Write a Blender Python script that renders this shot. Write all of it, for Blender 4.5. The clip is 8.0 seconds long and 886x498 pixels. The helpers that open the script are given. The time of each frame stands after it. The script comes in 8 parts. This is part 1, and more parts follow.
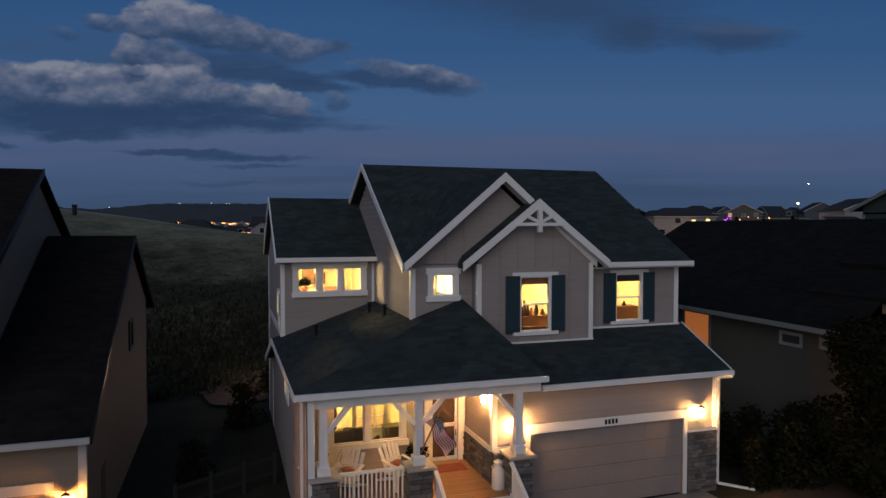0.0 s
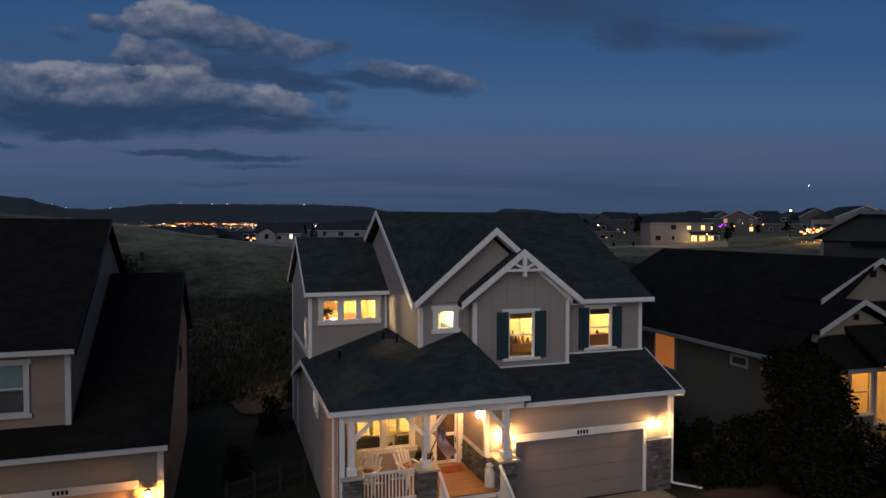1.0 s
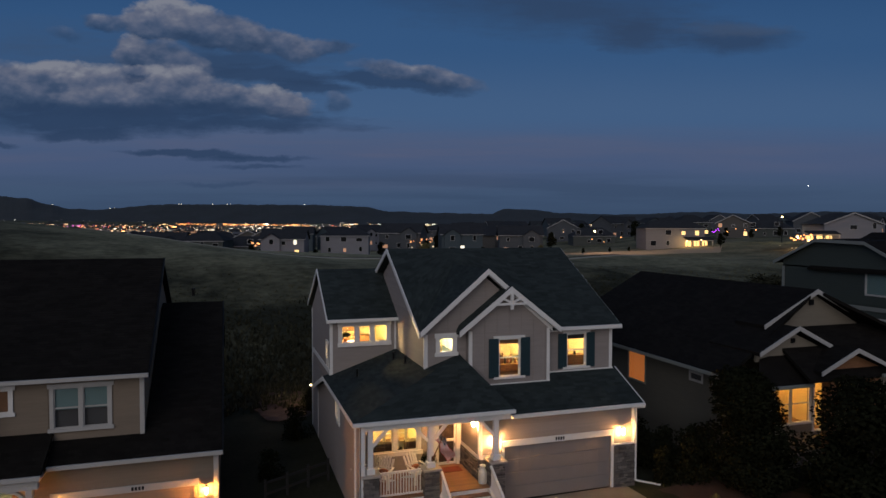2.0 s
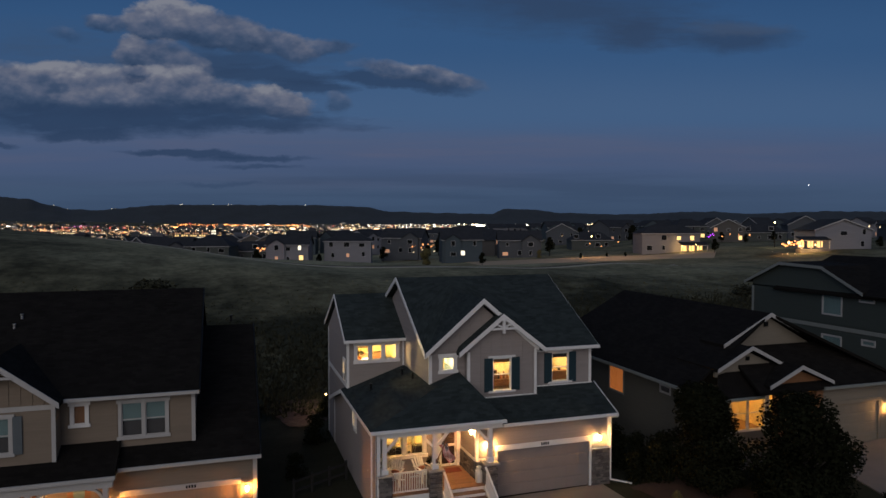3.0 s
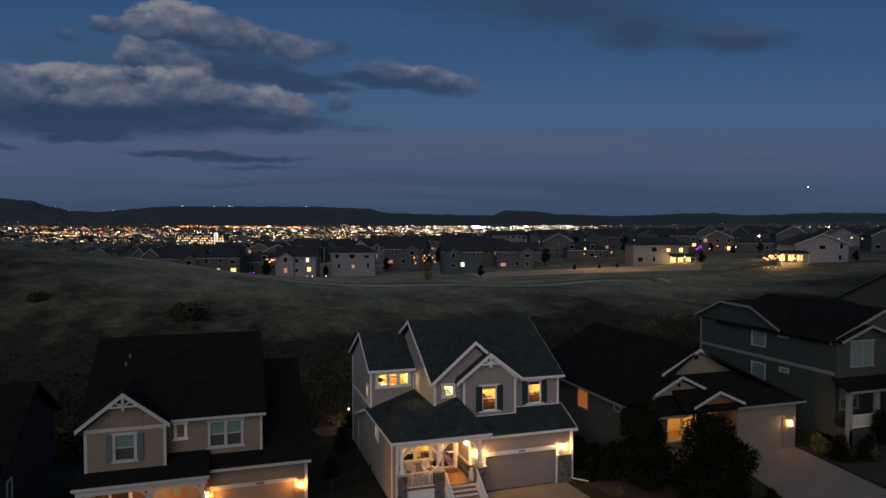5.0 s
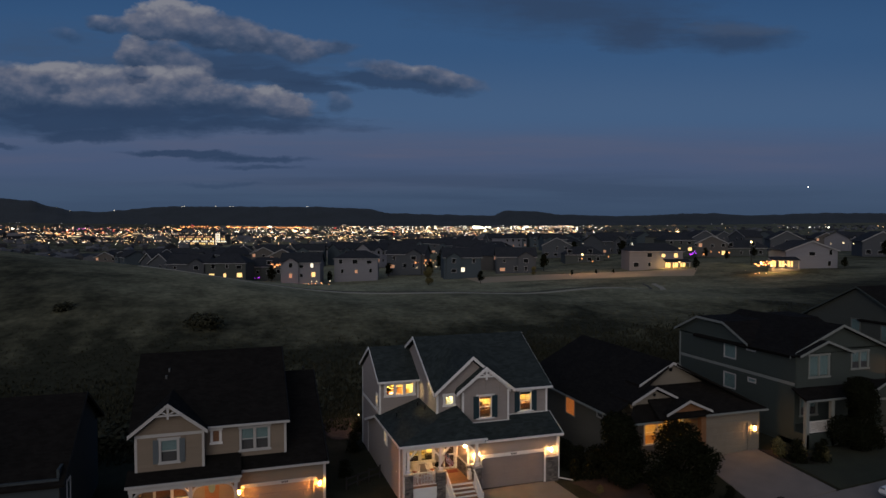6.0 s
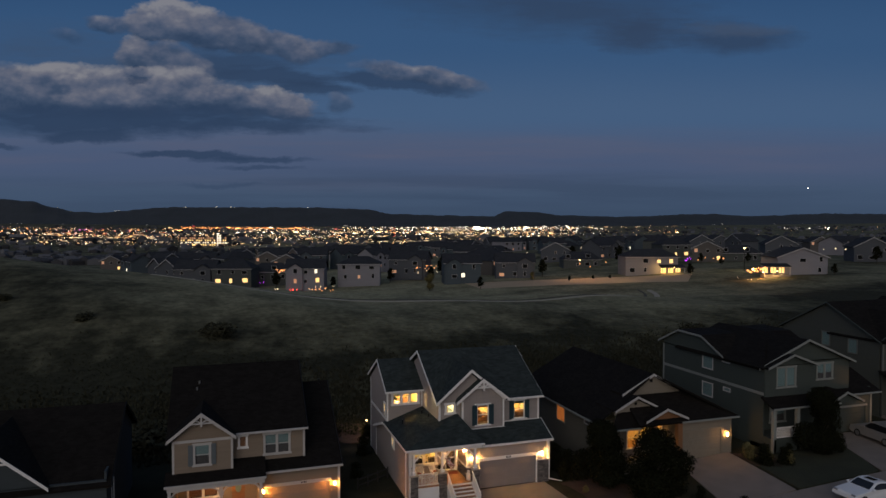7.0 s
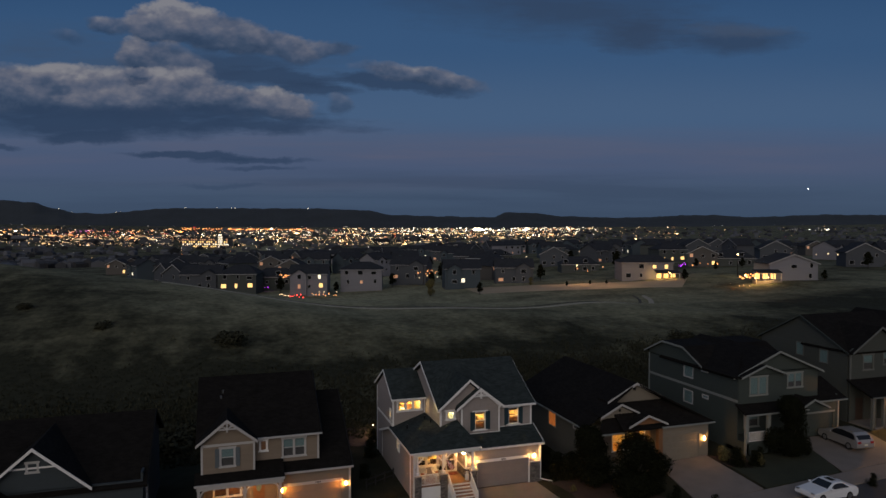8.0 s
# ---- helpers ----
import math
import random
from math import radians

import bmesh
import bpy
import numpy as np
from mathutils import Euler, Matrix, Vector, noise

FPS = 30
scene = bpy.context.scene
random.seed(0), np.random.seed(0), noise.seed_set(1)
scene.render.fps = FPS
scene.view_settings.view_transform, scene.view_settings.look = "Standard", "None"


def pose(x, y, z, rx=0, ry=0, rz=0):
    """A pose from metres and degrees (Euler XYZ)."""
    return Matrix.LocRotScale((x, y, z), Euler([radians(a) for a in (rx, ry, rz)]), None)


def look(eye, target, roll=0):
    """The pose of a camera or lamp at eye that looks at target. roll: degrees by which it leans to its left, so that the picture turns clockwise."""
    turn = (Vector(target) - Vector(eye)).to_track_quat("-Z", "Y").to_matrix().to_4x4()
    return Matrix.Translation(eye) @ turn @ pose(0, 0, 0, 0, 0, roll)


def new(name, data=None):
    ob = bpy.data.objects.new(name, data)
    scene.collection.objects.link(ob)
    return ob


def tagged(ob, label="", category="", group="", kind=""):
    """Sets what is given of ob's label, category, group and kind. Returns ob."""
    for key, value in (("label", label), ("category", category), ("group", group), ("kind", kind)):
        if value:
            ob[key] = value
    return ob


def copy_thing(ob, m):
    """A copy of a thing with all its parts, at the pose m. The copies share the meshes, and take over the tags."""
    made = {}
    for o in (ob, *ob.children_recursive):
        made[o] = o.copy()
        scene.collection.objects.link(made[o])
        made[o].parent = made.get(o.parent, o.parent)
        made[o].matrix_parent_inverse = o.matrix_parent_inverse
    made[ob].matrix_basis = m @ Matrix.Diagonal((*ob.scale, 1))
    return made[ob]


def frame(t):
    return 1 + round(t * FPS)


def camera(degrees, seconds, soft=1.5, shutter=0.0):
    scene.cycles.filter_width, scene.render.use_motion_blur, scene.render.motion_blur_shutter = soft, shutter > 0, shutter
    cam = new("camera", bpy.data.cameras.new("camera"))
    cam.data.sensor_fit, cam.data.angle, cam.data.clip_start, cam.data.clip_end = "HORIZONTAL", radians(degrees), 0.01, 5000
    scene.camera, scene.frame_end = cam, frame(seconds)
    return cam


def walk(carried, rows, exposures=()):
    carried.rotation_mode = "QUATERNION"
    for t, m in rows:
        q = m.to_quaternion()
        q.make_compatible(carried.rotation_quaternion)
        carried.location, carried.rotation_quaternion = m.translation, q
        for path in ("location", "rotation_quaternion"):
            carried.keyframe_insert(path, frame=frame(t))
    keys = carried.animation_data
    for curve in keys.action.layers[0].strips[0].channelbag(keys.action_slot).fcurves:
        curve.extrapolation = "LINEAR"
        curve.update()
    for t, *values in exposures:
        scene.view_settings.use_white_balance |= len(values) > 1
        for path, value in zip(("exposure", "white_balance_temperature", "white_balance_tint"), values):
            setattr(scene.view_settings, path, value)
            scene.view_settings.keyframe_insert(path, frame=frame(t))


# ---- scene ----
cam = camera(67.7, 8.0)
PATH = [
    (0, (-7.48, -15.597, 7.647), (-6.86, -13.696, 7.58), 0.0),
    (0.5, (-8.091, -17.351, 8.377), (-7.471, -15.451, 8.312), 0.1),
    (1, (-8.788, -19.367, 9.149), (-8.169, -17.466, 9.084), 0.1),
    (1.5, (-9.507, -21.524, 9.976), (-8.888, -19.624, 9.911), 0.1),
    (3, (-11.694, -27.921, 12.547), (-11.077, -26.02, 12.481), 0.0),
    (3.5, (-12.441, -30.211, 13.442), (-11.824, -28.31, 13.378), 0.0),
    (4, (-13.222, -32.588, 14.417), (-12.606, -30.686, 14.354), 0.0),
    (4.5, (-14.014, -34.927, 15.315), (-13.398, -33.026, 15.252), 0.0),
    (6, (-16.563, -42.51, 18.296), (-15.949, -40.608, 18.232), 0.0),
    (6.5, (-17.41, -45.003, 19.307), (-16.796, -43.101, 19.245), -0.0),
    (7, (-18.248, -47.404, 20.314), (-17.635, -45.501, 20.251), -0.0),
    (7.5, (-19.075, -49.858, 21.315), (-18.463, -47.955, 21.252), -0.0),
    (8, (-19.872, -52.274, 22.237), (-19.26, -50.371, 22.176), -0.0),
]
# the clip grows slightly warmer on the way
walk(cam, [(t, look(eye, target, roll)) for t, eye, target, roll in PATH], [(0, 0.0, 5950, 10), (1.5, 0.0, 6150, 10), (3.5, 0.0, 6350, 10), (6.5, 0.0, 6600, 10), (8, 0.0, 6800, 10)])

# ---- world and light ----
world = bpy.data.worlds.new("dusk_sky")
scene.world = world
world.use_nodes = True
WT = world.node_tree
WT.nodes.clear()


def node(tree, kind, **inputs):
    n = tree.nodes.new(kind)
    for key, value in inputs.items():
        n.inputs[int(key[1:]) if key[0] == "i" and key[1:].isdigit() else key].default_value = value
    return n


def math_node(tree, op, a, b=None, c=None, clamp=False):
    n = tree.nodes.new("ShaderNodeMath")
    n.operation, n.use_clamp = op, clamp
    for k, v in enumerate((a, b, c)):
        if v is None:
            continue
        if isinstance(v, (int, float)):
            n.inputs[k].default_value = v
        else:
            tree.links.new(v, n.inputs[k])
    return n.outputs[0]


def mix_rgb(tree, fac, a, b):
    n = tree.nodes.new("ShaderNodeMix")
    n.data_type = "RGBA"
    for sock, v in ((n.inputs[0], fac), (n.inputs[6], a), (n.inputs[7], b)):
        if isinstance(v, (int, float)):
            sock.default_value = v
        elif isinstance(v, tuple):
            sock.default_value = (*v, 1)
        else:
            tree.links.new(v, sock)
    return n.outputs[2]


def ramp(tree, fac, stops, smooth=True):
    n = tree.nodes.new("ShaderNodeValToRGB")
    n.color_ramp.interpolation = "EASE" if smooth else "LINEAR"
    els = n.color_ramp.elements
    while len(els) < len(stops):
        els.new(0.5)
    for e, (p, c) in zip(els, stops):
        e.position, e.color = p, (*c, 1) if len(c) == 3 else c
    tree.links.new(fac, n.inputs[0])
    return n.outputs[0]


def dot(tree, vec, v):
    n = tree.nodes.new("ShaderNodeVectorMath")
    n.operation = "DOT_PRODUCT"
    tree.links.new(vec, n.inputs[0])
    n.inputs[1].default_value = v
    return n.outputs["Value"]


# the sky lies over a fixed heading: s runs to the side, h is the height, both per unit of distance ahead
HEAD = Vector((math.sin(radians(18.0)), math.cos(radians(18.0)), 0))
SIDE = Vector((HEAD.y, -HEAD.x, 0))
sky_dir = node(WT, "ShaderNodeTexCoord").outputs["Generated"]
ahead = dot(WT, sky_dir, HEAD)
ahead_safe = math_node(WT, "MAXIMUM", math_node(WT, "ABSOLUTE", ahead), 0.08)
s = math_node(WT, "DIVIDE", dot(WT, sky_dir, SIDE), ahead_safe)
up = dot(WT, sky_dir, Vector((0, 0, 1)))
h = math_node(WT, "DIVIDE", up, ahead_safe)


def wvec(x, y, z=0.0):
    n = WT.nodes.new("ShaderNodeCombineXYZ")
    for k, v in enumerate((x, y, z)):
        if isinstance(v, (int, float)):
            n.inputs[k].default_value = v
        else:
            WT.links.new(v, n.inputs[k])
    return n.outputs[0]


def wnoise(sx, sy, scale, detail=6.0, rough=0.55, off=0.0):
    n = WT.nodes.new("ShaderNodeTexNoise")
    WT.links.new(wvec(math_node(WT, "MULTIPLY", s, sx), math_node(WT, "MULTIPLY", h, sy), off), n.inputs["Vector"])
    n.inputs["Scale"].default_value, n.inputs["Detail"].default_value, n.inputs["Roughness"].default_value = scale, detail, rough
    return n.outputs["Fac"]


def bank(s0, h0, rs, rh, power=1.0):
    """How far a direction lies inside a bank of cloud: 1 in its middle, 0 at its rim."""
    a = math_node(WT, "DIVIDE", math_node(WT, "SUBTRACT", s, s0), rs)
    b = math_node(WT, "DIVIDE", math_node(WT, "SUBTRACT", h, h0), rh)
    r = math_node(WT, "SQRT", math_node(WT, "ADD", math_node(WT, "MULTIPLY", a, a), math_node(WT, "MULTIPLY", b, b)))
    return math_node(WT, "MULTIPLY", math_node(WT, "SUBTRACT", 1.0, r, clamp=True), power)


def add(*v):
    t = v[0]
    for w in v[1:]:
        t = math_node(WT, "ADD", t, w)
    return t


base = ramp(WT, h, [(0.0, (0.042, 0.070, 0.122)), (0.05, (0.052, 0.085, 0.150)), (0.10, (0.061, 0.094, 0.178)),
                    (0.17, (0.056, 0.110, 0.214)), (0.28, (0.036, 0.090, 0.198)), (0.40, (0.024, 0.070, 0.168)), (0.9, (0.046, 0.078, 0.146))])

def times(a, k):
    return math_node(WT, "MULTIPLY", a, k)


def minus(a, k):
    return math_node(WT, "SUBTRACT", a, k)


def clip01(a):
    return math_node(WT, "MINIMUM", math_node(WT, "MAXIMUM", a, 0.0), 1.0)


# faint pink haze in long streaks low over the hills
veil = wnoise(0.7, 9.0, 2.0, 5, 0.55, 3.0)
streak = times(bank(-0.15, 0.108, 1.2, 0.060, 1.5), ramp(WT, veil, [(0.36, (0.10, 0.10, 0.10)), (0.66, (1, 1, 1))]))
base = mix_rgb(WT, times(clip01(streak), 0.75), base, (0.093, 0.105, 0.170))
thin = times(bank(0.0, 0.055, 1.2, 0.05, 1.6), ramp(WT, wnoise(0.9, 16.0, 2.4, 5, 0.5, 9.0), [(0.42, (0, 0, 0)), (0.66, (1, 1, 1))]))
base = mix_rgb(WT, times(clip01(thin), 0.35), base, (0.030, 0.050, 0.096))


# cloud relief: the same noise twice, the second time a little higher, so that tops catch the light and undersides fall dark
def relief_noise(scale, rise, off):
    a = []
    for dh in (0.0, rise):
        co = wvec(s, times(math_node(WT, "ADD", h, dh), 1.55), off)
        n = WT.nodes.new("ShaderNodeTexNoise")
        WT.links.new(co, n.inputs["Vector"])
        n.inputs["Scale"].default_value, n.inputs["Detail"].default_value, n.inputs["Roughness"].default_value = scale, 9, 0.56
        v = WT.nodes.new("ShaderNodeTexVoronoi")
        v.feature, v.normalize = "SMOOTH_F1", True
        v.inputs["Scale"].default_value, v.inputs["Detail"].default_value, v.inputs["Roughness"].default_value, v.inputs["Smoothness"].default_value = scale * 3.0, 3.0, 0.6, 0.3
        warp = WT.nodes.new("ShaderNodeVectorMath")
        warp.operation = "MULTIPLY_ADD"
        WT.links.new(n.outputs["Color"], warp.inputs[0])
        warp.inputs[1].default_value = (0.05, 0.05, 0.0)
        WT.links.new(co, warp.inputs[2])
        WT.links.new(warp.outputs[0], v.inputs["Vector"])
        a.append(add(times(n.outputs["Fac"], 0.66), times(math_node(WT, "SUBTRACT", 0.75, v.outputs["Distance"]), 0.46)))
    return a[0], minus(a[0], a[1])


puff, shade = relief_noise(6.0, 0.014, 4.2)
centred = minus(puff, 0.48)
wisp = minus(add(times(wnoise(0.8, 4.5, 6.0, 9, 0.6, 7.0), 0.6), times(wnoise(1.0, 6.0, 22.0, 6, 0.6, 2.0), 0.4)), 0.5)
TONES = [(0.0, (0.026, 0.050, 0.102)), (0.30, (0.046, 0.073, 0.132)), (0.55, (0.082, 0.104, 0.164)), (0.80, (0.134, 0.146, 0.196)), (1.0, (0.205, 0.212, 0.248))]


# the outlines of the clouds are frayed by a slow and a fast swirl
swirl = WT.nodes.new("ShaderNodeTexNoise")
WT.links.new(wvec(s, times(h, 1.6), 1.7), swirl.inputs["Vector"])
swirl.inputs["Scale"].default_value, swirl.inputs["Detail"].default_value, swirl.inputs["Roughness"].default_value = 11.0, 7.0, 0.62
swirl_xyz = WT.nodes.new("ShaderNodeSeparateColor")
WT.links.new(swirl.outputs["Color"], swirl_xyz.inputs[0])
sf = add(s, times(minus(swirl_xyz.outputs[0], 0.5), 0.075))
hf = add(h, times(minus(swirl_xyz.outputs[1], 0.5), 0.034))


def cumulus(under, s0, h0, rs, rh, tilt=0.0, rough=1.7, light=0.0, gain=4.0, solid=0.95):
    """One heaped cloud over what lies under it: a puffy lit crown and a darker base."""
    hh = minus(hf, times(minus(sf, s0), tilt))
    a, b = math_node(WT, "DIVIDE", minus(sf, s0), rs), math_node(WT, "DIVIDE", minus(hh, h0), rh)
    r = math_node(WT, "SQRT", add(times(a, a), times(b, b)))
    cover = clip01(times(add(math_node(WT, "SUBTRACT", 1.12, r), times(centred, rough)), gain))
    tone = add(times(shade, 2.5), times(b, 0.42), times(centred, 0.7), 0.38 + light)
    return mix_rgb(WT, times(cover, solid), under, ramp(WT, tone, TONES, False))


def flat_cloud(under, s0, h0, rs, rh, colour, tilt=0.0, rough=1.3, gain=2.0, solid=0.85):
    """A flat dark streak or cloud base."""
    hh = minus(hf, times(minus(sf, s0), tilt))
    a, b = math_node(WT, "DIVIDE", minus(sf, s0), rs), math_node(WT, "DIVIDE", minus(hh, h0), rh)
    r = math_node(WT, "SQRT", add(times(a, a), times(b, b)))
    cover = clip01(times(add(math_node(WT, "SUBTRACT", 1.05, r), times(wisp, rough)), gain))
    return mix_rgb(WT, times(cover, solid), under, colour)


DARK, MID = (0.026, 0.050, 0.104), (0.044, 0.076, 0.142)
# clouds by their place on a view 1568 wide with the horizon at 404 (x, y, half width, half height)
VEILS = [(280, 135, 370, 88, MID, 0.0, 1.5, 1.2, 0.75), (60, 75, 120, 50, MID, 0.0, 1.4, 1.0, 0.35)]
CROWN = [(575, 86, 62, 17, -0.05, 1.1, -0.06, 2.6, 0.8), (500, 82, 66, 26, -0.22, 1.2, -0.02, 3.0, 0.9), (435, 66, 56, 32, -0.15, 1.2, 0.02, 3.2, 0.95), (365, 56, 64, 34, -0.10, 1.7, 0.10, 4.0, 0.95), (285, 44, 58, 34, 0.0, 1.7, 0.18, 4.4, 0.95),
         (190, 46, 42, 16, -0.12, 0.9, 0.06, 2.4, 0.8), (115, 70, 30, 16, -0.3, 1.0, -0.06, 1.4, 0.45)]
for x, y, rx, ry, colour, tilt, rough, gain, solid in VEILS:
    base = flat_cloud(base, (x - 784) / 1169, (404 - y) / 1169, rx / 1169, ry / 1169, colour, tilt, rough, gain, solid)
for x, y, rx, ry, tilt, rough, light, gain, solid in CROWN:
    base = cumulus(base, (x - 784) / 1169, (404 - y) / 1169, rx / 1169, ry / 1169, tilt, rough, light, gain, solid)
WISPS = [(430, 112, 120, 20, DARK, -0.10, 1.5, 1.6, 0.6), (480, 138, 140, 18, DARK, -0.08, 1.7, 2.0, 0.75), (560, 160, 90, 14, DARK, -0.06, 1.6, 2.0, 0.75), (705, 150, 150, 15, DARK, -0.12, 1.0, 2.4, 0.8)]
for x, y, rx, ry, colour, tilt, rough, gain, solid in WISPS:
    base = flat_cloud(base, (x - 784) / 1169, (404 - y) / 1169, rx / 1169, ry / 1169, colour, tilt, rough, gain, solid)
HEAP = [(745, 138, 112, 15, -0.17, 0.7, 0.08, 2.4, 0.85), (235, 96, 32, 28, 0.0, 1.2, 0.18, 3.6, 0.95), (300, 122, 74, 38, -0.18, 1.2, -0.02, 3.0, 0.9), (50, 160, 120, 42, 0.0, 1.8, -0.02, 2.4, 0.95), (110, 144, 78, 32, -0.05, 1.9, 0.14, 3.4, 0.95),
        (325, 160, 84, 38, -0.18, 1.8, 0.0, 3.0, 0.95), (225, 162, 105, 44, 0.0, 1.9, 0.13, 3.2, 0.95), (240, 130, 28, 13, 0.0, 0.9, 0.26, 3.0, 0.9), (395, 180, 76, 28, -0.12, 1.2, 0.0, 3.0, 0.95), (495, 186, 60, 22, -0.22, 1.7, 0.16, 3.6, 0.95), (600, 186, 26, 16, 0.0, 1.0, -0.04, 2.0, 0.6)]
for x, y, rx, ry, tilt, rough, light, gain, solid in HEAP:
    base = cumulus(base, (x - 784) / 1169, (404 - y) / 1169, rx / 1169, ry / 1169, tilt, rough, light, gain, solid)
BASES = [(236, 143, 20, 8, DARK, 0.0, 0.8, 2.2, 0.7), (190, 215, 400, 34, DARK, 0.0, 1.4, 1.5, 0.92), (440, 224, 240, 17, DARK, 0.0, 1.5, 1.5, 0.8), (250, 200, 200, 16, DARK, 0.0, 1.6, 1.0, 0.6), (150, 243, 100, 14, DARK, 0.0, 1.2, 2.2, 0.85), (335, 276, 140, 8, DARK, -0.03, 0.9, 2.4, 0.85), (450, 285, 110, 6, DARK, 0.0, 1.0, 2.0, 0.75),
         (460, 299, 80, 5, DARK, 0.0, 1.0, 1.8, 0.6), (5, 260, 40, 5, DARK, 0.0, 0.8, 2.0, 0.7), (385, 327, 80, 5, DARK, 0.0, 1.2, 1.5, 0.4),
         # the dark cloud overhead to the east
         (980, 18, 330, 62, (0.030, 0.052, 0.102), -0.06, 1.5, 1.1, 0.72), (1125, 64, 100, 36, (0.030, 0.052, 0.102), 0.0, 1.0, 1.5, 0.75), (1290, 72, 130, 30, (0.028, 0.050, 0.100), 0.0, 0.9, 1.5, 0.75), (1300, 56, 110, 14, (0.058, 0.084, 0.140), 0.0, 1.0, 1.6, 0.5)]
for x, y, rx, ry, colour, tilt, rough, gain, solid in BASES:
    base = flat_cloud(base, (x - 784) / 1169, (404 - y) / 1169, rx / 1169, ry / 1169, colour, tilt, rough, gain, solid)
# the afterglow, behind the viewer
back = math_node(WT, "MULTIPLY", math_node(WT, "SUBTRACT", 0.05, ahead), 1.1, clamp=True)
glow = math_node(WT, "MULTIPLY", back, ramp(WT, up, [(0.0, (1, 1, 1)), (0.45, (0.5, 0.5, 0.5)), (0.95, (0, 0, 0))]))
base = mix_rgb(WT, glow, base, (0.24, 0.22, 0.23))
base = mix_rgb(WT, math_node(WT, "MULTIPLY", math_node(WT, "LESS_THAN", up, -0.004), 1.0), base, (0.006, 0.009, 0.014))
bg = node(WT, "ShaderNodeBackground", Strength=1.0)
WT.links.new(base, bg.inputs["Color"])
WT.links.new(bg.outputs[0], node(WT, "ShaderNodeOutputWorld").inputs[0])
world.cycles.sampling_method = "MANUAL"
world.cycles.sample_map_resolution = 512

# the last light of the western sky, wide and low
dusk = bpy.data.lights.new("afterglow", "SUN")
dusk.energy, dusk.angle, dusk.color = 0.66, radians(50), (1.0, 0.90, 0.84)
new("afterglow", dusk).matrix_world = look((-30, -52, 26), (0, 0, 0))


def lamp_light(name, place, watts, colour=(1.0, 0.62, 0.25), radius=0.06):
    li = bpy.data.lights.new(name, "POINT")
    li.energy, li.color, li.shadow_soft_size = watts, colour, radius
    ob = new(name, li)
    ob.location = place
    return ob


# ---- materials ----
def material(name, colour, rough=0.7, metal=0.0, vary=0.18, scale=3.0, grain=60.0, bump=0.15, per_object=0.0, per_island=0.0, stretch=(1, 1, 1), spec=0.5):
    """A surface with stains at one scale and grain at a finer one."""
    m = bpy.data.materials.new(name)
    m.use_nodes = True
    t = m.node_tree
    p = t.nodes["Principled BSDF"]
    p.inputs["Roughness"].default_value, p.inputs["Metallic"].default_value = rough, metal
    p.inputs["Specular IOR Level"].default_value = spec
    co = t.nodes.new("ShaderNodeTexCoord").outputs["Object"]
    mp = t.nodes.new("ShaderNodeMapping")
    mp.inputs["Scale"].default_value = stretch
    t.links.new(co, mp.inputs[0])
    facs = []
    for sc, de in ((scale, 4.0), (grain, 3.0)):
        n = t.nodes.new("ShaderNodeTexNoise")
        n.inputs["Scale"].default_value, n.inputs["Detail"].default_value = sc, de
        t.links.new(mp.outputs[0], n.inputs["Vector"])
        facs.append(n.outputs["Fac"])
    both = math_node(t, "ADD", math_node(t, "MULTIPLY", facs[0], 0.65), math_node(t, "MULTIPLY", facs[1], 0.35))
    k = math_node(t, "ADD", math_node(t, "MULTIPLY", math_node(t, "SUBTRACT", both, 0.5), 4 * vary), 1.0)
    if per_object:
        k = math_node(t, "MULTIPLY", k, math_node(t, "ADD", math_node(t, "MULTIPLY", t.nodes.new("ShaderNodeObjectInfo").outputs["Random"], 2 * per_object), 1 - per_object))
    if per_island:
        k = math_node(t, "MULTIPLY", k, math_node(t, "ADD", math_node(t, "MULTIPLY", t.nodes.new("ShaderNodeNewGeometry").outputs["Random Per Island"], 2 * per_island), 1 - per_island))
    v = t.nodes.new("ShaderNodeVectorMath")
    v.operation = "SCALE"
    v.inputs[0].default_value = colour
    t.links.new(k, v.inputs["Scale"])
    t.links.new(v.outputs[0], p.inputs["Base Color"])
    if bump:
        b = t.nodes.new("ShaderNodeBump")
        b.inputs["Strength"].default_value, b.inputs["Distance"].default_value = bump, 0.02
        t.links.new(both, b.inputs["Height"])
        t.links.new(b.outputs[0], p.inputs["Normal"])
    return m


def glowing(name, colour, strength, per_island=0.0):
    m = bpy.data.materials.new(name)
    m.use_nodes = True
    t = m.node_tree
    p = t.nodes["Principled BSDF"]
    p.inputs["Base Color"].default_value = (*[min(1, c) for c in colour], 1)
    p.inputs["Emission Color"].default_value, p.inputs["Emission Strength"].default_value = (*colour, 1), strength
    if per_island:
        k = math_node(t, "POWER", t.nodes.new("ShaderNodeNewGeometry").outputs["Random Per Island"], per_island)
        t.links.new(math_node(t, "MULTIPLY", k, strength), p.inputs["Emission Strength"])
    return m


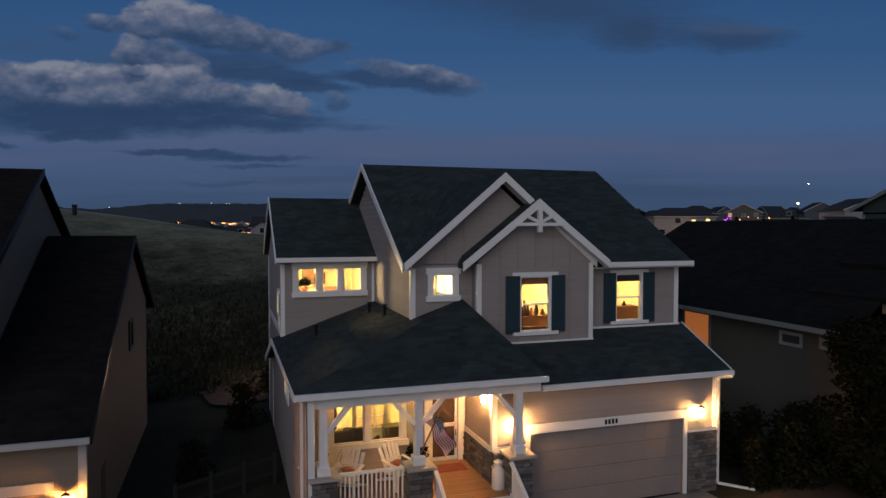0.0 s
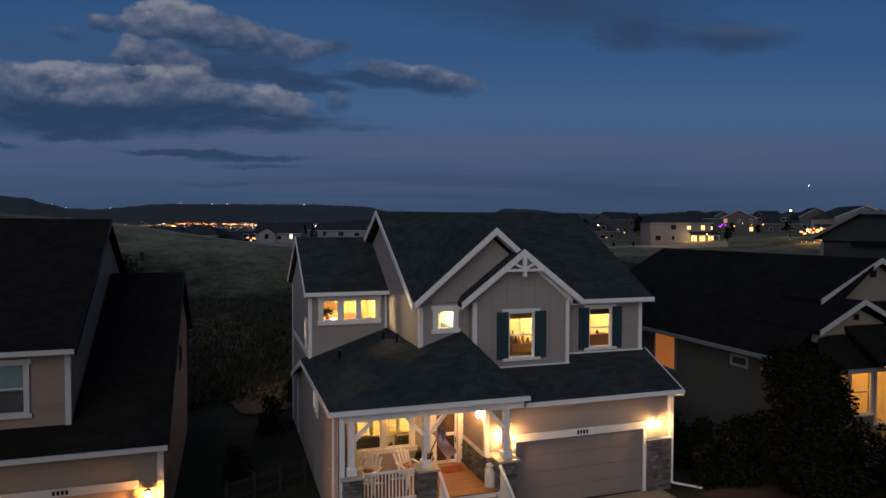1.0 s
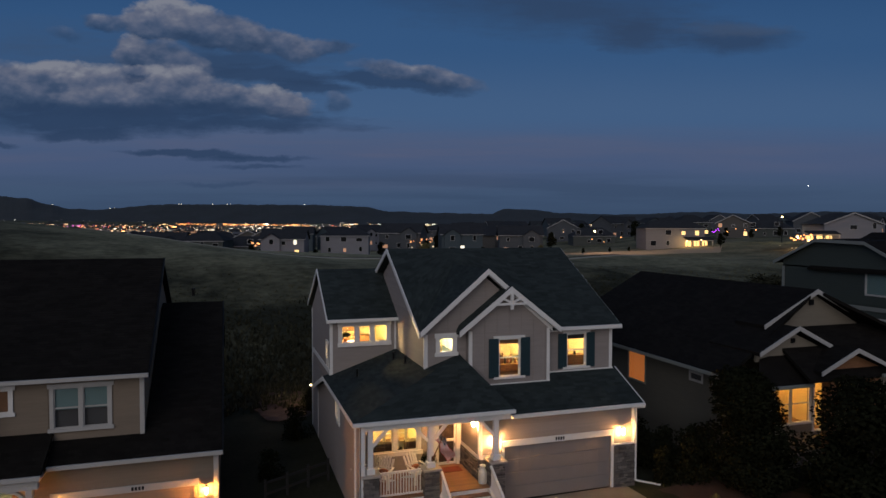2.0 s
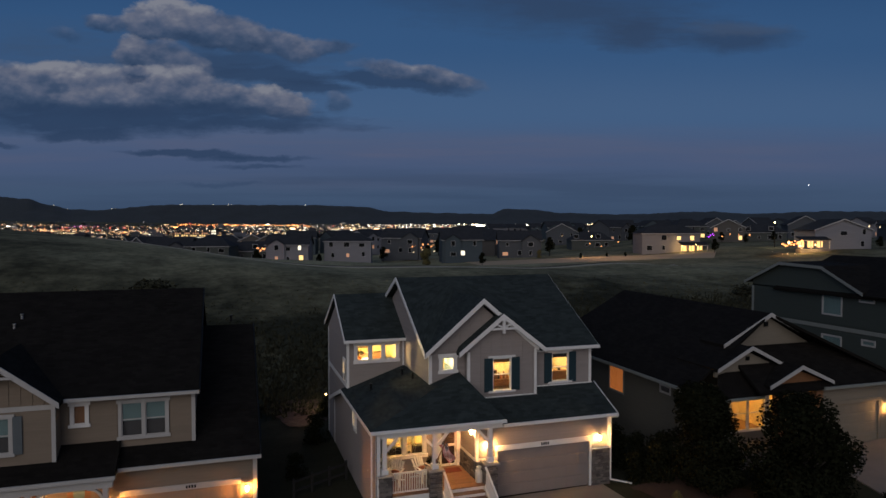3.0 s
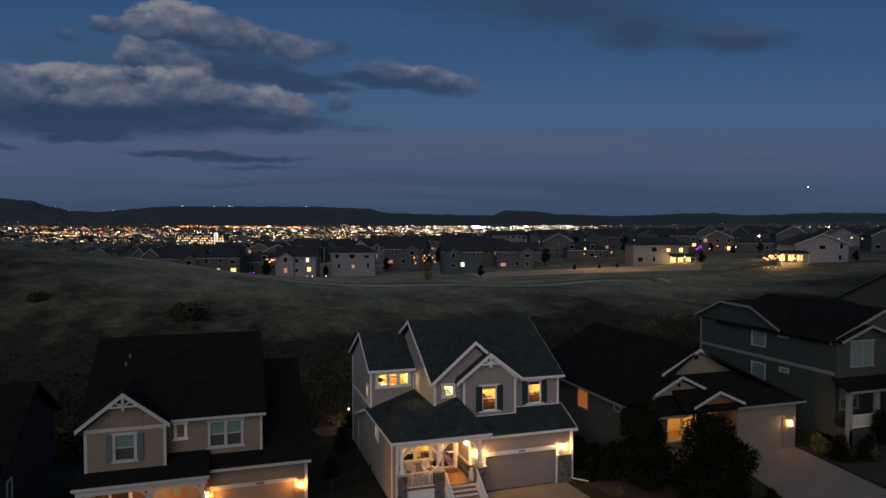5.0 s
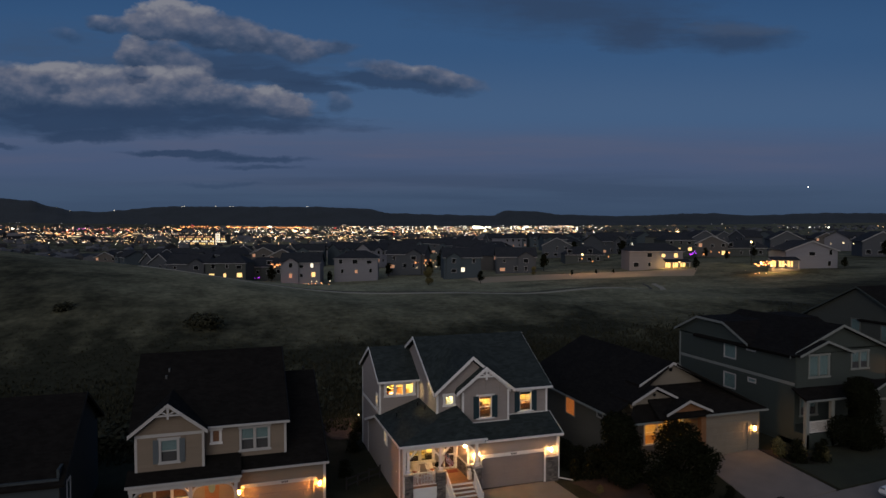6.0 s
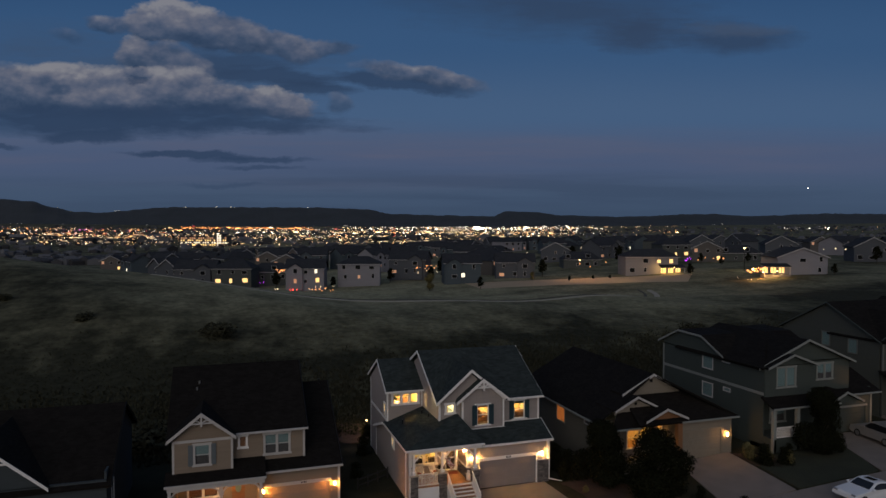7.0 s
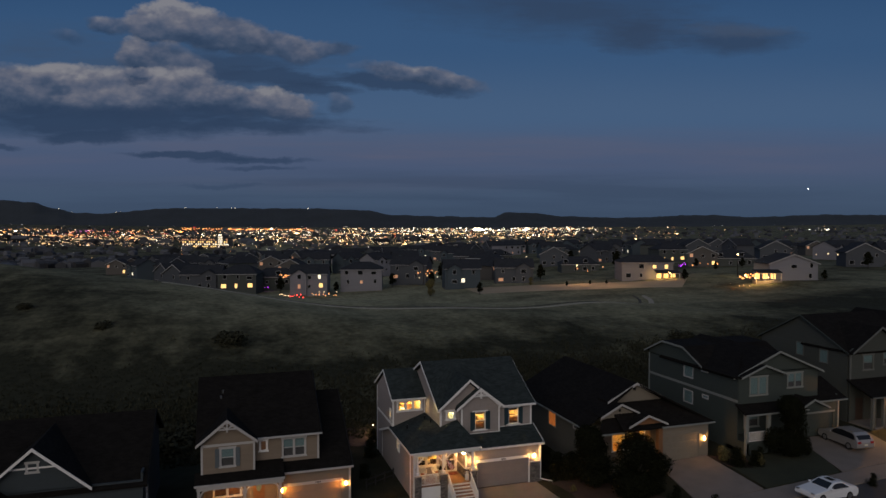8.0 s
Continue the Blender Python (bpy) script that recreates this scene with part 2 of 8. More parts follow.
def pane_glass(name, tint=(1, 1, 1)):
    m = bpy.data.materials.new(name)
    m.use_nodes = True
    t = m.node_tree
    t.nodes.clear()
    clear, gloss = node(t, "ShaderNodeBsdfTransparent", Color=(*tint, 1)), node(t, "ShaderNodeBsdfGlossy", Roughness=0.03)
    facing, mixer, out = t.nodes.new("ShaderNodeLayerWeight"), t.nodes.new("ShaderNodeMixShader"), t.nodes.new("ShaderNodeOutputMaterial")
    gl = math_node(t, "ADD", math_node(t, "MULTIPLY", math_node(t, "POWER", facing.outputs["Facing"], 4.0), 0.8), 0.05)
    t.links.new(gl, mixer.inputs[0])
    t.links.new(clear.outputs[0], mixer.inputs[1])
    t.links.new(gloss.outputs[0], mixer.inputs[2])
    t.links.new(mixer.outputs[0], out.inputs[0])
    return m


SIDING = material("greige_siding", (0.30, 0.265, 0.245), 0.75, per_object=0.05, vary=0.10, stretch=(0.4, 0.4, 5), grain=25)
SIDING_TAN = material("tan_siding", (0.205, 0.162, 0.118), 0.75, vary=0.10, per_object=0.04, stretch=(0.4, 0.4, 5), grain=25)
SIDING_CREAM = material("cream_siding", (0.20, 0.175, 0.135), 0.75, vary=0.1, per_object=0.04, stretch=(0.4, 0.4, 5), grain=25)
# darker copy of the cream siding, with the side wall's shade in its colour
SIDING_CREAM_SHADED = material("shaded_cream_siding", (0.11, 0.105, 0.085), 0.75, vary=0.1, per_object=0.04, stretch=(0.4, 0.4, 5), grain=25)
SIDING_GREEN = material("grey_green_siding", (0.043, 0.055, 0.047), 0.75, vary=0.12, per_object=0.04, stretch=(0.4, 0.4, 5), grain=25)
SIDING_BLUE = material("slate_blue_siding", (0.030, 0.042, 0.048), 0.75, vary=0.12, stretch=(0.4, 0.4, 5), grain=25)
TRIM = material("white_trim_paint", (0.78, 0.77, 0.74), 0.5, vary=0.06, scale=2, grain=30, bump=0.05)
TRIM_SOFT = material("dull_white_trim", (0.43, 0.42, 0.40), 0.6, vary=0.10, scale=2, grain=30, bump=0.05)
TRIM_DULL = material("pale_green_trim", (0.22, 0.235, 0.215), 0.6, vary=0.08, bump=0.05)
SHINGLE = material("charcoal_asphalt_shingle", (0.033, 0.042, 0.041), 0.95, vary=0.3, scale=1.2, grain=90, bump=0.3, per_island=0.22, spec=0.12)
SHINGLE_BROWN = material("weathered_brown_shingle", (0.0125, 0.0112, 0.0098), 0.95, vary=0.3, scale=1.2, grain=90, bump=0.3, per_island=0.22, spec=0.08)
SHUTTER = material("dark_navy_shutter_paint", (0.015, 0.040, 0.050), 0.5, vary=0.1, bump=0.05)
SHUTTER_GREY = material("grey_blue_shutter_paint", (0.10, 0.12, 0.13), 0.5, vary=0.1, bump=0.05)
GARAGE = material("taupe_garage_paint", (0.235, 0.205, 0.19), 0.5, vary=0.08, scale=1.5, bump=0.05)
GARAGE_TAN = material("tan_garage_paint", (0.25, 0.19, 0.135), 0.55, vary=0.08, scale=1.5, bump=0.05)
STONE = material("ledge_stone", (0.135, 0.118, 0.105), 0.85, vary=0.4, scale=6, grain=40, bump=0.6, per_object=0.45)
MORTAR = material("stone_backing_mortar", (0.07, 0.065, 0.06), 0.95, vary=0.15)
CAP = material("cast_stone_cap", (0.42, 0.37, 0.31), 0.8, vary=0.12, grain=50)
DECK = material("brown_deck_boards", (0.26, 0.135, 0.07), 0.6, vary=0.25, per_object=0.15, stretch=(1, 8, 8), grain=20)
CONCRETE = material("concrete", (0.20, 0.172, 0.148), 0.85, vary=0.18, scale=0.8, grain=30, bump=0.2, per_object=0.06)
ASPHALT = material("asphalt_road", (0.05, 0.05, 0.052), 0.9, vary=0.25, scale=0.6, grain=60, bump=0.3)
LAWN = material("lawn_grass", (0.026, 0.030, 0.015), 0.95, vary=0.35, scale=0.7, grain=20, bump=0.6)
MULCH = material("bark_mulch", (0.042, 0.024, 0.017), 0.95, vary=0.4, scale=2, grain=25, bump=0.8)
INNER = material("cream_interior_paint", (0.82, 0.72, 0.42), 0.8, vary=0.05, bump=0.0)
INNER_WHITE = material("white_interior_paint", (0.86, 0.80, 0.62), 0.8, vary=0.05, bump=0.0)
CARPET = material("brown_carpet", (0.25, 0.16, 0.09), 0.95, vary=0.15)
WOOD = material("stained_wood", (0.22, 0.105, 0.045), 0.5, vary=0.25, stretch=(1, 1, 6))
DARK_WOOD = material("dark_wood", (0.05, 0.03, 0.02), 0.45, vary=0.25)
BLACK_METAL = material("black_metal", (0.02, 0.02, 0.02), 0.4, 0.8, vary=0.1, bump=0.0)
FABRIC_DARK = material("dark_upholstery", (0.035, 0.032, 0.03), 0.9, vary=0.15)
CHAIR_WHITE = material("white_painted_wood", (0.76, 0.73, 0.66), 0.55, vary=0.08, grain=25)
PILLOW = material("rust_cushion_fabric", (0.42, 0.17, 0.08), 0.9, vary=0.15)
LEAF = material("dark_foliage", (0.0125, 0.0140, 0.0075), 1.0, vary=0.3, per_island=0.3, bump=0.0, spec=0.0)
LEAF_DRY = material("yellow_green_foliage", (0.10, 0.085, 0.025), 0.7, vary=0.3, per_island=0.4, bump=0.0)
BARK = material("tree_bark", (0.03, 0.024, 0.018), 0.9, vary=0.3, bump=0.6)
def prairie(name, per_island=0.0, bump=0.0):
    """Dry pale grass with drifts of dark weeds; darker towards the gardens, the east and the west."""
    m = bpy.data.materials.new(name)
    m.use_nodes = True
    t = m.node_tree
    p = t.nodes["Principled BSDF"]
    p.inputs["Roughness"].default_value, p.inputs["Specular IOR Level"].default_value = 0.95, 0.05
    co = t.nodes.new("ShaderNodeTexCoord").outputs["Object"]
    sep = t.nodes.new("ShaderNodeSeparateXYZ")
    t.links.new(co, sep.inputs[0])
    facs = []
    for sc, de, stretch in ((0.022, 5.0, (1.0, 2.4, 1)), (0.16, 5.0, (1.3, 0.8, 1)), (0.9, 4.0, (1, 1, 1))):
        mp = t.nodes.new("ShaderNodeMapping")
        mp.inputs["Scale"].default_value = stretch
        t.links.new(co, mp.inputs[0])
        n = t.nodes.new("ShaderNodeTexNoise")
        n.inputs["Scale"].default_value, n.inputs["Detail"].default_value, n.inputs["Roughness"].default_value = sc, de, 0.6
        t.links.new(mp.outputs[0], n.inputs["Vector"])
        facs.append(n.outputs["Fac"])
    # paler away from the gardens, darker again to the east and west
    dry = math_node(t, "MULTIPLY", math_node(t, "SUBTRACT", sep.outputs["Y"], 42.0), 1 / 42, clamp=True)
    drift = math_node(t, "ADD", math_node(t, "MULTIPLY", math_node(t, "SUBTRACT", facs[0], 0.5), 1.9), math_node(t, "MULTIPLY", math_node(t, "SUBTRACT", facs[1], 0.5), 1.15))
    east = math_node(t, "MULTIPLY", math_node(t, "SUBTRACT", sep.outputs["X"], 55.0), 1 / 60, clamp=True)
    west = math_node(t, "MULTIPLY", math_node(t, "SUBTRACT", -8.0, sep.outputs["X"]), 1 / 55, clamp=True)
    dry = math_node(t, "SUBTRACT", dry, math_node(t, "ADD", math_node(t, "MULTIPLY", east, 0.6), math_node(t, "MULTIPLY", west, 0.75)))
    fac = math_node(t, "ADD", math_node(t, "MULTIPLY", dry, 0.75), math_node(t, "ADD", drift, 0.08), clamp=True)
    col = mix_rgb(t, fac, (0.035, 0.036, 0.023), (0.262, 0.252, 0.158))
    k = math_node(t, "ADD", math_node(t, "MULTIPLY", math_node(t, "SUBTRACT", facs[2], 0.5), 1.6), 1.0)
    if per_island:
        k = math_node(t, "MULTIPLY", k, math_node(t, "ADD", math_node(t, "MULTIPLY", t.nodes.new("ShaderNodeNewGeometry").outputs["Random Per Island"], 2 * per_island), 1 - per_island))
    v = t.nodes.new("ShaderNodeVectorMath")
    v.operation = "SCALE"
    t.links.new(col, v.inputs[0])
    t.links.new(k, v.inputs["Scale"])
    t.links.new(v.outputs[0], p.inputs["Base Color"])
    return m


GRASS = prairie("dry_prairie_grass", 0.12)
SCRUB = material("scrub_oak_leaves", (0.042, 0.043, 0.028), 0.95, vary=0.3, scale=0.2, grain=2.0, per_island=0.35, bump=0.0, spec=0.05)
GLASS = pane_glass("window_glass")
BLIND = material("pale_window_blind", (0.14, 0.22, 0.22), 0.8, vary=0.05, bump=0.0)
DARK_ROOM = material("unlit_interior", (0.06, 0.06, 0.06), 0.9, vary=0.1)
RED, WHITE_CLOTH, NAVY = material("red_flag_cloth", (0.42, 0.03, 0.03), 0.85, vary=0.1, bump=0.0), material("white_flag_cloth", (0.75, 0.7, 0.65), 0.85, vary=0.1, bump=0.0), material("navy_flag_cloth", (0.012, 0.016, 0.05), 0.85, vary=0.1, bump=0.0)
BULB_SOFT = glowing("warm_shade", (1.0, 0.70, 0.30), 7.0)
LIT_PANE = glowing("lit_far_window", (1.0, 0.58, 0.24), 0.75)
CAR_WHITE = material("pearl_white_car_paint", (0.72, 0.74, 0.76), 0.25, vary=0.03, bump=0.0)
CAR_SILVER = material("silver_car_paint", (0.42, 0.40, 0.38), 0.28, 0.5, vary=0.04, bump=0.0)
CAR_GLASS = material("tinted_car_glass", (0.012, 0.013, 0.015), 0.08, vary=0.0, bump=0.0)
TYRE = material("tyre_rubber", (0.02, 0.02, 0.02), 0.85, vary=0.1)
RIM = material("alloy_rim", (0.5, 0.5, 0.5), 0.3, 0.9, vary=0.05, bump=0.0)
TAIL = material("red_lens", (0.35, 0.02, 0.02), 0.2, vary=0.0, bump=0.0)


# ---- building helpers ----
def thing(name, label, category, place=(0, 0, 0), group="", kind=""):
    ob = new(name)
    ob.empty_display_size = 0.3
    ob.location = place
    ob["base"] = tuple(place)
    return tagged(ob, label, category, group, kind)


def mesh_of(bm, mat, name="mesh", smooth=False):
    me = bpy.data.meshes.new(name)
    bm.normal_update()
    bm.to_mesh(me)
    bm.free()
    for m in (mat if isinstance(mat, (list, tuple)) else (mat,)):
        me.materials.append(m)
    if smooth:
        me.polygons.foreach_set("use_smooth", [True] * len(me.polygons))
    return me


def part(name, bm, mat, parent=None, label="", kind="", smooth=False):
    """Links a bmesh (in world coordinates) as one mesh object under a thing or a part."""
    ob = new(name, mesh_of(bm, mat, name, smooth))
    if parent is not None:
        ob.parent = parent
        if parent.type == "EMPTY":
            ob.matrix_parent_inverse = Matrix.Translation(-Vector(parent.location))
    return tagged(ob, label, kind=kind)


def solo(name, bm, mat, label, category, kind="", group="", smooth=False):
    return tagged(part(name, bm, mat, None, "", "", smooth), label, category, group, kind)


def bx(bm, x0, x1, y0, y1, z0, z1, mi=0):
    v = [bm.verts.new(p) for p in ((x0, y0, z0), (x1, y0, z0), (x1, y1, z0), (x0, y1, z0), (x0, y0, z1), (x1, y0, z1), (x1, y1, z1), (x0, y1, z1))]
    for f in ((0, 3, 2, 1), (4, 5, 6, 7), (0, 1, 5, 4), (1, 2, 6, 5), (2, 3, 7, 6), (3, 0, 4, 7)):
        bm.faces.new([v[k] for k in f]).material_index = mi
    return bm


def box(x0, x1, y0, y1, z0, z1, bevel=0.0):
    bm = bx(bmesh.new(), x0, x1, y0, y1, z0, z1)
    if bevel:
        bmesh.ops.bevel(bm, geom=list(bm.edges), offset=bevel, segments=1, affect="EDGES")
    return bm


def extrude(bm, pts, shift):
    """A closed solid: the polygon pts and its copy moved by shift."""
    a = [bm.verts.new(p) for p in pts]
    b = [bm.verts.new(Vector(p) + Vector(shift)) for p in pts]
    faces = [bm.faces.new(a), bm.faces.new(b[::-1])]
    for k in range(len(pts)):
        faces.append(bm.faces.new((a[k], b[k], b[k - 1], a[k - 1])))
    bmesh.ops.recalc_face_normals(bm, faces=faces)
    return bm


def bar(bm, p, q, w, d, up=(0, 0, 1)):
    """A straight bar of section w x d from p to q."""
    p, q = Vector(p), Vector(q)
    t = (q - p).normalized()
    s = t.cross(Vector(up))
    s = s.normalized() if s.length > 1e-5 else Vector((1, 0, 0))
    n = s.cross(t)
    ring = [s * (a * w / 2) + n * (b * d / 2) for a, b in ((-1, -1), (1, -1), (1, 1), (-1, 1))]
    return extrude(bm, [p + r for r in ring], q - p)


def lathe(bm, profile, place=(0, 0, 0), n=20):
    """Turns (radius, height) pairs about the upright through place."""
    rings = [[bm.verts.new((place[0] + r * math.cos(2 * math.pi * k / n), place[1] + r * math.sin(2 * math.pi * k / n), place[2] + z)) for k in range(n)] for r, z in profile]
    for a, b in zip(rings, rings[1:]):
        for k in range(n):
            bm.faces.new((a[k - 1], a[k], b[k], b[k - 1]))
    bm.faces.new(rings[0][::-1])
    bm.faces.new(rings[-1])
    return bm


def spans(a0, a1, holes):
    """What is left of a0..a1 outside the holes."""
    out = [(a0, a1)]
    for h0, h1 in holes:
        nxt = []
        for u, v in out:
            if h1 <= u or h0 >= v:
                nxt.append((u, v))
            else:
                if h0 > u + 0.01:
                    nxt.append((u, h0))
                if h1 < v - 0.01:
                    nxt.append((h1, v))
        out = nxt
    return out


def wall(bm, axis, c0, c1, a0, a1, z0, z1, holes=()):
    """A wall between the planes c0 and c1 of axis ('y': it runs along x), with rectangular holes (a0, a1, z0, z1) through it."""
    cuts = sorted({z0, z1, *[z for h in holes for z in h[2:] if z0 < z < z1]})
    for u, v in zip(cuts, cuts[1:]):
        for p, q in spans(a0, a1, [h[:2] for h in holes if h[2] < v - 1e-4 and h[3] > u + 1e-4]):
            bx(bm, p, q, c0, c1, u, v) if axis == "y" else bx(bm, c0, c1, p, q, u, v)
    return bm


def siding(parent, mat, axis, c, out, a0, a1, z0, z1, holes=(), pitch=0.17, joined=False):
    """Lap boards on the plane c of axis, facing out (-1 or 1). a0 and a1: numbers, or functions of the height."""
    z, bm = z0, bmesh.new()
    f0, f1 = (a if callable(a) else (lambda _, k=a: k) for a in (a0, a1))
    while z < z1 - 0.03:
        top = min(z + pitch, z1)
        mid = (z + top) / 2
        lo, hi = f0(mid), f1(mid)
        if hi - lo > 0.05:
            for p, q in spans(lo, hi, [h[:2] for h in holes if h[2] < top - 0.01 and h[3] > z + 0.01]):
                sec = ((c, z), (c + out * 0.026, z), (c + out * 0.008, top + 0.01), (c, top + 0.01))
                pts = [(p, k, zz) for k, zz in sec] if axis == "y" else [(k, p, zz) for k, zz in sec]
                extrude(bm, pts, (q - p, 0, 0) if axis == "y" else (0, q - p, 0))
                if not joined:
                    part("siding_board", bm, mat, parent)
                    bm = bmesh.new()
        z = top
    if len(bm.verts):
        part("lap_siding", bm, mat, parent, "painted lap boards", "stuff")
    else:
        bm.free()


def slab(bm, pts, thick):
    return extrude(bm, pts, (0, 0, -thick))


def shingle_rows(parent, mat, e0, e1, r1, r0, seed=1, row=0.15, tab=0.34):
    """Overlapping shingles from the eave e0-e1 up to the ridge r0-r1."""
    rng = random.Random(seed)
    e0, e1, r1, r0 = (Vector(p) for p in (e0, e1, r1, r0))
    n = max(1, int(((r0 + r1) / 2 - (e0 + e1) / 2).length / row))
    nor = (e1 - e0).cross(r0 - e0)
    if nor.length < 1e-6:
        nor = (e1 - e0).cross(r1 - e0)
    nor.normalize()
    if nor.z < 0:
        nor = -nor
    verts, faces = [], []
    for k in range(n):
        a, b = k / n, min(1.0, (k + 1.15) / n)
        la, ra, lb, rb = e0.lerp(r0, a), e1.lerp(r1, a), e0.lerp(r0, b), e1.lerp(r1, b)
        wide = (ra - la).length
        m = max(1, int(wide / tab))
        x = 0.0
        ks = [0.0] + sorted(min(0.999, max(0.001, (j + rng.uniform(-0.25, 0.25) + 0.5 * (k % 2)) / m)) for j in range(1, m)) + [1.0]
        for u, v in zip(ks, ks[1:]):
            lift = rng.uniform(0.005, 0.010)
            i = len(verts)
            p, q, s_, t_ = la.lerp(ra, u), la.lerp(ra, v), lb.lerp(rb, v), lb.lerp(rb, u)
            verts += [p + nor * lift, q + nor * lift, s_ + nor * 0.004, t_ + nor * 0.004, p, q]
            faces += [(i, i + 1, i + 2, i + 3), (i + 4, i + 5, i + 1, i)]
    me = bpy.data.meshes.new("shingles")
    me.from_pydata([tuple(v) for v in verts], [], faces)
    me.materials.append(mat)
    me.update()
    ob = new("shingles", me)
    ob.parent = parent
    if parent.type == "EMPTY":
        ob.matrix_parent_inverse = Matrix.Translation(-Vector(parent.location))
    return tagged(ob, kind="stuff")


def roof_plane(house, mat, e0, e1, r1, r0, thick=0.16, seed=1, rows=True):
    roof = part("roof", slab(bmesh.new(), [e0, e1, r1, r0] if Vector(r0) != Vector(r1) else [e0, e1, r0], thick), mat, house, "dark asphalt shingle roof slope")
    if rows:
        shingle_rows(roof, mat, e0, e1, r1, r0, seed)
    return roof


def window(house, x0, x1, z0, z1, y, lights=1, midrail=True, casing=0.12, mat=TRIM, glass=GLASS, header=0.06, label=""):
    """A window in a wall that faces -y at y: casing, sill, sashes and panes."""
    win = part("window", bmesh.new(), mat, house, label)
    bm = bmesh.new()
    bx(bm, x0 - casing, x0, y - 0.05, y + 0.02, z0 - 0.0, z1)
    bx(bm, x1, x1 + casing, y - 0.05, y + 0.02, z0 - 0.0, z1)
    bx(bm, x0 - casing - header, x1 + casing + header, y - 0.065, y + 0.02, z1, z1 + casing + 0.03)
    for k in range(1, lights):
        xm = x0 + (x1 - x0) * k / lights
        bx(bm, xm - casing / 2, xm + casing / 2, y - 0.05, y + 0.02, z0, z1)
    part("window_frame", bm, mat, win)
    part("window_sill", box(x0 - casing - header, x1 + casing + header, y - 0.085, y + 0.02, z0 - casing, z0), mat, win)
    for k in range(lights):
        a, b = x0 + (x1 - x0) * k / lights + (casing / 2 if k else 0), x0 + (x1 - x0) * (k + 1) / lights - (casing / 2 if k < lights - 1 else 0)
        bm = bmesh.new()
        w = 0.035
        for p in ((a, a + w, z0, z1), (b - w, b, z0, z1), (a + w, b - w, z0, z0 + w), (a + w, b - w, z1 - w, z1)):
            bx(bm, p[0], p[1], y - 0.01, y + 0.05, p[2], p[3])
        if midrail:
            bx(bm, a + w, b - w, y - 0.012, y + 0.05, (z0 + z1) / 2 - 0.022, (z0 + z1) / 2 + 0.022)
        part("sash", bm, mat, win)
        pane = part("pane", box(a + w - 0.005, b - w + 0.005, y + 0.012, y + 0.018, z0 + w - 0.005, z1 - w + 0.005), glass, win)
        pane.visible_shadow = False
    return win


def shutters(house, x0, x1, z0, z1, y, w=0.34, mat=SHUTTER):
    for a in (x0 - w, x1):
        bm = box(a + 0.01, a + w - 0.01, y - 0.075, y - 0.03, z0, z1, 0.006)
        n = 7
        for k in range(3):
            u = a + 0.012 + (w - 0.024) * k / 3
            bx(bm, u + 0.006, u + (w - 0.024) / 3 - 0.006, y - 0.083, y - 0.074, z0 + 0.01, z1 - 0.01)
        for zz in (z0 + 0.12, z1 - 0.2):
            bx(bm, a + 0.03, a + w - 0.03, y - 0.095, y - 0.082, zz, zz + 0.09)
        part("shutter", bm, mat, house, "dark painted board shutter")


def gable_roof(house, mat, cx, half, ze, slope, yf, yb, trim=TRIM, deep=0.2, truss=True, seed=3, rows=True, valley=None, over=0.0):
    """A gable that faces -y: two roof slopes from yf back to yb, rake boards and, where wanted, a truss in the peak."""
    zr = ze + half * slope
    for sgn in (-1, 1):
        hw = half
        roof_plane(house, mat, (cx + sgn * hw, yf, ze), (cx + sgn * hw, yb if valley is None else valley, ze), (cx, yb, zr), (cx, yf, zr), 0.14, seed + sgn, rows)
        rake = extrude(bmesh.new(), [(cx + sgn * (half + 0.02), yf - 0.02, ze + 0.03), (cx, yf - 0.02, zr + 0.045), (cx, yf - 0.02, zr - deep), (cx + sgn * (half + 0.02), yf - 0.02, ze - deep)], (0, -0.05, 0))
        part("rake_board", rake, trim, house)
        if over:
            low = [(cx + sgn * half, yf + 0.005, ze - 0.146), (cx, yf + 0.005, zr - 0.146), (cx, yf + over, zr - 0.146), (cx + sgn * half, yf + over, ze - 0.146)]
            part("soffit", extrude(bmesh.new(), low, (0, 0, -0.014)), trim, house)
    if truss:
        bm = bmesh.new()
        zc = zr - 0.62 * half * slope * 0.62
        w = (zr - zc) / slope * 0.86
        bar(bm, (cx - w, yf - 0.05, zc), (cx + w, yf - 0.05, zc), 0.09, 0.11, (0, 1, 0))
        bar(bm, (cx, yf - 0.06, zc - 0.22), (cx, yf - 0.06, zr - deep), 0.12, 0.12, (0, 1, 0))
        for sgn in (-1, 1):
            bar(bm, (cx + sgn * 0.04, yf - 0.05, zc + 0.06), (cx + sgn * w * 0.52, yf - 0.05, zr - deep - w * 0.42 * slope), 0.08, 0.08, (0, 1, 0))
        part("truss", bm, trim, house, "white decorative truss in the gable peak")
    return zr


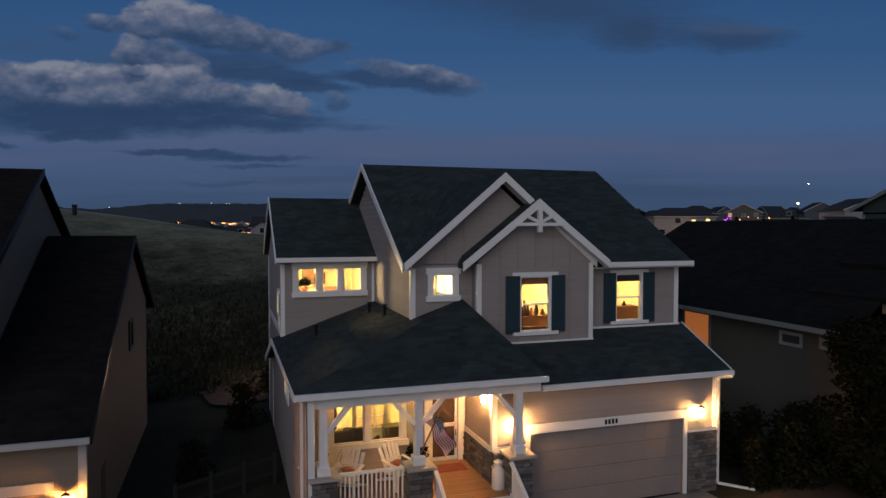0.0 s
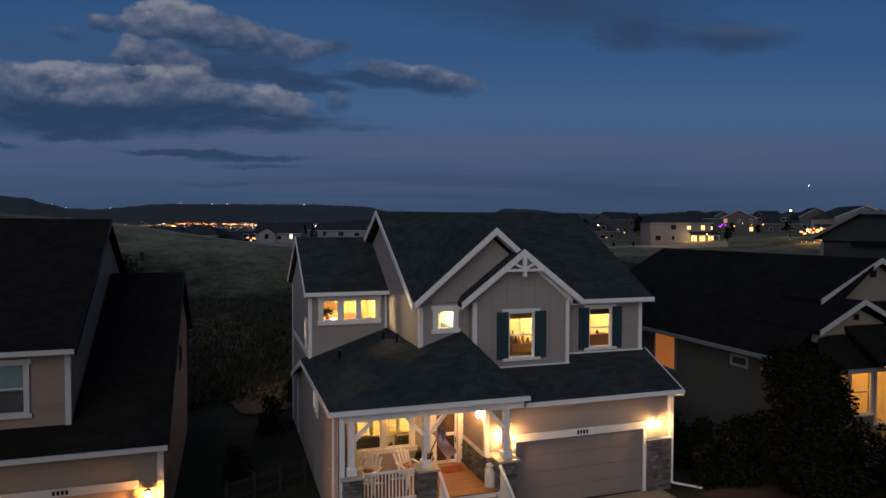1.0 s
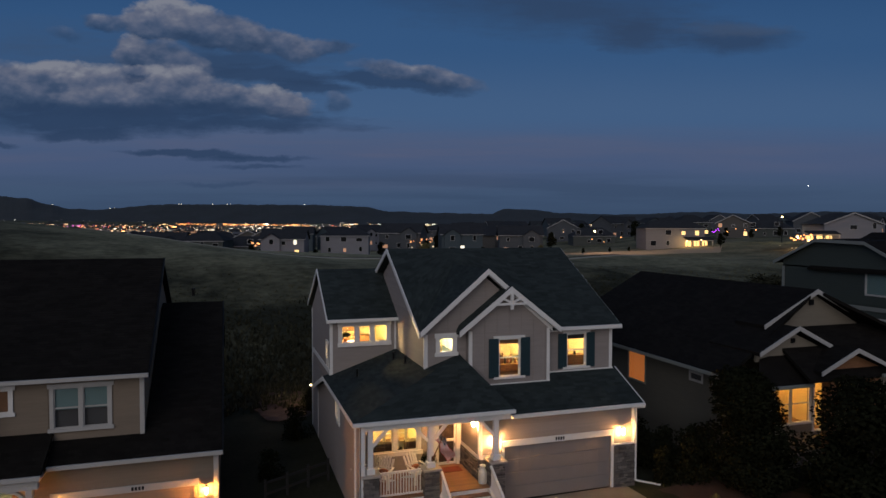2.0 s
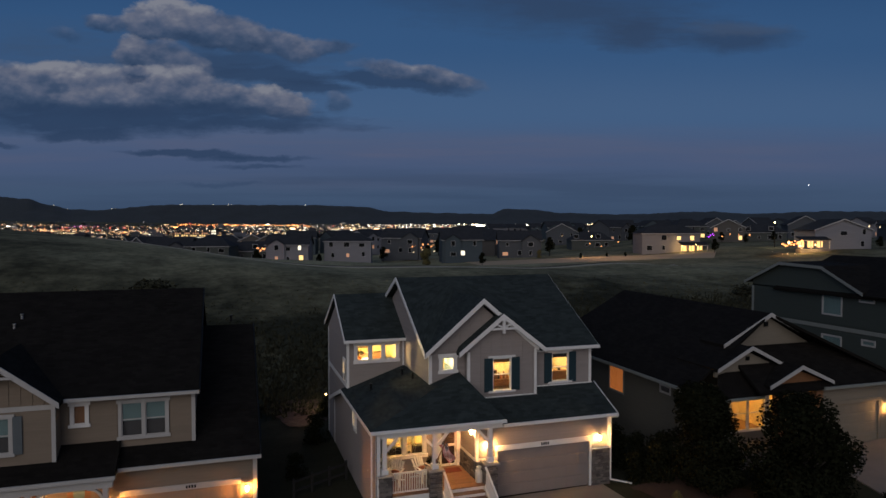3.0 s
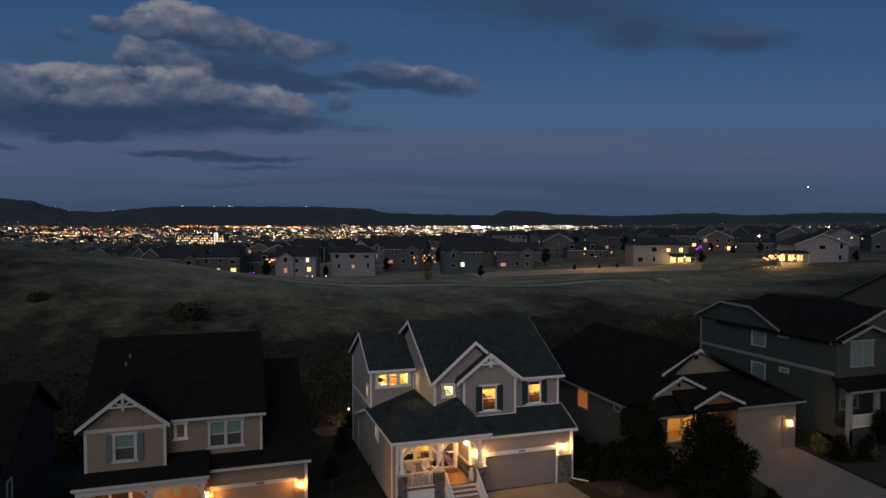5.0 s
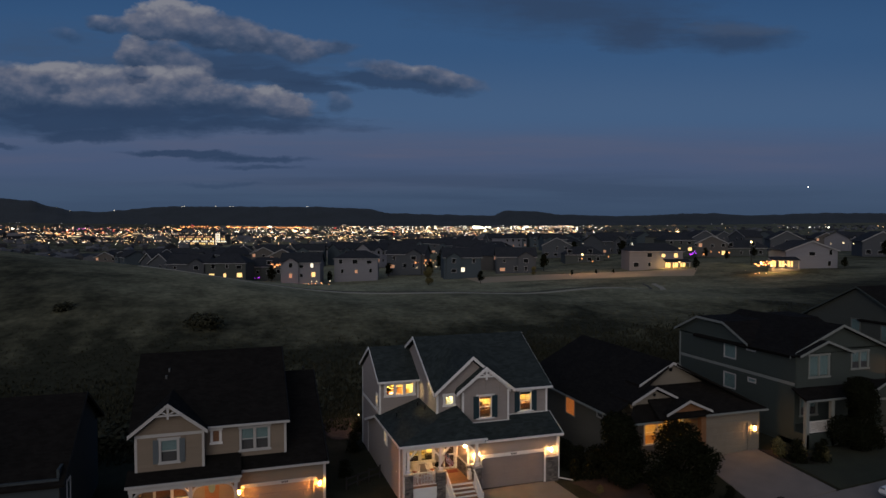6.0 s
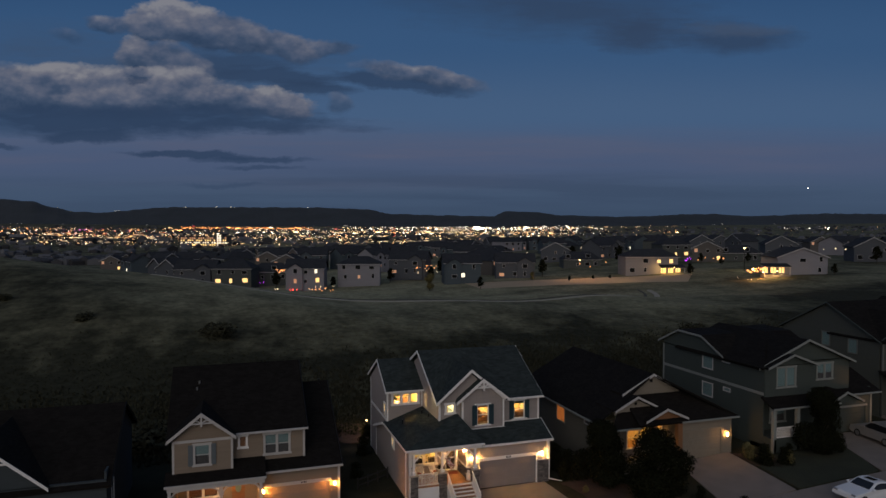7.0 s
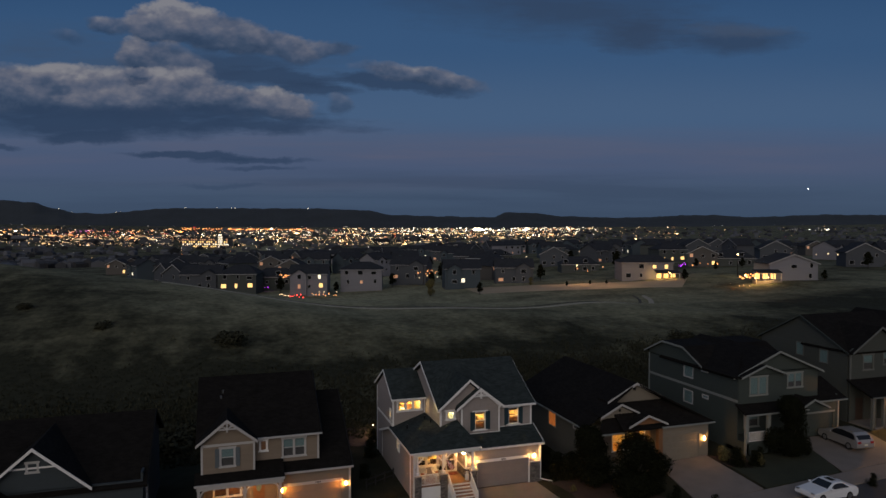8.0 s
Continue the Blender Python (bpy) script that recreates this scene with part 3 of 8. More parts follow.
def wall_lantern(x, y, z, watts, group="house wall lanterns", face="y", colour=(1.0, 0.47, 0.15), k=1.0):
    """A black wall lantern: plate, cage and glowing bulb."""
    t = thing("wall_lantern", "lit black metal wall lantern with warm bulb", "lantern", (x, y, z), group)
    dx, dy = (0, -1) if face == "y" else (-1, 0)
    cx, cy = x + dx * 0.10 * k, y + dy * 0.10 * k
    part("back_plate", box(min(x, x + dx * 0.02) - (0.05 if dy else 0), max(x, x + dx * 0.02) + (0.05 if dy else 0), min(y, y + dy * 0.02) - (0.05 if dx else 0), max(y, y + dy * 0.02) + (0.05 if dx else 0), z - 0.14, z + 0.10), BLACK_METAL, t)
    bm = bmesh.new()
    bar(bm, (x, y, z + 0.20 * k), (cx, cy, z + 0.22 * k), 0.02, 0.02)
    lathe(bm, [(0.105 * k, 0.145 * k), (0.095 * k, 0.16 * k), (0.02, 0.20 * k)], (cx, cy, z), 12)
    lathe(bm, [(0.055 * k, -0.16 * k), (0.06 * k, -0.14 * k)], (cx, cy, z), 10)
    for j in range(4):
        a = math.pi / 4 + j * math.pi / 2
        bar(bm, (cx + 0.06 * k * math.cos(a), cy + 0.06 * k * math.sin(a), z - 0.15 * k), (cx + 0.095 * k * math.cos(a), cy + 0.095 * k * math.sin(a), z + 0.15 * k), 0.012, 0.012)
    part("cage", bm, BLACK_METAL, t)
    part("bulb", lathe(bmesh.new(), [(0.02 * k, -0.13 * k), (0.045 * k, -0.10 * k), (0.06 * k, 0.06 * k), (0.03 * k, 0.13 * k)], (cx, cy, z), 12), glowing("lantern_bulb", colour, 6.0 * watts / (k * k)), t, smooth=True)
    return t

# ---- ground ----
def smooth(a, b, v):
    k = min(1.0, max(0.0, (v - a) / (b - a)))
    return k * k * (3 - 2 * k)


STREET = ((-90, -3.0), (-32, -1.6), (-16, -0.62), (-7, -0.12), (7, 0.0), (19, 1.08), (31, 1.75), (45, 2.4), (90, 4.0))


def level(x):
    """Height of the lots along the street, which climbs to the east."""
    for (a, za), (b, zb) in zip(STREET, STREET[1:]):
        if x <= b:
            return za + (zb - za) * max(0.0, (x - a) / (b - a))
    return STREET[-1][1]


BELT = ((-120, -3.0), (-36, -1.5), (5, 0.3), (25, 1.0), (60, 2.2), (90, 3.3), (112, 4.4), (138, 6.8), (170, 7.5), (230, 8.5))


def along(table, x):
    for (a, za), (b, zb) in zip(table, table[1:]):
        if x <= b:
            return za + (zb - za) * max(0.0, (x - a) / (b - a))
    return table[-1][1]


def ground(x, y):
    front = level(x) - 0.035 * max(0.0, -2.0 - y) * (1 if y > -16 else 14 / max(1, -2 - y))
    if y < 14:
        return front
    s_ = smooth(14, 72, y)
    u, v = x + 77.7, y - 122.6
    far = 5.3 + 9.06 * math.exp(-(u / 57.5) ** 2 - ((v + 0.5 * u) / 39.7) ** 2)
    far += 2.6 * math.exp(-((x - 145) / 55) ** 2 - ((y - 125) / 55) ** 2)
    far += 0.35 * math.sin(x * 0.07 + 1.3) * math.sin(y * 0.06) + 0.25 * math.sin(x * 0.19 + y * 0.13)
    k = smooth(148, 170, (x + 19.9) * 0.309 + (y + 52.3) * 0.951)     # the prairie falls away to the belt of far houses
    far = far * (1 - k) + along(BELT, x) * k
    d = math.hypot(x, y)
    return (front * (1 - s_) + far * s_) * (1 - smooth(300, 900, d)) - 24 * smooth(300, 1000, d) + 0.0216 * max(0.0, d - 1000)


def build_ground():
    near = [k * 2.5 for k in range(-50, 61)]
    far = [ 180, 220, 280, 360, 480, 650, 900, 1300, 1900, 2800, 4200]
    xs = [-v for v in far[::-1]] + [-150] + near + far
    ys = [-v for v in (4200, 2000, 900, 400, 200, 120, 90)] + [-75 + 2.5 * k for k in range(0, 113)] + [212, 225, 250, 280, 320, 380, 460, 600, 800, 1100, 1500, 2100, 3000, 4300]
    verts = [(x, y, ground(x, y) - (0.3 if -23 < y < 16 and -64 < x < 64 else 0.0)) for y in ys for x in xs]   # dips under gardens and road
    n = len(xs)
    faces = [(j * n + i, j * n + i + 1, (j + 1) * n + i + 1, (j + 1) * n + i) for j in range(len(ys) - 1) for i in range(n - 1)]
    me = bpy.data.meshes.new("ground")
    me.from_pydata(verts, [], faces)
    me.update()
    me.polygons.foreach_set("use_smooth", [True] * len(me.polygons))
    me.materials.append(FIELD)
    return tagged(new("ground", me), "dark dusk ground of dry prairie rising behind the houses", "ground", kind="structure")


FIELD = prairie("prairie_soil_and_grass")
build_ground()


def patch(name, mat, outline, lift, label, category, thick=0.12):
    """A flat piece of ground cover that follows the ground."""
    bm = bmesh.new()
    extrude(bm, [(x, y, ground(x, y) + lift) for x, y in outline], (0, 0, -thick))
    return solo(name, bm, mat, label, category, "structure")


# ---- the main house ----
HOUSE = thing("house", "two-storey greige lap-sided house with white trim, dark roof and lit windows", "house", (0, 5, 0))
GW = dict(left=-1.05, right=5.88, y=0.0)
YU, YB, YW, YE = 1.75, 1.28, 6.50, 2.00      # upper wall, bay, wing and entry walls
XL = -5.82


def main_walls():
    # garage front
    holes = [(0.0, 4.80, -0.1, 2.22)]
    w = part("wall", wall(bmesh.new(), "y", 0.0, 0.15, GW["left"], GW["right"], -0.4, 3.62, holes), SIDING, HOUSE)
    siding(w, SIDING, "y", 0.0, -1, GW["left"] + 0.1, GW["right"] - 0.1, 1.86, 3.5, [(-0.1, 4.92, 0, 2.46), (-1.1, -0.1, 0, 1.97)])
    # garage side towards the porch
    w = part("wall", wall(bmesh.new(), "x", GW["left"], GW["left"] + 0.15, 0.15, YE, -0.4, 3.9), SIDING, HOUSE)
    siding(w, SIDING, "x", GW["left"], -1, 0.1, YE, 1.97, 3.75)
    # right side, both storeys
    w = part("wall", wall(bmesh.new(), "x", GW["right"] - 0.15, GW["right"], 0.15, 13, -0.6, 3.5), SIDING, HOUSE)
    siding(w, SIDING, "x", GW["right"], 1, 0.15, 13, -0.2, 3.4, joined=True)
    part("wall", wall(bmesh.new(), "x", GW["right"] - 0.15, GW["right"], YU + 0.15, 13, 3.5, 6.6), SIDING, HOUSE)
    # upper front right of the bay
    holes = [(3.68, 4.58, 4.80, 6.22), (-2.12, -1.52, 5.74, 6.34), (-0.82, 2.42, 4.6, 6.5)]
    w = part("wall", wall(bmesh.new(), "y", YU, YU + 0.15, -2.73, GW["right"], 4.3, 6.62, holes), SIDING, HOUSE)
    siding(w, SIDING, "y", YU, -1, -2.62, GW["right"] - 0.1, 4.55, 6.5, [(3.22, 5.04, 4.66, 6.42), (-2.30, -1.34, 5.60, 6.52), (-0.98, 2.6, 0, 9)])
    # bay with board and batten
    holes = [(0.30, 1.22, 4.70, 6.24)]
    w = part("wall", wall(bmesh.new(), "y", YB, YB + 0.15, -0.97, 2.57, 4.2, 6.56, holes), SIDING, HOUSE)
    bay = extrude(bmesh.new(), [(-0.97, YB, 6.56), (2.57, YB, 6.56), (2.57, YB, 6.66), (0.77, YB, 8.10), (-0.97, YB, 6.70)], (0, 0.15, 0))
    part("gable_wall", bay, SIDING, HOUSE)
    for sgn, x in ((-1, -0.97), (1, 2.57)):
        part("bay_side", box(min(x, x - sgn * 0.12), max(x, x - sgn * 0.12), YB + 0.15, YU, 4.2, 6.6), SIDING, HOUSE)
    x = -0.86
    while x < 2.5:
        top = 6.60 + 0.79 * (1.74 - abs(x - 0.77)) - 0.05
        for z0, z1 in ([(4.36, top)] if not -0.2 < x < 1.75 else [(4.40, 4.54), (6.50, top)]):
            part("batten", box(x - 0.025, x + 0.025, YB - 0.022, YB + 0.0, z0, z1), SIDING, HOUSE)
        x += 0.545
    # large gable over the small window
    g = extrude(bmesh.new(), [(-2.73, YU, 6.60), (2.5, YU, 6.60), (2.4, YU, 6.62), (-0.15, YU, 8.80)], (0, 0.15, 0))
    part("gable_wall", g, SIDING, HOUSE)
    for x in (-2.3, -1.75, -1.2, -0.65, -0.1, 0.45):
        top = 6.60 + 0.853 * (2.58 - abs(x + 0.15)) - 0.1
        part("batten", box(x - 0.025, x + 0.025, YU - 0.022, YU + 0.0, 6.62, top), SIDING, HOUSE)
    # block side towards the wing
    w = part("wall", wall(bmesh.new(), "x", -2.73, -2.58, YU + 0.15, 11.5, 4.4, 6.6), SIDING, HOUSE)
    siding(w, SIDING, "x", -2.73, -1, YU + 0.1, YW, 5.0, 6.5)
    g = extrude(bmesh.new(), [(-2.73, YU, 6.55), (-2.73, 13.0, 6.55), (-2.73, 7.0, 9.50)], (0.15, 0, 0))
    gw = part("gable_wall", g, SIDING, HOUSE)
    siding(gw, SIDING, "x", -2.73, -1, lambda z: YU + (z - 6.55) / 0.563 + 0.1, lambda z: 13.0 - (z - 6.55) / 0.49, 6.55, 9.35)
    # wing
    holes = [(-5.30, -3.18, 5.50, 6.28)]
    w = part("wall", wall(bmesh.new(), "y", YW, YW + 0.15, XL, -2.73, 3.5, 6.5, holes), SIDING, HOUSE)
    siding(w, SIDING, "y", YW, -1, XL + 0.1, -2.73, 4.0, 6.40, [(-5.47, -3.01, 5.34, 6.52)])
    w = part("wall", wall(bmesh.new(), "x", XL, XL + 0.15, YW + 0.15, 13.2, 3.3, 6.5, [(7.0, 7.5, 4.3, 5.3)]), SIDING, HOUSE)
    siding(w, SIDING, "x", XL, -1, YW, 13.2, 4.2, 6.45, [(6.9, 7.6, 4.2, 5.4)], joined=True)
    g = extrude(bmesh.new(), [(XL, YW, 6.45), (XL, 13.2, 6.45), (XL, 9.65, 8.36)], (0.15, 0, 0))
    gw = part("gable_wall", g, SIDING, HOUSE)
    siding(gw, SIDING, "x", XL, -1, lambda z: YW + (z - 6.45) / 0.55, lambda z: 13.2 - (z - 6.45) / 0.55, 6.45, 8.25, joined=True)
    # ground floor: left side and entry wall
    w = part("wall", wall(bmesh.new(), "x", XL, XL + 0.15, 0.55, 13.2, -1.2, 3.6, [(3.9, 4.45, 2.55, 3.35)]), SIDING, HOUSE)
    siding(w, SIDING, "x", XL, -1, 0.55, 13.2, -0.6, 3.55, [(3.8, 4.55, 2.45, 3.45)], joined=True)
    holes = [(-4.85, -2.98, 1.78, 3.02), (-2.12, -1.30, 1.02, 3.05)]
    w = part("wall", wall(bmesh.new(), "y", YE, YE + 0.15, XL + 0.15, GW["left"], -0.4, 3.78, holes), SIDING, HOUSE)
    siding(w, SIDING, "y", YE, -1, XL + 0.15, GW["left"], 1.04, 3.7, [(-5.0, -2.8, 1.6, 3.3), (-2.32, -1.1, 0, 3.2)])
    # porch end screen wall
    w = part("wall", wall(bmesh.new(), "x", XL, XL + 0.15, -0.72, 0.55, -1.2, 3.78), SIDING, HOUSE)
    siding(w, SIDING, "x", XL, -1, -0.70, 0.55, -0.6, 3.7)
    part("wall", wall(bmesh.new(), "y", 13.05, 13.2, XL, GW["right"], -1.2, 6.5), SIDING, HOUSE)


def main_trim():
    def t(x0, x1, y0, y1, z0, z1, name="corner_board"):
        part(name, box(x0, x1, y0, y1, z0, z1, 0.004), TRIM, HOUSE)
    t(GW["right"] - 0.1, GW["right"] + 0.03, -0.035, 0.1, 1.86, 3.5)
    t(GW["left"] - 0.035, GW["left"] + 0.12, -0.035, 0.09, 1.86, 3.55)
    t(GW["left"] - 0.04, GW["left"] - 0.002, 0.12, YE, 1.82, 1.97, "band_board")
    t(-1.03, -0.12, -0.04, -0.003, 1.82, 1.97, "band_board")
    t(4.92, 5.90, -0.10, -0.003, 1.80, 1.86, "band_board")
    t(-0.12, 4.92, -0.045, 0.02, 2.22, 2.46, "garage_header")
    t(4.80, 4.92, -0.045, 0.02, 0.0, 2.22, "garage_jamb")
    t(-0.12, 0.0, -0.045, 0.02, 0.0, 2.22, "garage_jamb")
    t(GW["right"] - 0.12, GW["right"] + 0.03, YU - 0.035, YU + 0.1, 4.55, 6.5)
    t(-2.765, -2.62, YU - 0.035, YU + 0.1, 5.05, 6.5)
    t(-1.005, -0.87, YB - 0.035, YB + 0.1, 5.0, 6.62)
    t(2.47, 2.605, YB - 0.035, YB + 0.1, 4.2, 6.62)
    t(XL - 0.035, XL + 0.1, YW - 0.035, YW + 0.1, 4.0, 6.42)
    t(-2.83, -2.735, YW - 0.035, YW - 0.005, 5.0, 6.42)
    t(XL - 0.035, XL + 0.15, -0.76, -0.722, -0.8, 3.75)
    t(XL - 0.035, XL - 0.003, -0.76, -0.60, -0.8, 3.75)
    t(XL - 0.035, XL - 0.003, 13.0, 13.25, -0.6, 6.4)
    t(XL - 0.045, XL - 0.003, YW + 0.1, 13.0, 4.05, 4.28, "band_board")
    t(XL - 0.035, XL - 0.003, 10.7, 10.85, -0.5, 2.4)
    # base flashing of the bay and upper wall
    t(-0.97, 2.62, YB - 0.05, YB - 0.002, 4.30, 4.42, "base_board")
    t(2.62, 5.95, YU - 0.05, YU - 0.03, 4.56, 4.66, "base_board")


def main_roofs():
    m = SHINGLE
    # main roof: front and back slopes
    roof_plane(HOUSE, m, (2.72, 1.35, 6.62), (6.10, 1.35, 6.62), (6.10, 7.0, 9.80), (2.72, 7.0, 9.80), 0.16, 11)
    roof_plane(HOUSE, m, (-3.05, 1.35, 6.62), (-0.15, 5.70, 9.07), (-0.15, 7.0, 9.80), (-3.05, 7.0, 9.80), 0.16, 13)
    roof_plane(HOUSE, m, (-0.15, 5.70, 9.07), (2.72, 1.35, 6.62), (2.72, 7.0, 9.80), (-0.15, 7.0, 9.80), 0.16, 14)
    roof_plane(HOUSE, m, (6.10, 13.6, 6.62), (-3.05, 13.6, 6.62), (-3.05, 7.0, 9.80), (6.10, 7.0, 9.80), 0.16, 12, rows=False)
    for x in (-3.05, 6.10):
        sg, drop = (-1, 0.0) if x < 0 else (1, 0.06)
        for ya, yb in ((1.35, 7.0), (13.6, 7.0)):
            part("rake_board", extrude(bmesh.new(), [(x + sg * 0.002, ya, 6.645 - drop), (x + sg * 0.002, yb, 9.83 - drop), (x + sg * 0.002, yb, 9.61), (x + sg * 0.002, ya, 6.42)], (sg * 0.04, 0, 0)), TRIM, HOUSE)
    for x0, x1 in ((-3.04, -2.76), (5.90, 6.08)):
        part("soffit", extrude(bmesh.new(), [(x0, 1.45, 6.50), (x1, 1.45, 6.50), (x1, 6.98, 9.62), (x0, 6.98, 9.62)], (0, 0, -0.014)), TRIM, HOUSE)
    part("gutter", box(2.98, 6.12, 1.24, 1.345, 6.46, 6.61, 0.01), TRIM, HOUSE)
    part("soffit", box(2.6, 6.2, 1.36, YU, 6.42, 6.45), TRIM, HOUSE)
    # gables
    gable_roof(HOUSE, m, -0.15, 2.87, 6.66, 0.853, YU - 0.42, 5.70, truss=False, seed=21, valley=1.42, over=0.38)
    gable_roof(HOUSE, m, 0.72, 2.22, 6.66, 0.775, YB - 0.30, 4.48, truss=True, seed=25, valley=1.42, over=0.28)
    # wing
    roof_plane(HOUSE, m, (-6.00, 6.10, 6.64), (-2.74, 6.10, 6.64), (-2.74, 9.65, 8.72), (-6.00, 9.65, 8.72), 0.15, 31)
    roof_plane(HOUSE, m, (-2.74, 13.6, 6.62), (-6.00, 13.6, 6.62), (-6.00, 9.65, 8.72), (-2.74, 9.65, 8.72), 0.15, 32, rows=False)
    for ya, yb in ((6.10, 9.65), (13.6, 9.65)):
        part("rake_board", extrude(bmesh.new(), [(-6.01, ya, 6.665), (-6.01, yb, 8.75), (-6.01, yb, 8.57), (-6.01, ya, 6.47)], (-0.04, 0, 0)), TRIM, HOUSE)
    part("gutter", box(-6.03, -2.74, 6.0, 6.095, 6.50, 6.65, 0.01), TRIM, HOUSE)
    # lower roof over the garage
    roof_plane(HOUSE, m, (-0.2, -0.40, 3.60), (6.08, -0.40, 3.60), (6.08, 1.80, 4.64), (-0.2, 1.80, 4.64), 0.14, 41)
    part("gutter", box(0.12, 6.12, -0.52, -0.405, 3.45, 3.59, 0.012), TRIM, HOUSE)
    part("rake_board", extrude(bmesh.new(), [(6.09, -0.40, 3.62), (6.09, 1.8, 4.66), (6.09, 1.8, 4.46), (6.09, -0.40, 3.42)], (0.04, 0, 0)), TRIM, HOUSE)
    part("soffit", box(-1.0, 6.08, -0.40, -0.002, 3.44, 3.47), TRIM, HOUSE)
    # hipped porch roof: left, front and right slopes
    apex_f, apex_b = (-1.27, 1.70, 5.63), (-1.27, 6.4, 5.63)
    c_l, c_r, c_b, c_rb = (-6.11, -0.85, 3.95), (0.05, -0.85, 3.95), (-6.11, 6.9, 3.95), (0.05, 6.4, 3.95)
    roof_plane(HOUSE, m, c_l, c_r, apex_f, apex_f, 0.12, 51)
    roof_plane(HOUSE, m, c_b, c_l, apex_f, apex_b, 0.12, 52)
    roof_plane(HOUSE, m, c_r, c_rb, apex_b, apex_f, 0.12, 53)
    part("gutter", box(-6.15, 0.07, -0.97, -0.855, 3.80, 3.94, 0.012), TRIM, HOUSE)
    part("fascia", box(-6.15, -6.115, -0.85, 6.9, 3.78, 3.93), TRIM, HOUSE)
    part("soffit", box(-6.11, GW["left"], -0.845, YE, 3.77, 3.80), TRIM, HOUSE)
    part("soffit", box(GW["left"], 0.05, -0.845, -0.05, 3.771, 3.801), TRIM, HOUSE)
    # sloping side eave further back
    part("rake_board", extrude(bmesh.new(), [(-6.10, 6.95, 3.93), (-6.10, 10.9, 2.62), (-6.10, 10.9, 2.42), (-6.10, 6.95, 3.73)], (-0.05, 0, 0)), TRIM, HOUSE)
    part("roof", slab(bmesh.new(), [(-6.10, 6.9, 3.84), (-6.10, 10.95, 2.64), (XL - 0.01, 10.95, 2.64), (XL - 0.01, 6.9, 3.84)], 0.12), m, HOUSE)
    # vents
    for x, y in ((-4.95, 4.6), (-3.25, 4.9), (-3.05, 3.6)):
        z = 3.95 + 0.347 * (x + 6.11)
        part("roof_vent", lathe(bmesh.new(), [(0.09, -0.05), (0.08, 0.02), (0.045, 0.04), (0.045, 0.28), (0.07, 0.29), (0.07, 0.33)], (x, y, z), 10), BLACK_METAL, HOUSE)


def main_windows():
    window(HOUSE, 3.68, 4.58, 4.80, 6.22, YU, casing=0.10, header=0.12, label="lit double-hung window with half-raised blind")
    shutters(HOUSE, 3.66, 4.60, 4.74, 6.26, YU, 0.43)
    window(HOUSE, 0.30, 1.22, 4.70, 6.24, YB, casing=0.10, header=0.14, label="lit double-hung window")
    shutters(HOUSE, 0.28, 1.24, 4.66, 6.28, YB, 0.45)
    window(HOUSE, -2.12, -1.52, 5.74, 6.34, YU, midrail=False, casing=0.15, header=0.05, label="small square lit window")
    window(HOUSE, -5.30, -3.18, 5.50, 6.28, YW, lights=3, midrail=False, casing=0.17, header=0.03, label="lit triple window")
    window(HOUSE, -4.85, -2.98, 1.78, 3.02, YE, lights=2, midrail=False, casing=0.16, label="lit picture window behind the porch")
    for x0, y0, y1, z0, z1 in ((XL, 7.0, 7.5, 4.3, 5.3), (XL, 3.9, 4.45, 2.55, 3.35)):
        win = part("window", bmesh.new(), TRIM, HOUSE, "small lit side window")
        bm = bmesh.new()
        wall(bm, "x", x0 - 0.05, x0 + 0.02, y0 - 0.1, y1 + 0.1, z0 - 0.1, z1 + 0.1, [(y0, y1, z0, z1)])
        part("window_frame", bm, TRIM, win)
        part("pane", box(x0 + 0.02, x0 + 0.026, y0, y1, z0, z1), GLASS, win).visible_shadow = False


main_walls()
main_trim()
main_roofs()
main_windows()


# garage door of four sections
def garage_door(house, x0, x1, z0, z1, y, mat, rows=4, cols=8):
    door = part("garage_door", box(x0, x1, y + 0.03, y + 0.07, z0, z1), mat, house, "closed sectional garage door")
    hgt = (z1 - z0) / rows
    for r in range(rows):
        sec = part("section", box(x0 + 0.005, x1 - 0.005, y + 0.008, y + 0.032, z0 + r * hgt + 0.006, z0 + (r + 1) * hgt - 0.006, 0.004), mat, door)
        wc = (x1 - x0 - 0.1) / cols
        for c in range(cols):
            a = x0 + 0.05 + c * wc
            bm = box(a + 0.05, a + wc - 0.05, y + 0.003, y + 0.009, z0 + r * hgt + 0.09, z0 + (r + 1) * hgt - 0.09, 0.004)
            part("panel", bm, mat, sec)
    return door


garage_door(HOUSE, 0.0, 4.80, 0.04, 2.22, 0.06, GARAGE)

# plain bars in place of the number over the garage door
bm = bmesh.new()
for k in range(4):
    bx(bm, 2.22 + k * 0.11, 2.285 + k * 0.11, -0.06, -0.046, 2.28, 2.41)
part("number_bars", bm, BLACK_METAL, HOUSE)


# stone veneer
def veneer(parent, axis, c, out, a0, a1, z0, z1, seed):
    rng = random.Random(seed)
    z = z0
    while z < z1 - 0.02:
        hgt = min(rng.choice((0.07, 0.09, 0.11, 0.14)), z1 - z)
        a = a0
        while a < a1 - 0.01:
            w = min(rng.uniform(0.16, 0.42), a1 - a)
            if a1 - a - w < 0.08:
                w = a1 - a
            d = rng.uniform(0.025, 0.065)
            lo, hi = sorted((c, c + out * d))
            g = 0.006
            args = (a + g, a + w - g, lo, hi, z + g, z + hgt - g) if axis == "y" else (lo, hi, a + g, a + w - g, z + g, z + hgt - g)
            part("stone", box(*args, bevel=0.008), STONE, parent)
            a += w
        z += hgt


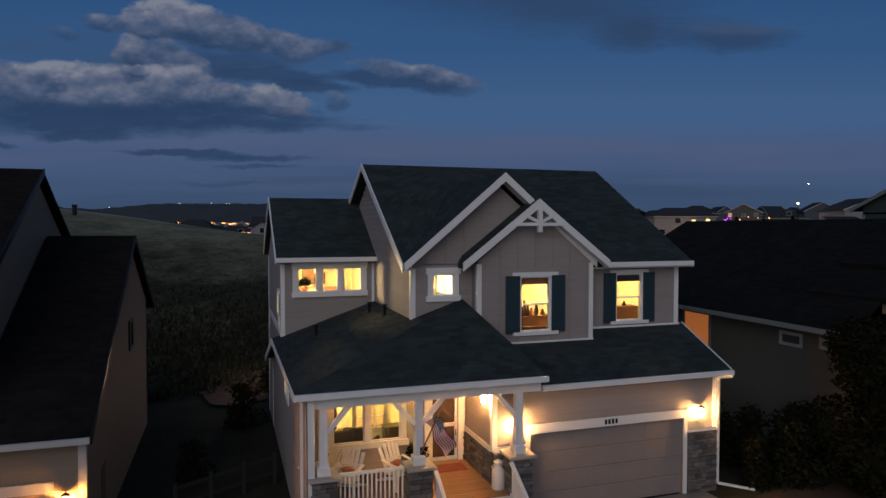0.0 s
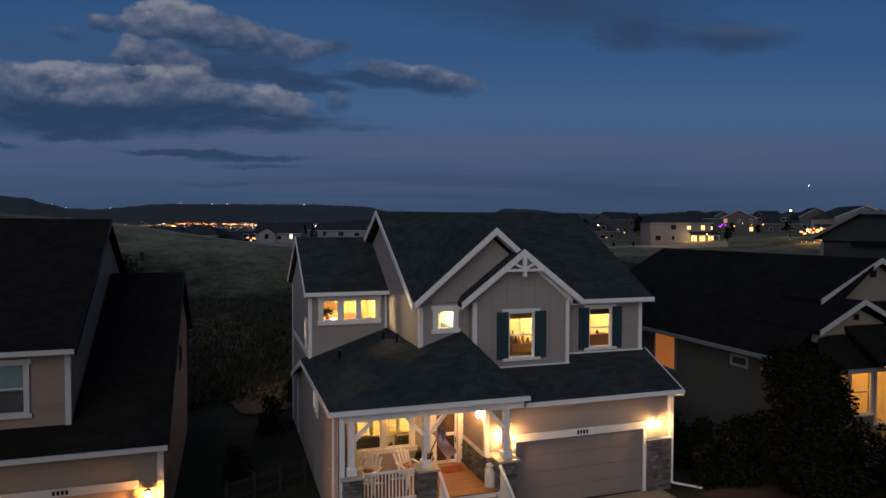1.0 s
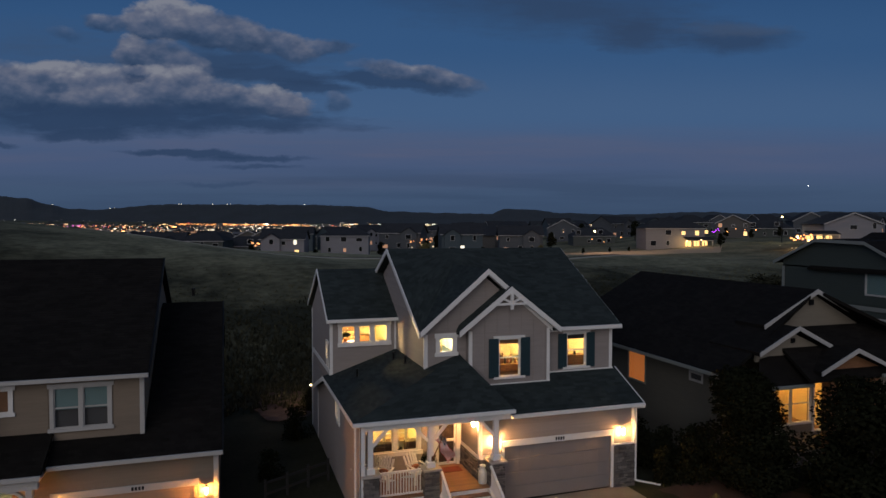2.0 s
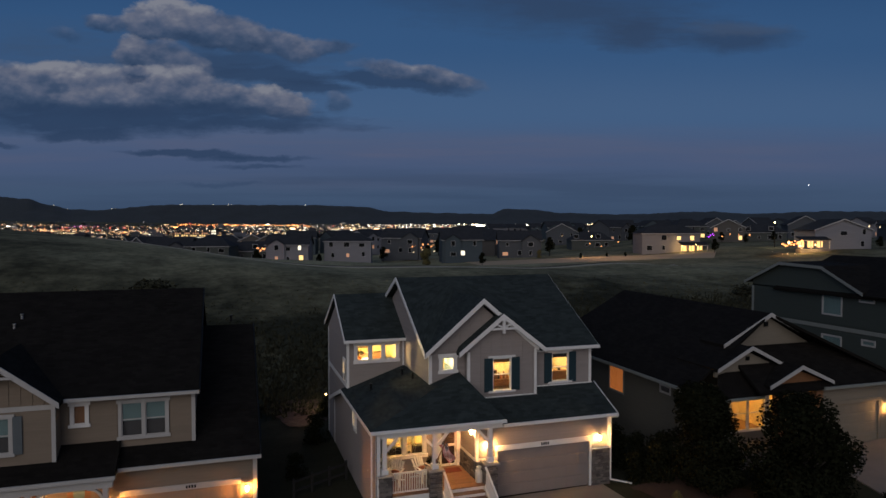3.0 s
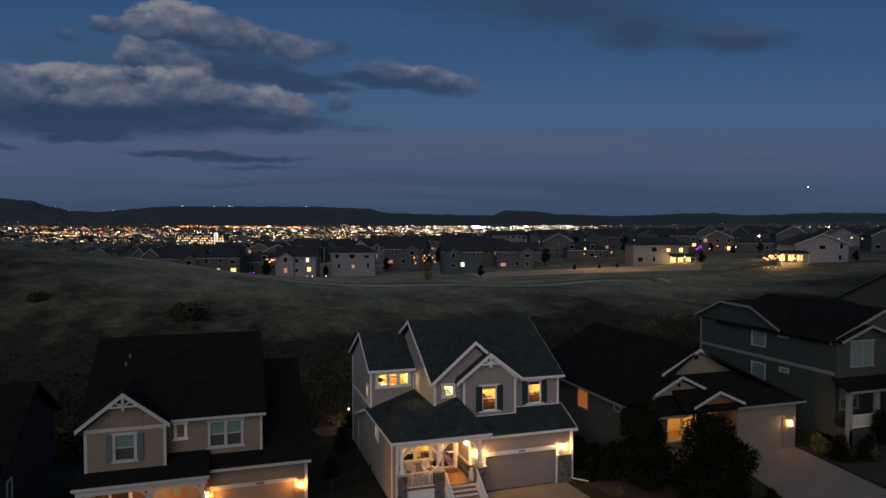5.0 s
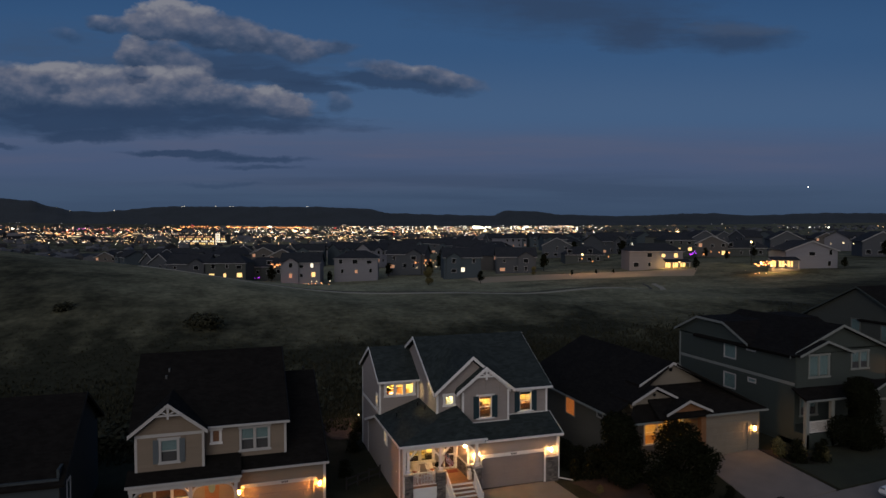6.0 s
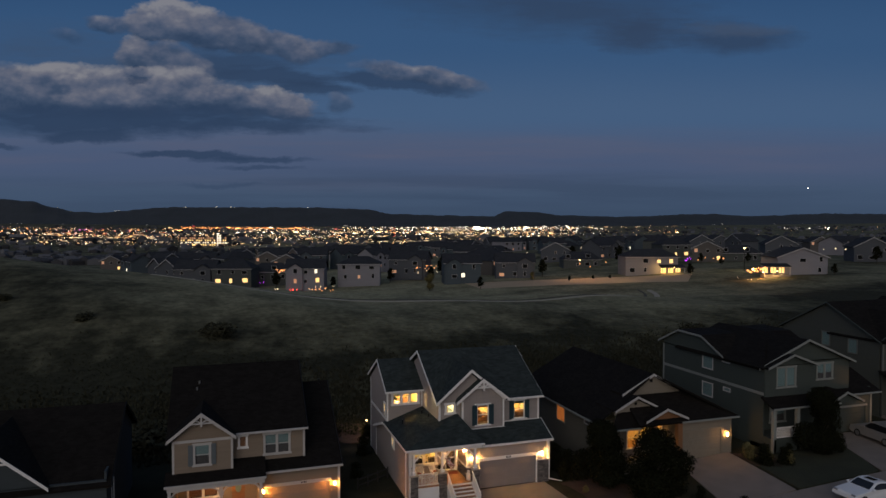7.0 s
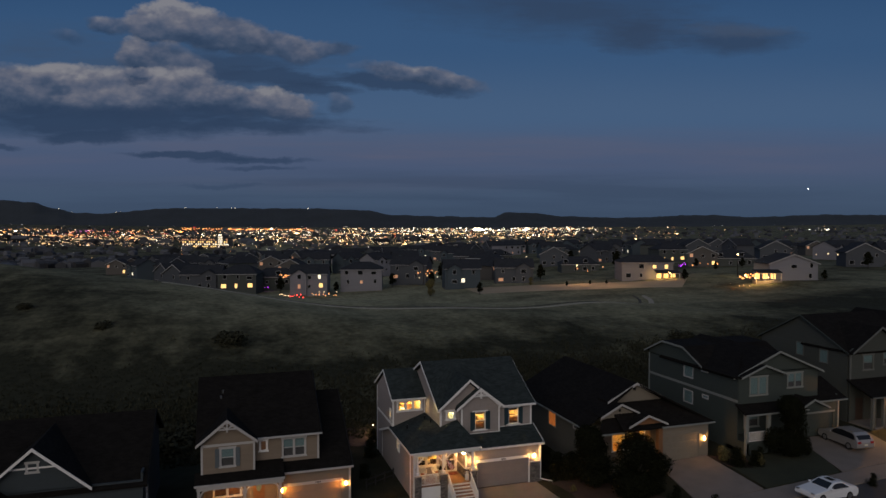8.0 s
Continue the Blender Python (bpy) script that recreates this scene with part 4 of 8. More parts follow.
def stone_pier(parent, x0, x1, y0, y1, z0, z1, seed, sides="fl"):
    p = part("pillar", box(x0 + 0.05, x1 - 0.05, y0 + 0.05, y1 - 0.05, z0, z1), MORTAR, parent, "stacked ledge stone pillar")
    if "f" in sides:
        veneer(p, "y", y0 + 0.05, -1, x0, x1, z0, z1, seed)
    if "l" in sides:
        veneer(p, "x", x0 + 0.05, -1, y0 + 0.04, y1, z0, z1, seed + 1)
    if "r" in sides:
        veneer(p, "x", x1 - 0.05, 1, y0 + 0.04, y1, z0, z1, seed + 2)
    return p


base = part("stone_base", box(4.93, 5.92, -0.05, -0.002, -0.3, 1.80), MORTAR, HOUSE)
veneer(base, "y", -0.05, -1, 4.93, 5.93, 0.02, 1.80, 7)
base = part("stone_base", box(GW["left"] - 0.05, GW["left"] - 0.002, 0.0, YE, 0.95, 1.82), MORTAR, HOUSE)
veneer(base, "x", GW["left"] - 0.05, -1, 0.0, YE, 1.03, 1.82, 9)
base = part("stone_base", box(-1.05, -0.13, -0.05, -0.002, -0.3, 1.82), MORTAR, HOUSE)
veneer(base, "y", -0.05, -1, -1.05, -0.13, 1.0, 1.82, 13)

# ---- porch ----
PORCH = thing("porch", "raised front porch with stone pillars, white posts and railing", "porch", (-3.3, 0.8, 0))
PZ = 1.02
YP = -0.58       # line of the posts
part("porch_frame", box(XL + 0.16, GW["left"] - 0.06, YP - 0.10, YE - 0.01, -0.9, PZ - 0.045), TRIM, PORCH, "white painted porch skirt")
part("porch_frame", box(GW["left"] - 0.06, -0.35, YP - 0.10, -0.07, -0.9, PZ - 0.045), TRIM, PORCH)
y = YP - 0.14
while y < YE - 0.05:
    part("deck_board", box(XL + 0.16, GW["left"] - 0.055 if y > -0.2 else -0.33, y, y + 0.135, PZ - 0.04, PZ, 0.004), DECK, PORCH)
    y += 0.142
CAPZ = 1.92
for x, sd in ((-5.46, 61), (-3.20, 71), (-0.60, 81)):
    w = 0.29
    stone_pier(PORCH, x - w, x + w, YP - 0.28, YP + 0.26, -0.75, CAPZ, sd, "flr")
    part("pillar_cap", box(x - w - 0.07, x + w + 0.07, YP - 0.36, YP + 0.34, CAPZ, CAPZ + 0.075, 0.015), CAP, PORCH)
    bm = bmesh.new()
    pts = [(0.15, CAPZ + 0.075), (0.15, CAPZ + 0.26), (0.10, CAPZ + 0.30), (0.09, 3.55)]
    rings = [[bm.verts.new((x + r * a, YP + r * b, z)) for a, b in ((-1, -1), (1, -1), (1, 1), (-1, 1))] for r, z in pts]
    for ra, rb in zip(rings, rings[1:]):
        for k in range(4):
            bm.faces.new((ra[k - 1], ra[k], rb[k], rb[k - 1]))
    bm.faces.new(rings[-1])
    part("post", bm, TRIM, PORCH, "tapered white post")
    for sgn in (-1, 1):
        if (x < -5 and sgn < 0) or (x > -1 and sgn > 0):
            continue
        bm = bmesh.new()
        for k in range(5):
            a, b = k / 5, (k + 1) / 5
            f = lambda q: (x + sgn * (0.07 + 0.54 * q), YP, 2.96 + 0.58 * q - 0.025 * math.sin(math.pi * q))
            bar(bm, f(a), f(b), 0.11, 0.10, (0, 1, 0))
        part("brace", bm, TRIM, PORCH)
part("beam", box(XL + 0.02, -0.02, YP - 0.11, YP + 0.11, 3.53, 3.77, 0.006), TRIM, PORCH)


def railing(parent, p, q, up0=0.10, up1=0.92, gap=0.105):
    """A white railing from p to q (points on its foot line)."""
    p, q = Vector(p), Vector(q)
    r = part("railing", bar(bmesh.new(), p + Vector((0, 0, up1)), q + Vector((0, 0, up1)), 0.09, 0.06), TRIM, parent, "white wooden railing")
    part("bottom_rail", bar(bmesh.new(), p + Vector((0, 0, up0)), q + Vector((0, 0, up0)), 0.05, 0.06), TRIM, r)
    n = int((q - p).length / gap)
    for k in range(1, n):
        c = p.lerp(q, k / n)
        part("baluster", bx(bmesh.new(), c.x - 0.017, c.x + 0.017, c.y - 0.017, c.y + 0.017, c.z + up0, c.z + up1), TRIM, r)


railing(PORCH, (-5.17, YP, PZ), (-3.49, YP, PZ))
railing(PORCH, (-5.64, YP + 0.27, PZ), (-5.64, YE - 0.02, PZ))
# steps
n_step, run, rise = 6, 0.29, 0.17
for k in range(n_step):
    z = PZ - (k + 1) * rise
    y1 = YP - 0.14 - k * run
    part("tread", box(-2.80, -0.98, y1 - run - 0.03, y1, z - 0.045, z, 0.006), DECK, PORCH)
    part("riser", box(-2.78, -1.00, y1 - 0.022, y1 - 0.002, z, z + rise - 0.046), TRIM, PORCH)
for x in (-2.86, -0.92):
    a, b = (x, YP - 0.30, PZ - 0.05), (x, YP - 0.25 - n_step * run, PZ - 0.05 - n_step * rise)
    railing(PORCH, a, b, 0.12, 0.90, 0.11)
    part("stringer", extrude(bmesh.new(), [(x - 0.04, a[1] + 0.1, PZ - 0.02), (x - 0.04, b[1], b[2] + 0.02), (x - 0.04, b[1], -0.5), (x - 0.04, a[1] + 0.1, -0.5)], (0.08, 0, 0)), TRIM, PORCH)
    part("newel", box(x - 0.06, x + 0.06, b[1] - 0.06, b[1] + 0.06, -0.5, b[2] + 1.0, 0.01), TRIM, PORCH)

# front door with a tall pane
DOOR = part("front_door", wall(bmesh.new(), "y", YE + 0.03, YE + 0.075, -2.12, -1.30, 1.03, 3.04, [(-2.04, -1.38, 1.12, 1.98), (-2.04, -1.38, 2.08, 2.96)]), TRIM, HOUSE, "closed white-framed storm door with dark glass")
for z0, z1 in ((1.12, 1.98), (2.08, 2.96)):
    part("pane", box(-2.04, -1.38, YE + 0.05, YE + 0.056, z0, z1), GLASS, DOOR).visible_shadow = False
part("inner_door", box(-2.12, -1.30, YE + 0.10, YE + 0.14, 1.03, 3.04), DARK_WOOD, DOOR)
part("handle", bar(bmesh.new(), (-1.36, YE - 0.0, 1.72), (-1.36, YE - 0.0, 1.9), 0.02, 0.03), BLACK_METAL, DOOR)
bm = bmesh.new()
wall(bm, "y", YE - 0.05, YE + 0.02, -2.30, GW["left"] - 0.06, 1.02, 3.20, [(-2.12, -1.30, 1.02, 3.05)])
part("door_casing", bm, TRIM, HOUSE)

# lanterns
wall_lantern(5.30, -0.035, 2.36, 112)
wall_lantern(-0.43, -0.035, 2.51, 150)
wall_lantern(GW["left"] - 0.03, 0.32, 3.18, 190, face="x")

# downspout at the garage corner
bm = bmesh.new()
bar(bm, (5.94, -0.08, 3.30), (5.94, -0.08, 0.24), 0.07, 0.06, (0, 1, 0))
bar(bm, (6.10, -0.44, 3.46), (6.10, -0.40, 3.38), 0.07, 0.06)
bar(bm, (6.10, -0.44, 3.40), (5.94, -0.08, 3.30), 0.07, 0.06)
bar(bm, (5.94, -0.10, 0.24), (6.85, -0.55, 0.10), 0.07, 0.06)
part("downspout", bm, TRIM, HOUSE)
bm = bmesh.new()
bar(bm, (XL - 0.05, 0.12, 3.5), (XL - 0.05, 0.12, -0.2), 0.07, 0.06, (0, 1, 0))
bar(bm, (XL - 0.05, 0.10, -0.2), (XL - 0.45, -1.3, -0.32), 0.07, 0.06)
part("downspout", bm, TRIM, HOUSE)


# ---- lit rooms ----
def room(name, x0, x1, y0, y1, z0, z1, paint, label):
    """Inner lining of a room behind a window wall: floor, ceiling and three walls."""
    bm = bmesh.new()
    for b in ((x0, x1, y1, y1 + 0.05, z0, z1), (x0 - 0.05, x0, y0, y1, z0, z1), (x1, x1 + 0.05, y0, y1, z0, z1), (x0, x1, y0, y1, z1, z1 + 0.05)):
        bx(bm, *b)
    solo("wall_" + name, bm, paint, label, "wall", "structure")
    solo("floor", box(x0, x1, y0, y1, z0 - 0.05, z0), CARPET, "brown carpet floor of a lit room", "floor", "structure")


room("bath", -2.55, -1.0, YU + 0.16, 4.2, 4.9, 6.5, INNER_WHITE, "bright white walls of a small lit bathroom")
lamp_light("bath_light", (-1.85, 2.9, 6.1), 260, (1.0, 0.78, 0.44), 0.12)
room("bed", -0.84, 2.44, YB + 0.16, 5.0, 4.62, 6.54, INNER, "cream walls of a lit bedroom")
lamp_light("bed_light", (1.3, 3.6, 6.2), 270, (1.0, 0.68, 0.32), 0.15)
room("study", 2.70, 5.70, YU + 0.16, 5.2, 4.62, 6.54, INNER, "cream walls of a lit study")
lamp_light("study_light", (4.2, 3.9, 6.2), 210, (1.0, 0.68, 0.32), 0.15)
room("loft", XL + 0.2, -2.8, YW + 0.16, 10.5, 4.55, 6.5, INNER, "yellow walls of a lit loft room")
lamp_light("loft_light", (-4.7, 7.9, 5.95), 420, (1.0, 0.70, 0.30), 0.15)
room("living", XL + 0.2, -2.3, YE + 0.16, 6.0, PZ, 3.45, INNER, "yellow walls of a lit living room")
lamp_light("living_light", (-3.9, 4.6, 3.1), 250, (1.0, 0.72, 0.30), 0.15)
room("hall", -2.22, -1.12, YE + 0.16, 5.0, PZ, 3.45, INNER, "walls of the entry hall")


# ---- plants ----
def leafy(rng, blobs, count, size):
    """Vertices and faces of small leaf quads that fill a set of lumpy balls (centre, radius)."""
    total = sum(r ** 2 for _, r in blobs)
    verts, faces = [], []
    for c, r in blobs:
        for _ in range(int(count * r * r / total)):
            d = Vector((rng.gauss(0, 1), rng.gauss(0, 1), rng.gauss(0, 1))).normalized()
            p = Vector(c) + d * r * (0.55 + 0.5 * rng.random() ** 0.6)
            a = Vector((rng.gauss(0, 1), rng.gauss(0, 1), rng.gauss(0, 1))).normalized()
            b = a.cross(d)
            b = b.normalized() if b.length > 0.01 else Vector((1, 0, 0))
            k = size * rng.uniform(0.6, 1.4)
            i = len(verts)
            verts += [p - a * k * 0.5, p + b * k * 0.32, p + a * k * 0.5, p - b * k * 0.32]
            faces.append((i, i + 1, i + 2, i + 3))
    return verts, faces


def tree_master(name, label, height, spread, seed, leaf=LEAF, count=3200, size=0.2, trunk=True, category="tree", low=0.25):
    """A tree or shrub built at the origin: trunk with limbs, and a crown of many small leaves in uneven clumps."""
    rng = random.Random(seed)
    t = thing(name, label, category)
    if trunk:
        bm = bmesh.new()
        lean = Vector((rng.uniform(-0.05, 0.05), rng.uniform(-0.05, 0.05), 0)) * height
        p = Vector((0, 0, -0.2))
        for k in range(4):
            q = Vector((lean.x * (k + 1) / 4, lean.y * (k + 1) / 4, height * 0.75 * (k + 1) / 4))
            bar(bm, p, q, height * 0.035 * (1 - 0.2 * k), height * 0.035 * (1 - 0.2 * k), (0, 1, 0))
            p = q
        for k in range(7):
            a = rng.uniform(0, 6.28)
            z = height * rng.uniform(0.25, 0.6)
            bar(bm, (lean.x * z / height, lean.y * z / height, z), (spread * 0.2 * math.cos(a), spread * 0.2 * math.sin(a), z + height * 0.16), height * 0.010, height * 0.010, (0, 1, 0))
        part("trunk", bm, BARK, t)
    blobs = []
    for k in range(16):
        a, z = rng.uniform(0, 6.28), rng.uniform(low, 0.93)
        w = math.sin(math.pi * min(1, max(0.08, (z - low + 0.12) / (1.1 - low)))) ** 0.7
        r = rng.uniform(0.0, 0.62) * spread * w
        blobs.append((Vector((r * math.cos(a), r * math.sin(a), z * height)), spread * rng.uniform(0.26, 0.46) * (0.55 + 0.45 * w)))
    v, f = leafy(rng, blobs, count, size)
    me = bpy.data.meshes.new("crown")
    me.from_pydata([tuple(p) for p in v], [], f)
    me.materials.append(leaf)
    ob = new("crown", me)
    ob.parent = t
    return t


def put(master, x, y, k=1.0, turn=0.0, wide=1.0, first=[]):
    m = pose(x, y, ground(x, y) - 0.05, 0, 0, turn)
    if master.name in first:
        c = copy_thing(master, m)
    else:
        first.append(master.name)
        c = master
        c.matrix_basis = m
    c.scale = (k * wide, k * wide, k)
    return c


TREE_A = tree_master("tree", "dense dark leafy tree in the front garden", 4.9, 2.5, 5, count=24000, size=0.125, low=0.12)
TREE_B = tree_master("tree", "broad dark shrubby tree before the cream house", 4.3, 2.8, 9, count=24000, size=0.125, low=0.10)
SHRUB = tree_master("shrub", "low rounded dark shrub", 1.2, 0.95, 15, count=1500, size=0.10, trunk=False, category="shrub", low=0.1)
SHRUB_Y = tree_master("shrub", "yellowing ornamental grass clump", 1.1, 0.8, 17, leaf=LEAF_DRY, count=1300, size=0.12, trunk=False, category="shrub", low=0.1)
TREE_YELLOW = tree_master("tree", "low yellowing tree at the prairie edge", 5.0, 2.2, 41, leaf=LEAF_DRY, count=1500, size=0.35, low=0.12)
TREE_FAR = tree_master("tree", "slim young tree among the far houses", 6.0, 1.9, 21, count=1300, size=0.4, low=0.3)
put(TREE_A, 9.5, -2.4, 0.96, 0, 1.42)
put(TREE_B, 12.2, -5.6, 1.10, 0, 1.32)
put(TREE_A, 28.6, -5.4, 1.1, 80)
put(TREE_B, 45.5, -9.0, 0.9, 40)
put(TREE_A, 50.0, -4.0, 1.1, 200)
rnd = random.Random(77)
for x, y, k in ((22.8, -5.0, 1.3), (24.2, -5.6, 1.1), (13.9, -8.2, 1.0), (16.0, -10.3, 0.8), (25.6, -4.6, 0.9), (-7.0, 11.0, 1.3), (-8.6, 6.0, 1.0), (8.4, 1.2, 1.4), (8.2, 5.0, 1.2), (7.3, -0.2, 1.2), (8.3, -0.7, 1.5), (7.5, 1.6, 1.3), (8.0, 3.0, 1.4), (9.2, 0.4, 1.5), (29.8, -12.3, 0.8), (33.0, -13.5, 0.8), (20.4, -13.2, 0.7), (-18.9, -0.9, 1.1)):
    put(SHRUB, x, y, k, rnd.uniform(0, 360))
for x, y, k in ((22.4, -3.6, 1.2), (23.4, -4.4, 1.0), (7.6, -3.0, 0.5), (24.8, -5.4, 0.9)):
    put(SHRUB_Y, x, y, k, rnd.uniform(0, 360))


# ---- prairie ----
def tufts(name, mat, label, n, seed, xr, yr, tall, wide, keep, blades=3):
    """Loose clumps of upright blades on the ground."""
    rng = np.random.default_rng(seed)
    verts, faces = [], []
    while n > 0:
        x, y = rng.uniform(*xr), rng.uniform(*yr)
        if rng.random() > keep(x, y):
            continue
        n -= 1
        z, hgt = ground(x, y), rng.uniform(*tall)
        for _ in range(blades):
            a, w = rng.uniform(0, math.pi), rng.uniform(*wide)
            lx, ly = rng.normal(0, 0.35 * hgt), rng.normal(0, 0.35 * hgt)
            i = len(verts)
            dx, dy = math.cos(a) * w, math.sin(a) * w
            verts += [(x - dx, y - dy, z - 0.05), (x + dx, y + dy, z - 0.05), (x + lx + dx * 0.4, y + ly + dy * 0.4, z + hgt), (x + lx - dx * 0.4, y + ly - dy * 0.4, z + hgt * 0.92)]
            faces.append((i, i + 1, i + 2, i + 3))
    me = bpy.data.meshes.new(name)
    me.from_pydata(verts, [], faces)
    me.materials.append(mat)
    return tagged(new(name, me), label, "grass", kind="stuff")


def patchy(x, y):
    return 0.35 + 0.65 * (0.5 + 0.5 * noise.noise(Vector((x * 0.045, y * 0.07, 3.3)))) ** 1.5


tufts("prairie_grass", GRASS, "dry prairie grass on the slope behind the houses", 22000, 3, (-70, 80), (22, 64), (0.05, 0.16), (0.04, 0.14), lambda x, y: patchy(x, y) * (1 - smooth(34, 64, y)), 2)
tufts("tall_grass", SCRUB, "tall dark weeds behind the back fences", 26000, 4, (-60, 75), (16.5, 46), (0.15, 0.5), (0.03, 0.12), lambda x, y: 1 - smooth(26, 44, y + 6 * noise.noise(Vector((x * 0.1, y * 0.1, 0)))))
SCRUB_BUSH = tree_master("scrub_bush", "dark low scrub bush on the prairie", 0.8, 2.4, 31, leaf=SCRUB, count=1200, size=0.3, trunk=False, category="bush", low=0.1)
for x, y, k in ((-39.0, 62.0, 0.8), (-20.1, 54.0, 1.5), (-53.0, 75.0, 0.8), (-26.0, 22.0, 1.5), (-24.0, 25.0, 1.2), (3.0, 24.0, 1.0), (30.0, 30.0, 1.0), (52.0, 40.0, 1.2)):
    put(SCRUB_BUSH, x, y, k * 0.85, rnd.uniform(0, 360), 1.5)

# worn paths over the prairie
DIRT_DARK = material("dark_gully_soil", (0.05, 0.048, 0.035), 0.95, vary=0.25, scale=0.5, grain=8, bump=0.4)
DIRT = material("pale_dirt_path", (0.29, 0.27, 0.21), 0.95, vary=0.25, scale=0.5, grain=8, bump=0.4)


def track(name, pts, w, label, mat=DIRT, cross=4):
    bm, prev = bmesh.new(), None
    fine = []
    for k in range(len(pts) - 1):
        p0, p1, p2, p3 = (Vector(pts[max(0, min(len(pts) - 1, j))]) for j in (k - 1, k, k + 1, k + 2))
        for u in range(8):
            t = u / 8
            fine.append(0.5 * ((2 * p1) + (p2 - p0) * t + (2 * p0 - 5 * p1 + 4 * p2 - p3) * t * t + (3 * p1 - p0 - 3 * p2 + p3) * t ** 3))
    for a, b in zip(fine, fine[1:]):
        n = (b - a).normalized()
        n = Vector((-n.y, n.x)) * w / 2
        row = [bm.verts.new((q.x, q.y, ground(q.x, q.y) + (0.10 if 0 < j < cross else -0.05))) for j, q in ((j, a - n + n * 2 * j / cross) for j in range(cross + 1))]
        if prev:
            for j in range(cross):
                bm.faces.new((prev[j], row[j], row[j + 1], prev[j + 1]))
        prev = row
    return solo(name, bm, mat, label, "path", "structure")


track("path", [(-34, 104), (-20, 96), (-6, 88), (6, 82), (18, 78.0), (34, 75.0), (50, 75.5), (66, 79), (77, 86), (86, 97), (92, 110)], 1.6, "pale worn path curving over the prairie")
track("path", [(-36, 106), (-21, 98), (-7, 90), (6, 84), (18, 80.0), (34, 77.0), (50, 77.5), (65, 81), (75, 88), (84, 99), (90, 112)], 0.9, "dark gully beside the worn path", DIRT_DARK)

# ---- the far side of the valley ----
VIEW = Vector((-19.9, -52.3, 0))


def afar(s_, d):
    """A place d metres ahead along the heading and s_ times as far to the side."""
    return VIEW + HEAD * d + SIDE * (s_ * d)


FAR_PALE = material("pale_far_siding", (0.205, 0.205, 0.225), 0.8, vary=0.10, scale=0.4, grain=6, bump=0.0, stretch=(0.4, 0.4, 5))
FAR_CREAM = material("cream_far_siding", (0.20, 0.19, 0.195), 0.8, vary=0.10, scale=0.4, grain=6, bump=0.0, stretch=(0.4, 0.4, 5))
FAR_GREY = material("grey_far_siding", (0.062, 0.070, 0.081), 0.8, vary=0.12, scale=0.4, grain=6, bump=0.0, stretch=(0.4, 0.4, 5))
FAR_BLUE = material("slate_far_siding", (0.050, 0.070, 0.084), 0.8, vary=0.12, scale=0.4, grain=6, bump=0.0, stretch=(0.4, 0.4, 5))
FAR_TAN = material("tan_far_siding", (0.088, 0.082, 0.075), 0.8, vary=0.12, scale=0.4, grain=6, bump=0.0, stretch=(0.4, 0.4, 5))
FAR_GREEN = material("olive_far_siding", (0.058, 0.067, 0.062), 0.8, vary=0.12, scale=0.4, grain=6, bump=0.0, stretch=(0.4, 0.4, 5))
FAR_ROOF = material("dark_far_shingle", (0.034, 0.037, 0.042), 0.95, vary=0.25, scale=0.5, grain=4, bump=0.0, spec=0.1)
FAR_TRIM = material("dull_far_trim", (0.34, 0.34, 0.34), 0.7, vary=0.1, bump=0.0)
LIT_WARM = glowing("warm_far_window", (1.0, 0.62, 0.22), 1.5)
LIT_WHITE = glowing("white_far_window", (1.0, 0.88, 0.66), 1.3)
LIT_DIM = glowing("dim_far_window", (1.0, 0.50, 0.26), 0.28)
for m in (LIT_PANE, LIT_WARM, LIT_WHITE, LIT_DIM):
    m.cycles.emission_sampling = "NONE"


def far_window(H, x, y, z, w, t, mat):
    win = part("window", box(x - w / 2 - 0.1, x + w / 2 + 0.1, y - 0.06, y, z - 0.1, z + t + 0.1), FAR_TRIM, H)
    part("pane", box(x - w / 2, x + w / 2, y - 0.09, y - 0.06, z, z + t), mat, win)
    return win


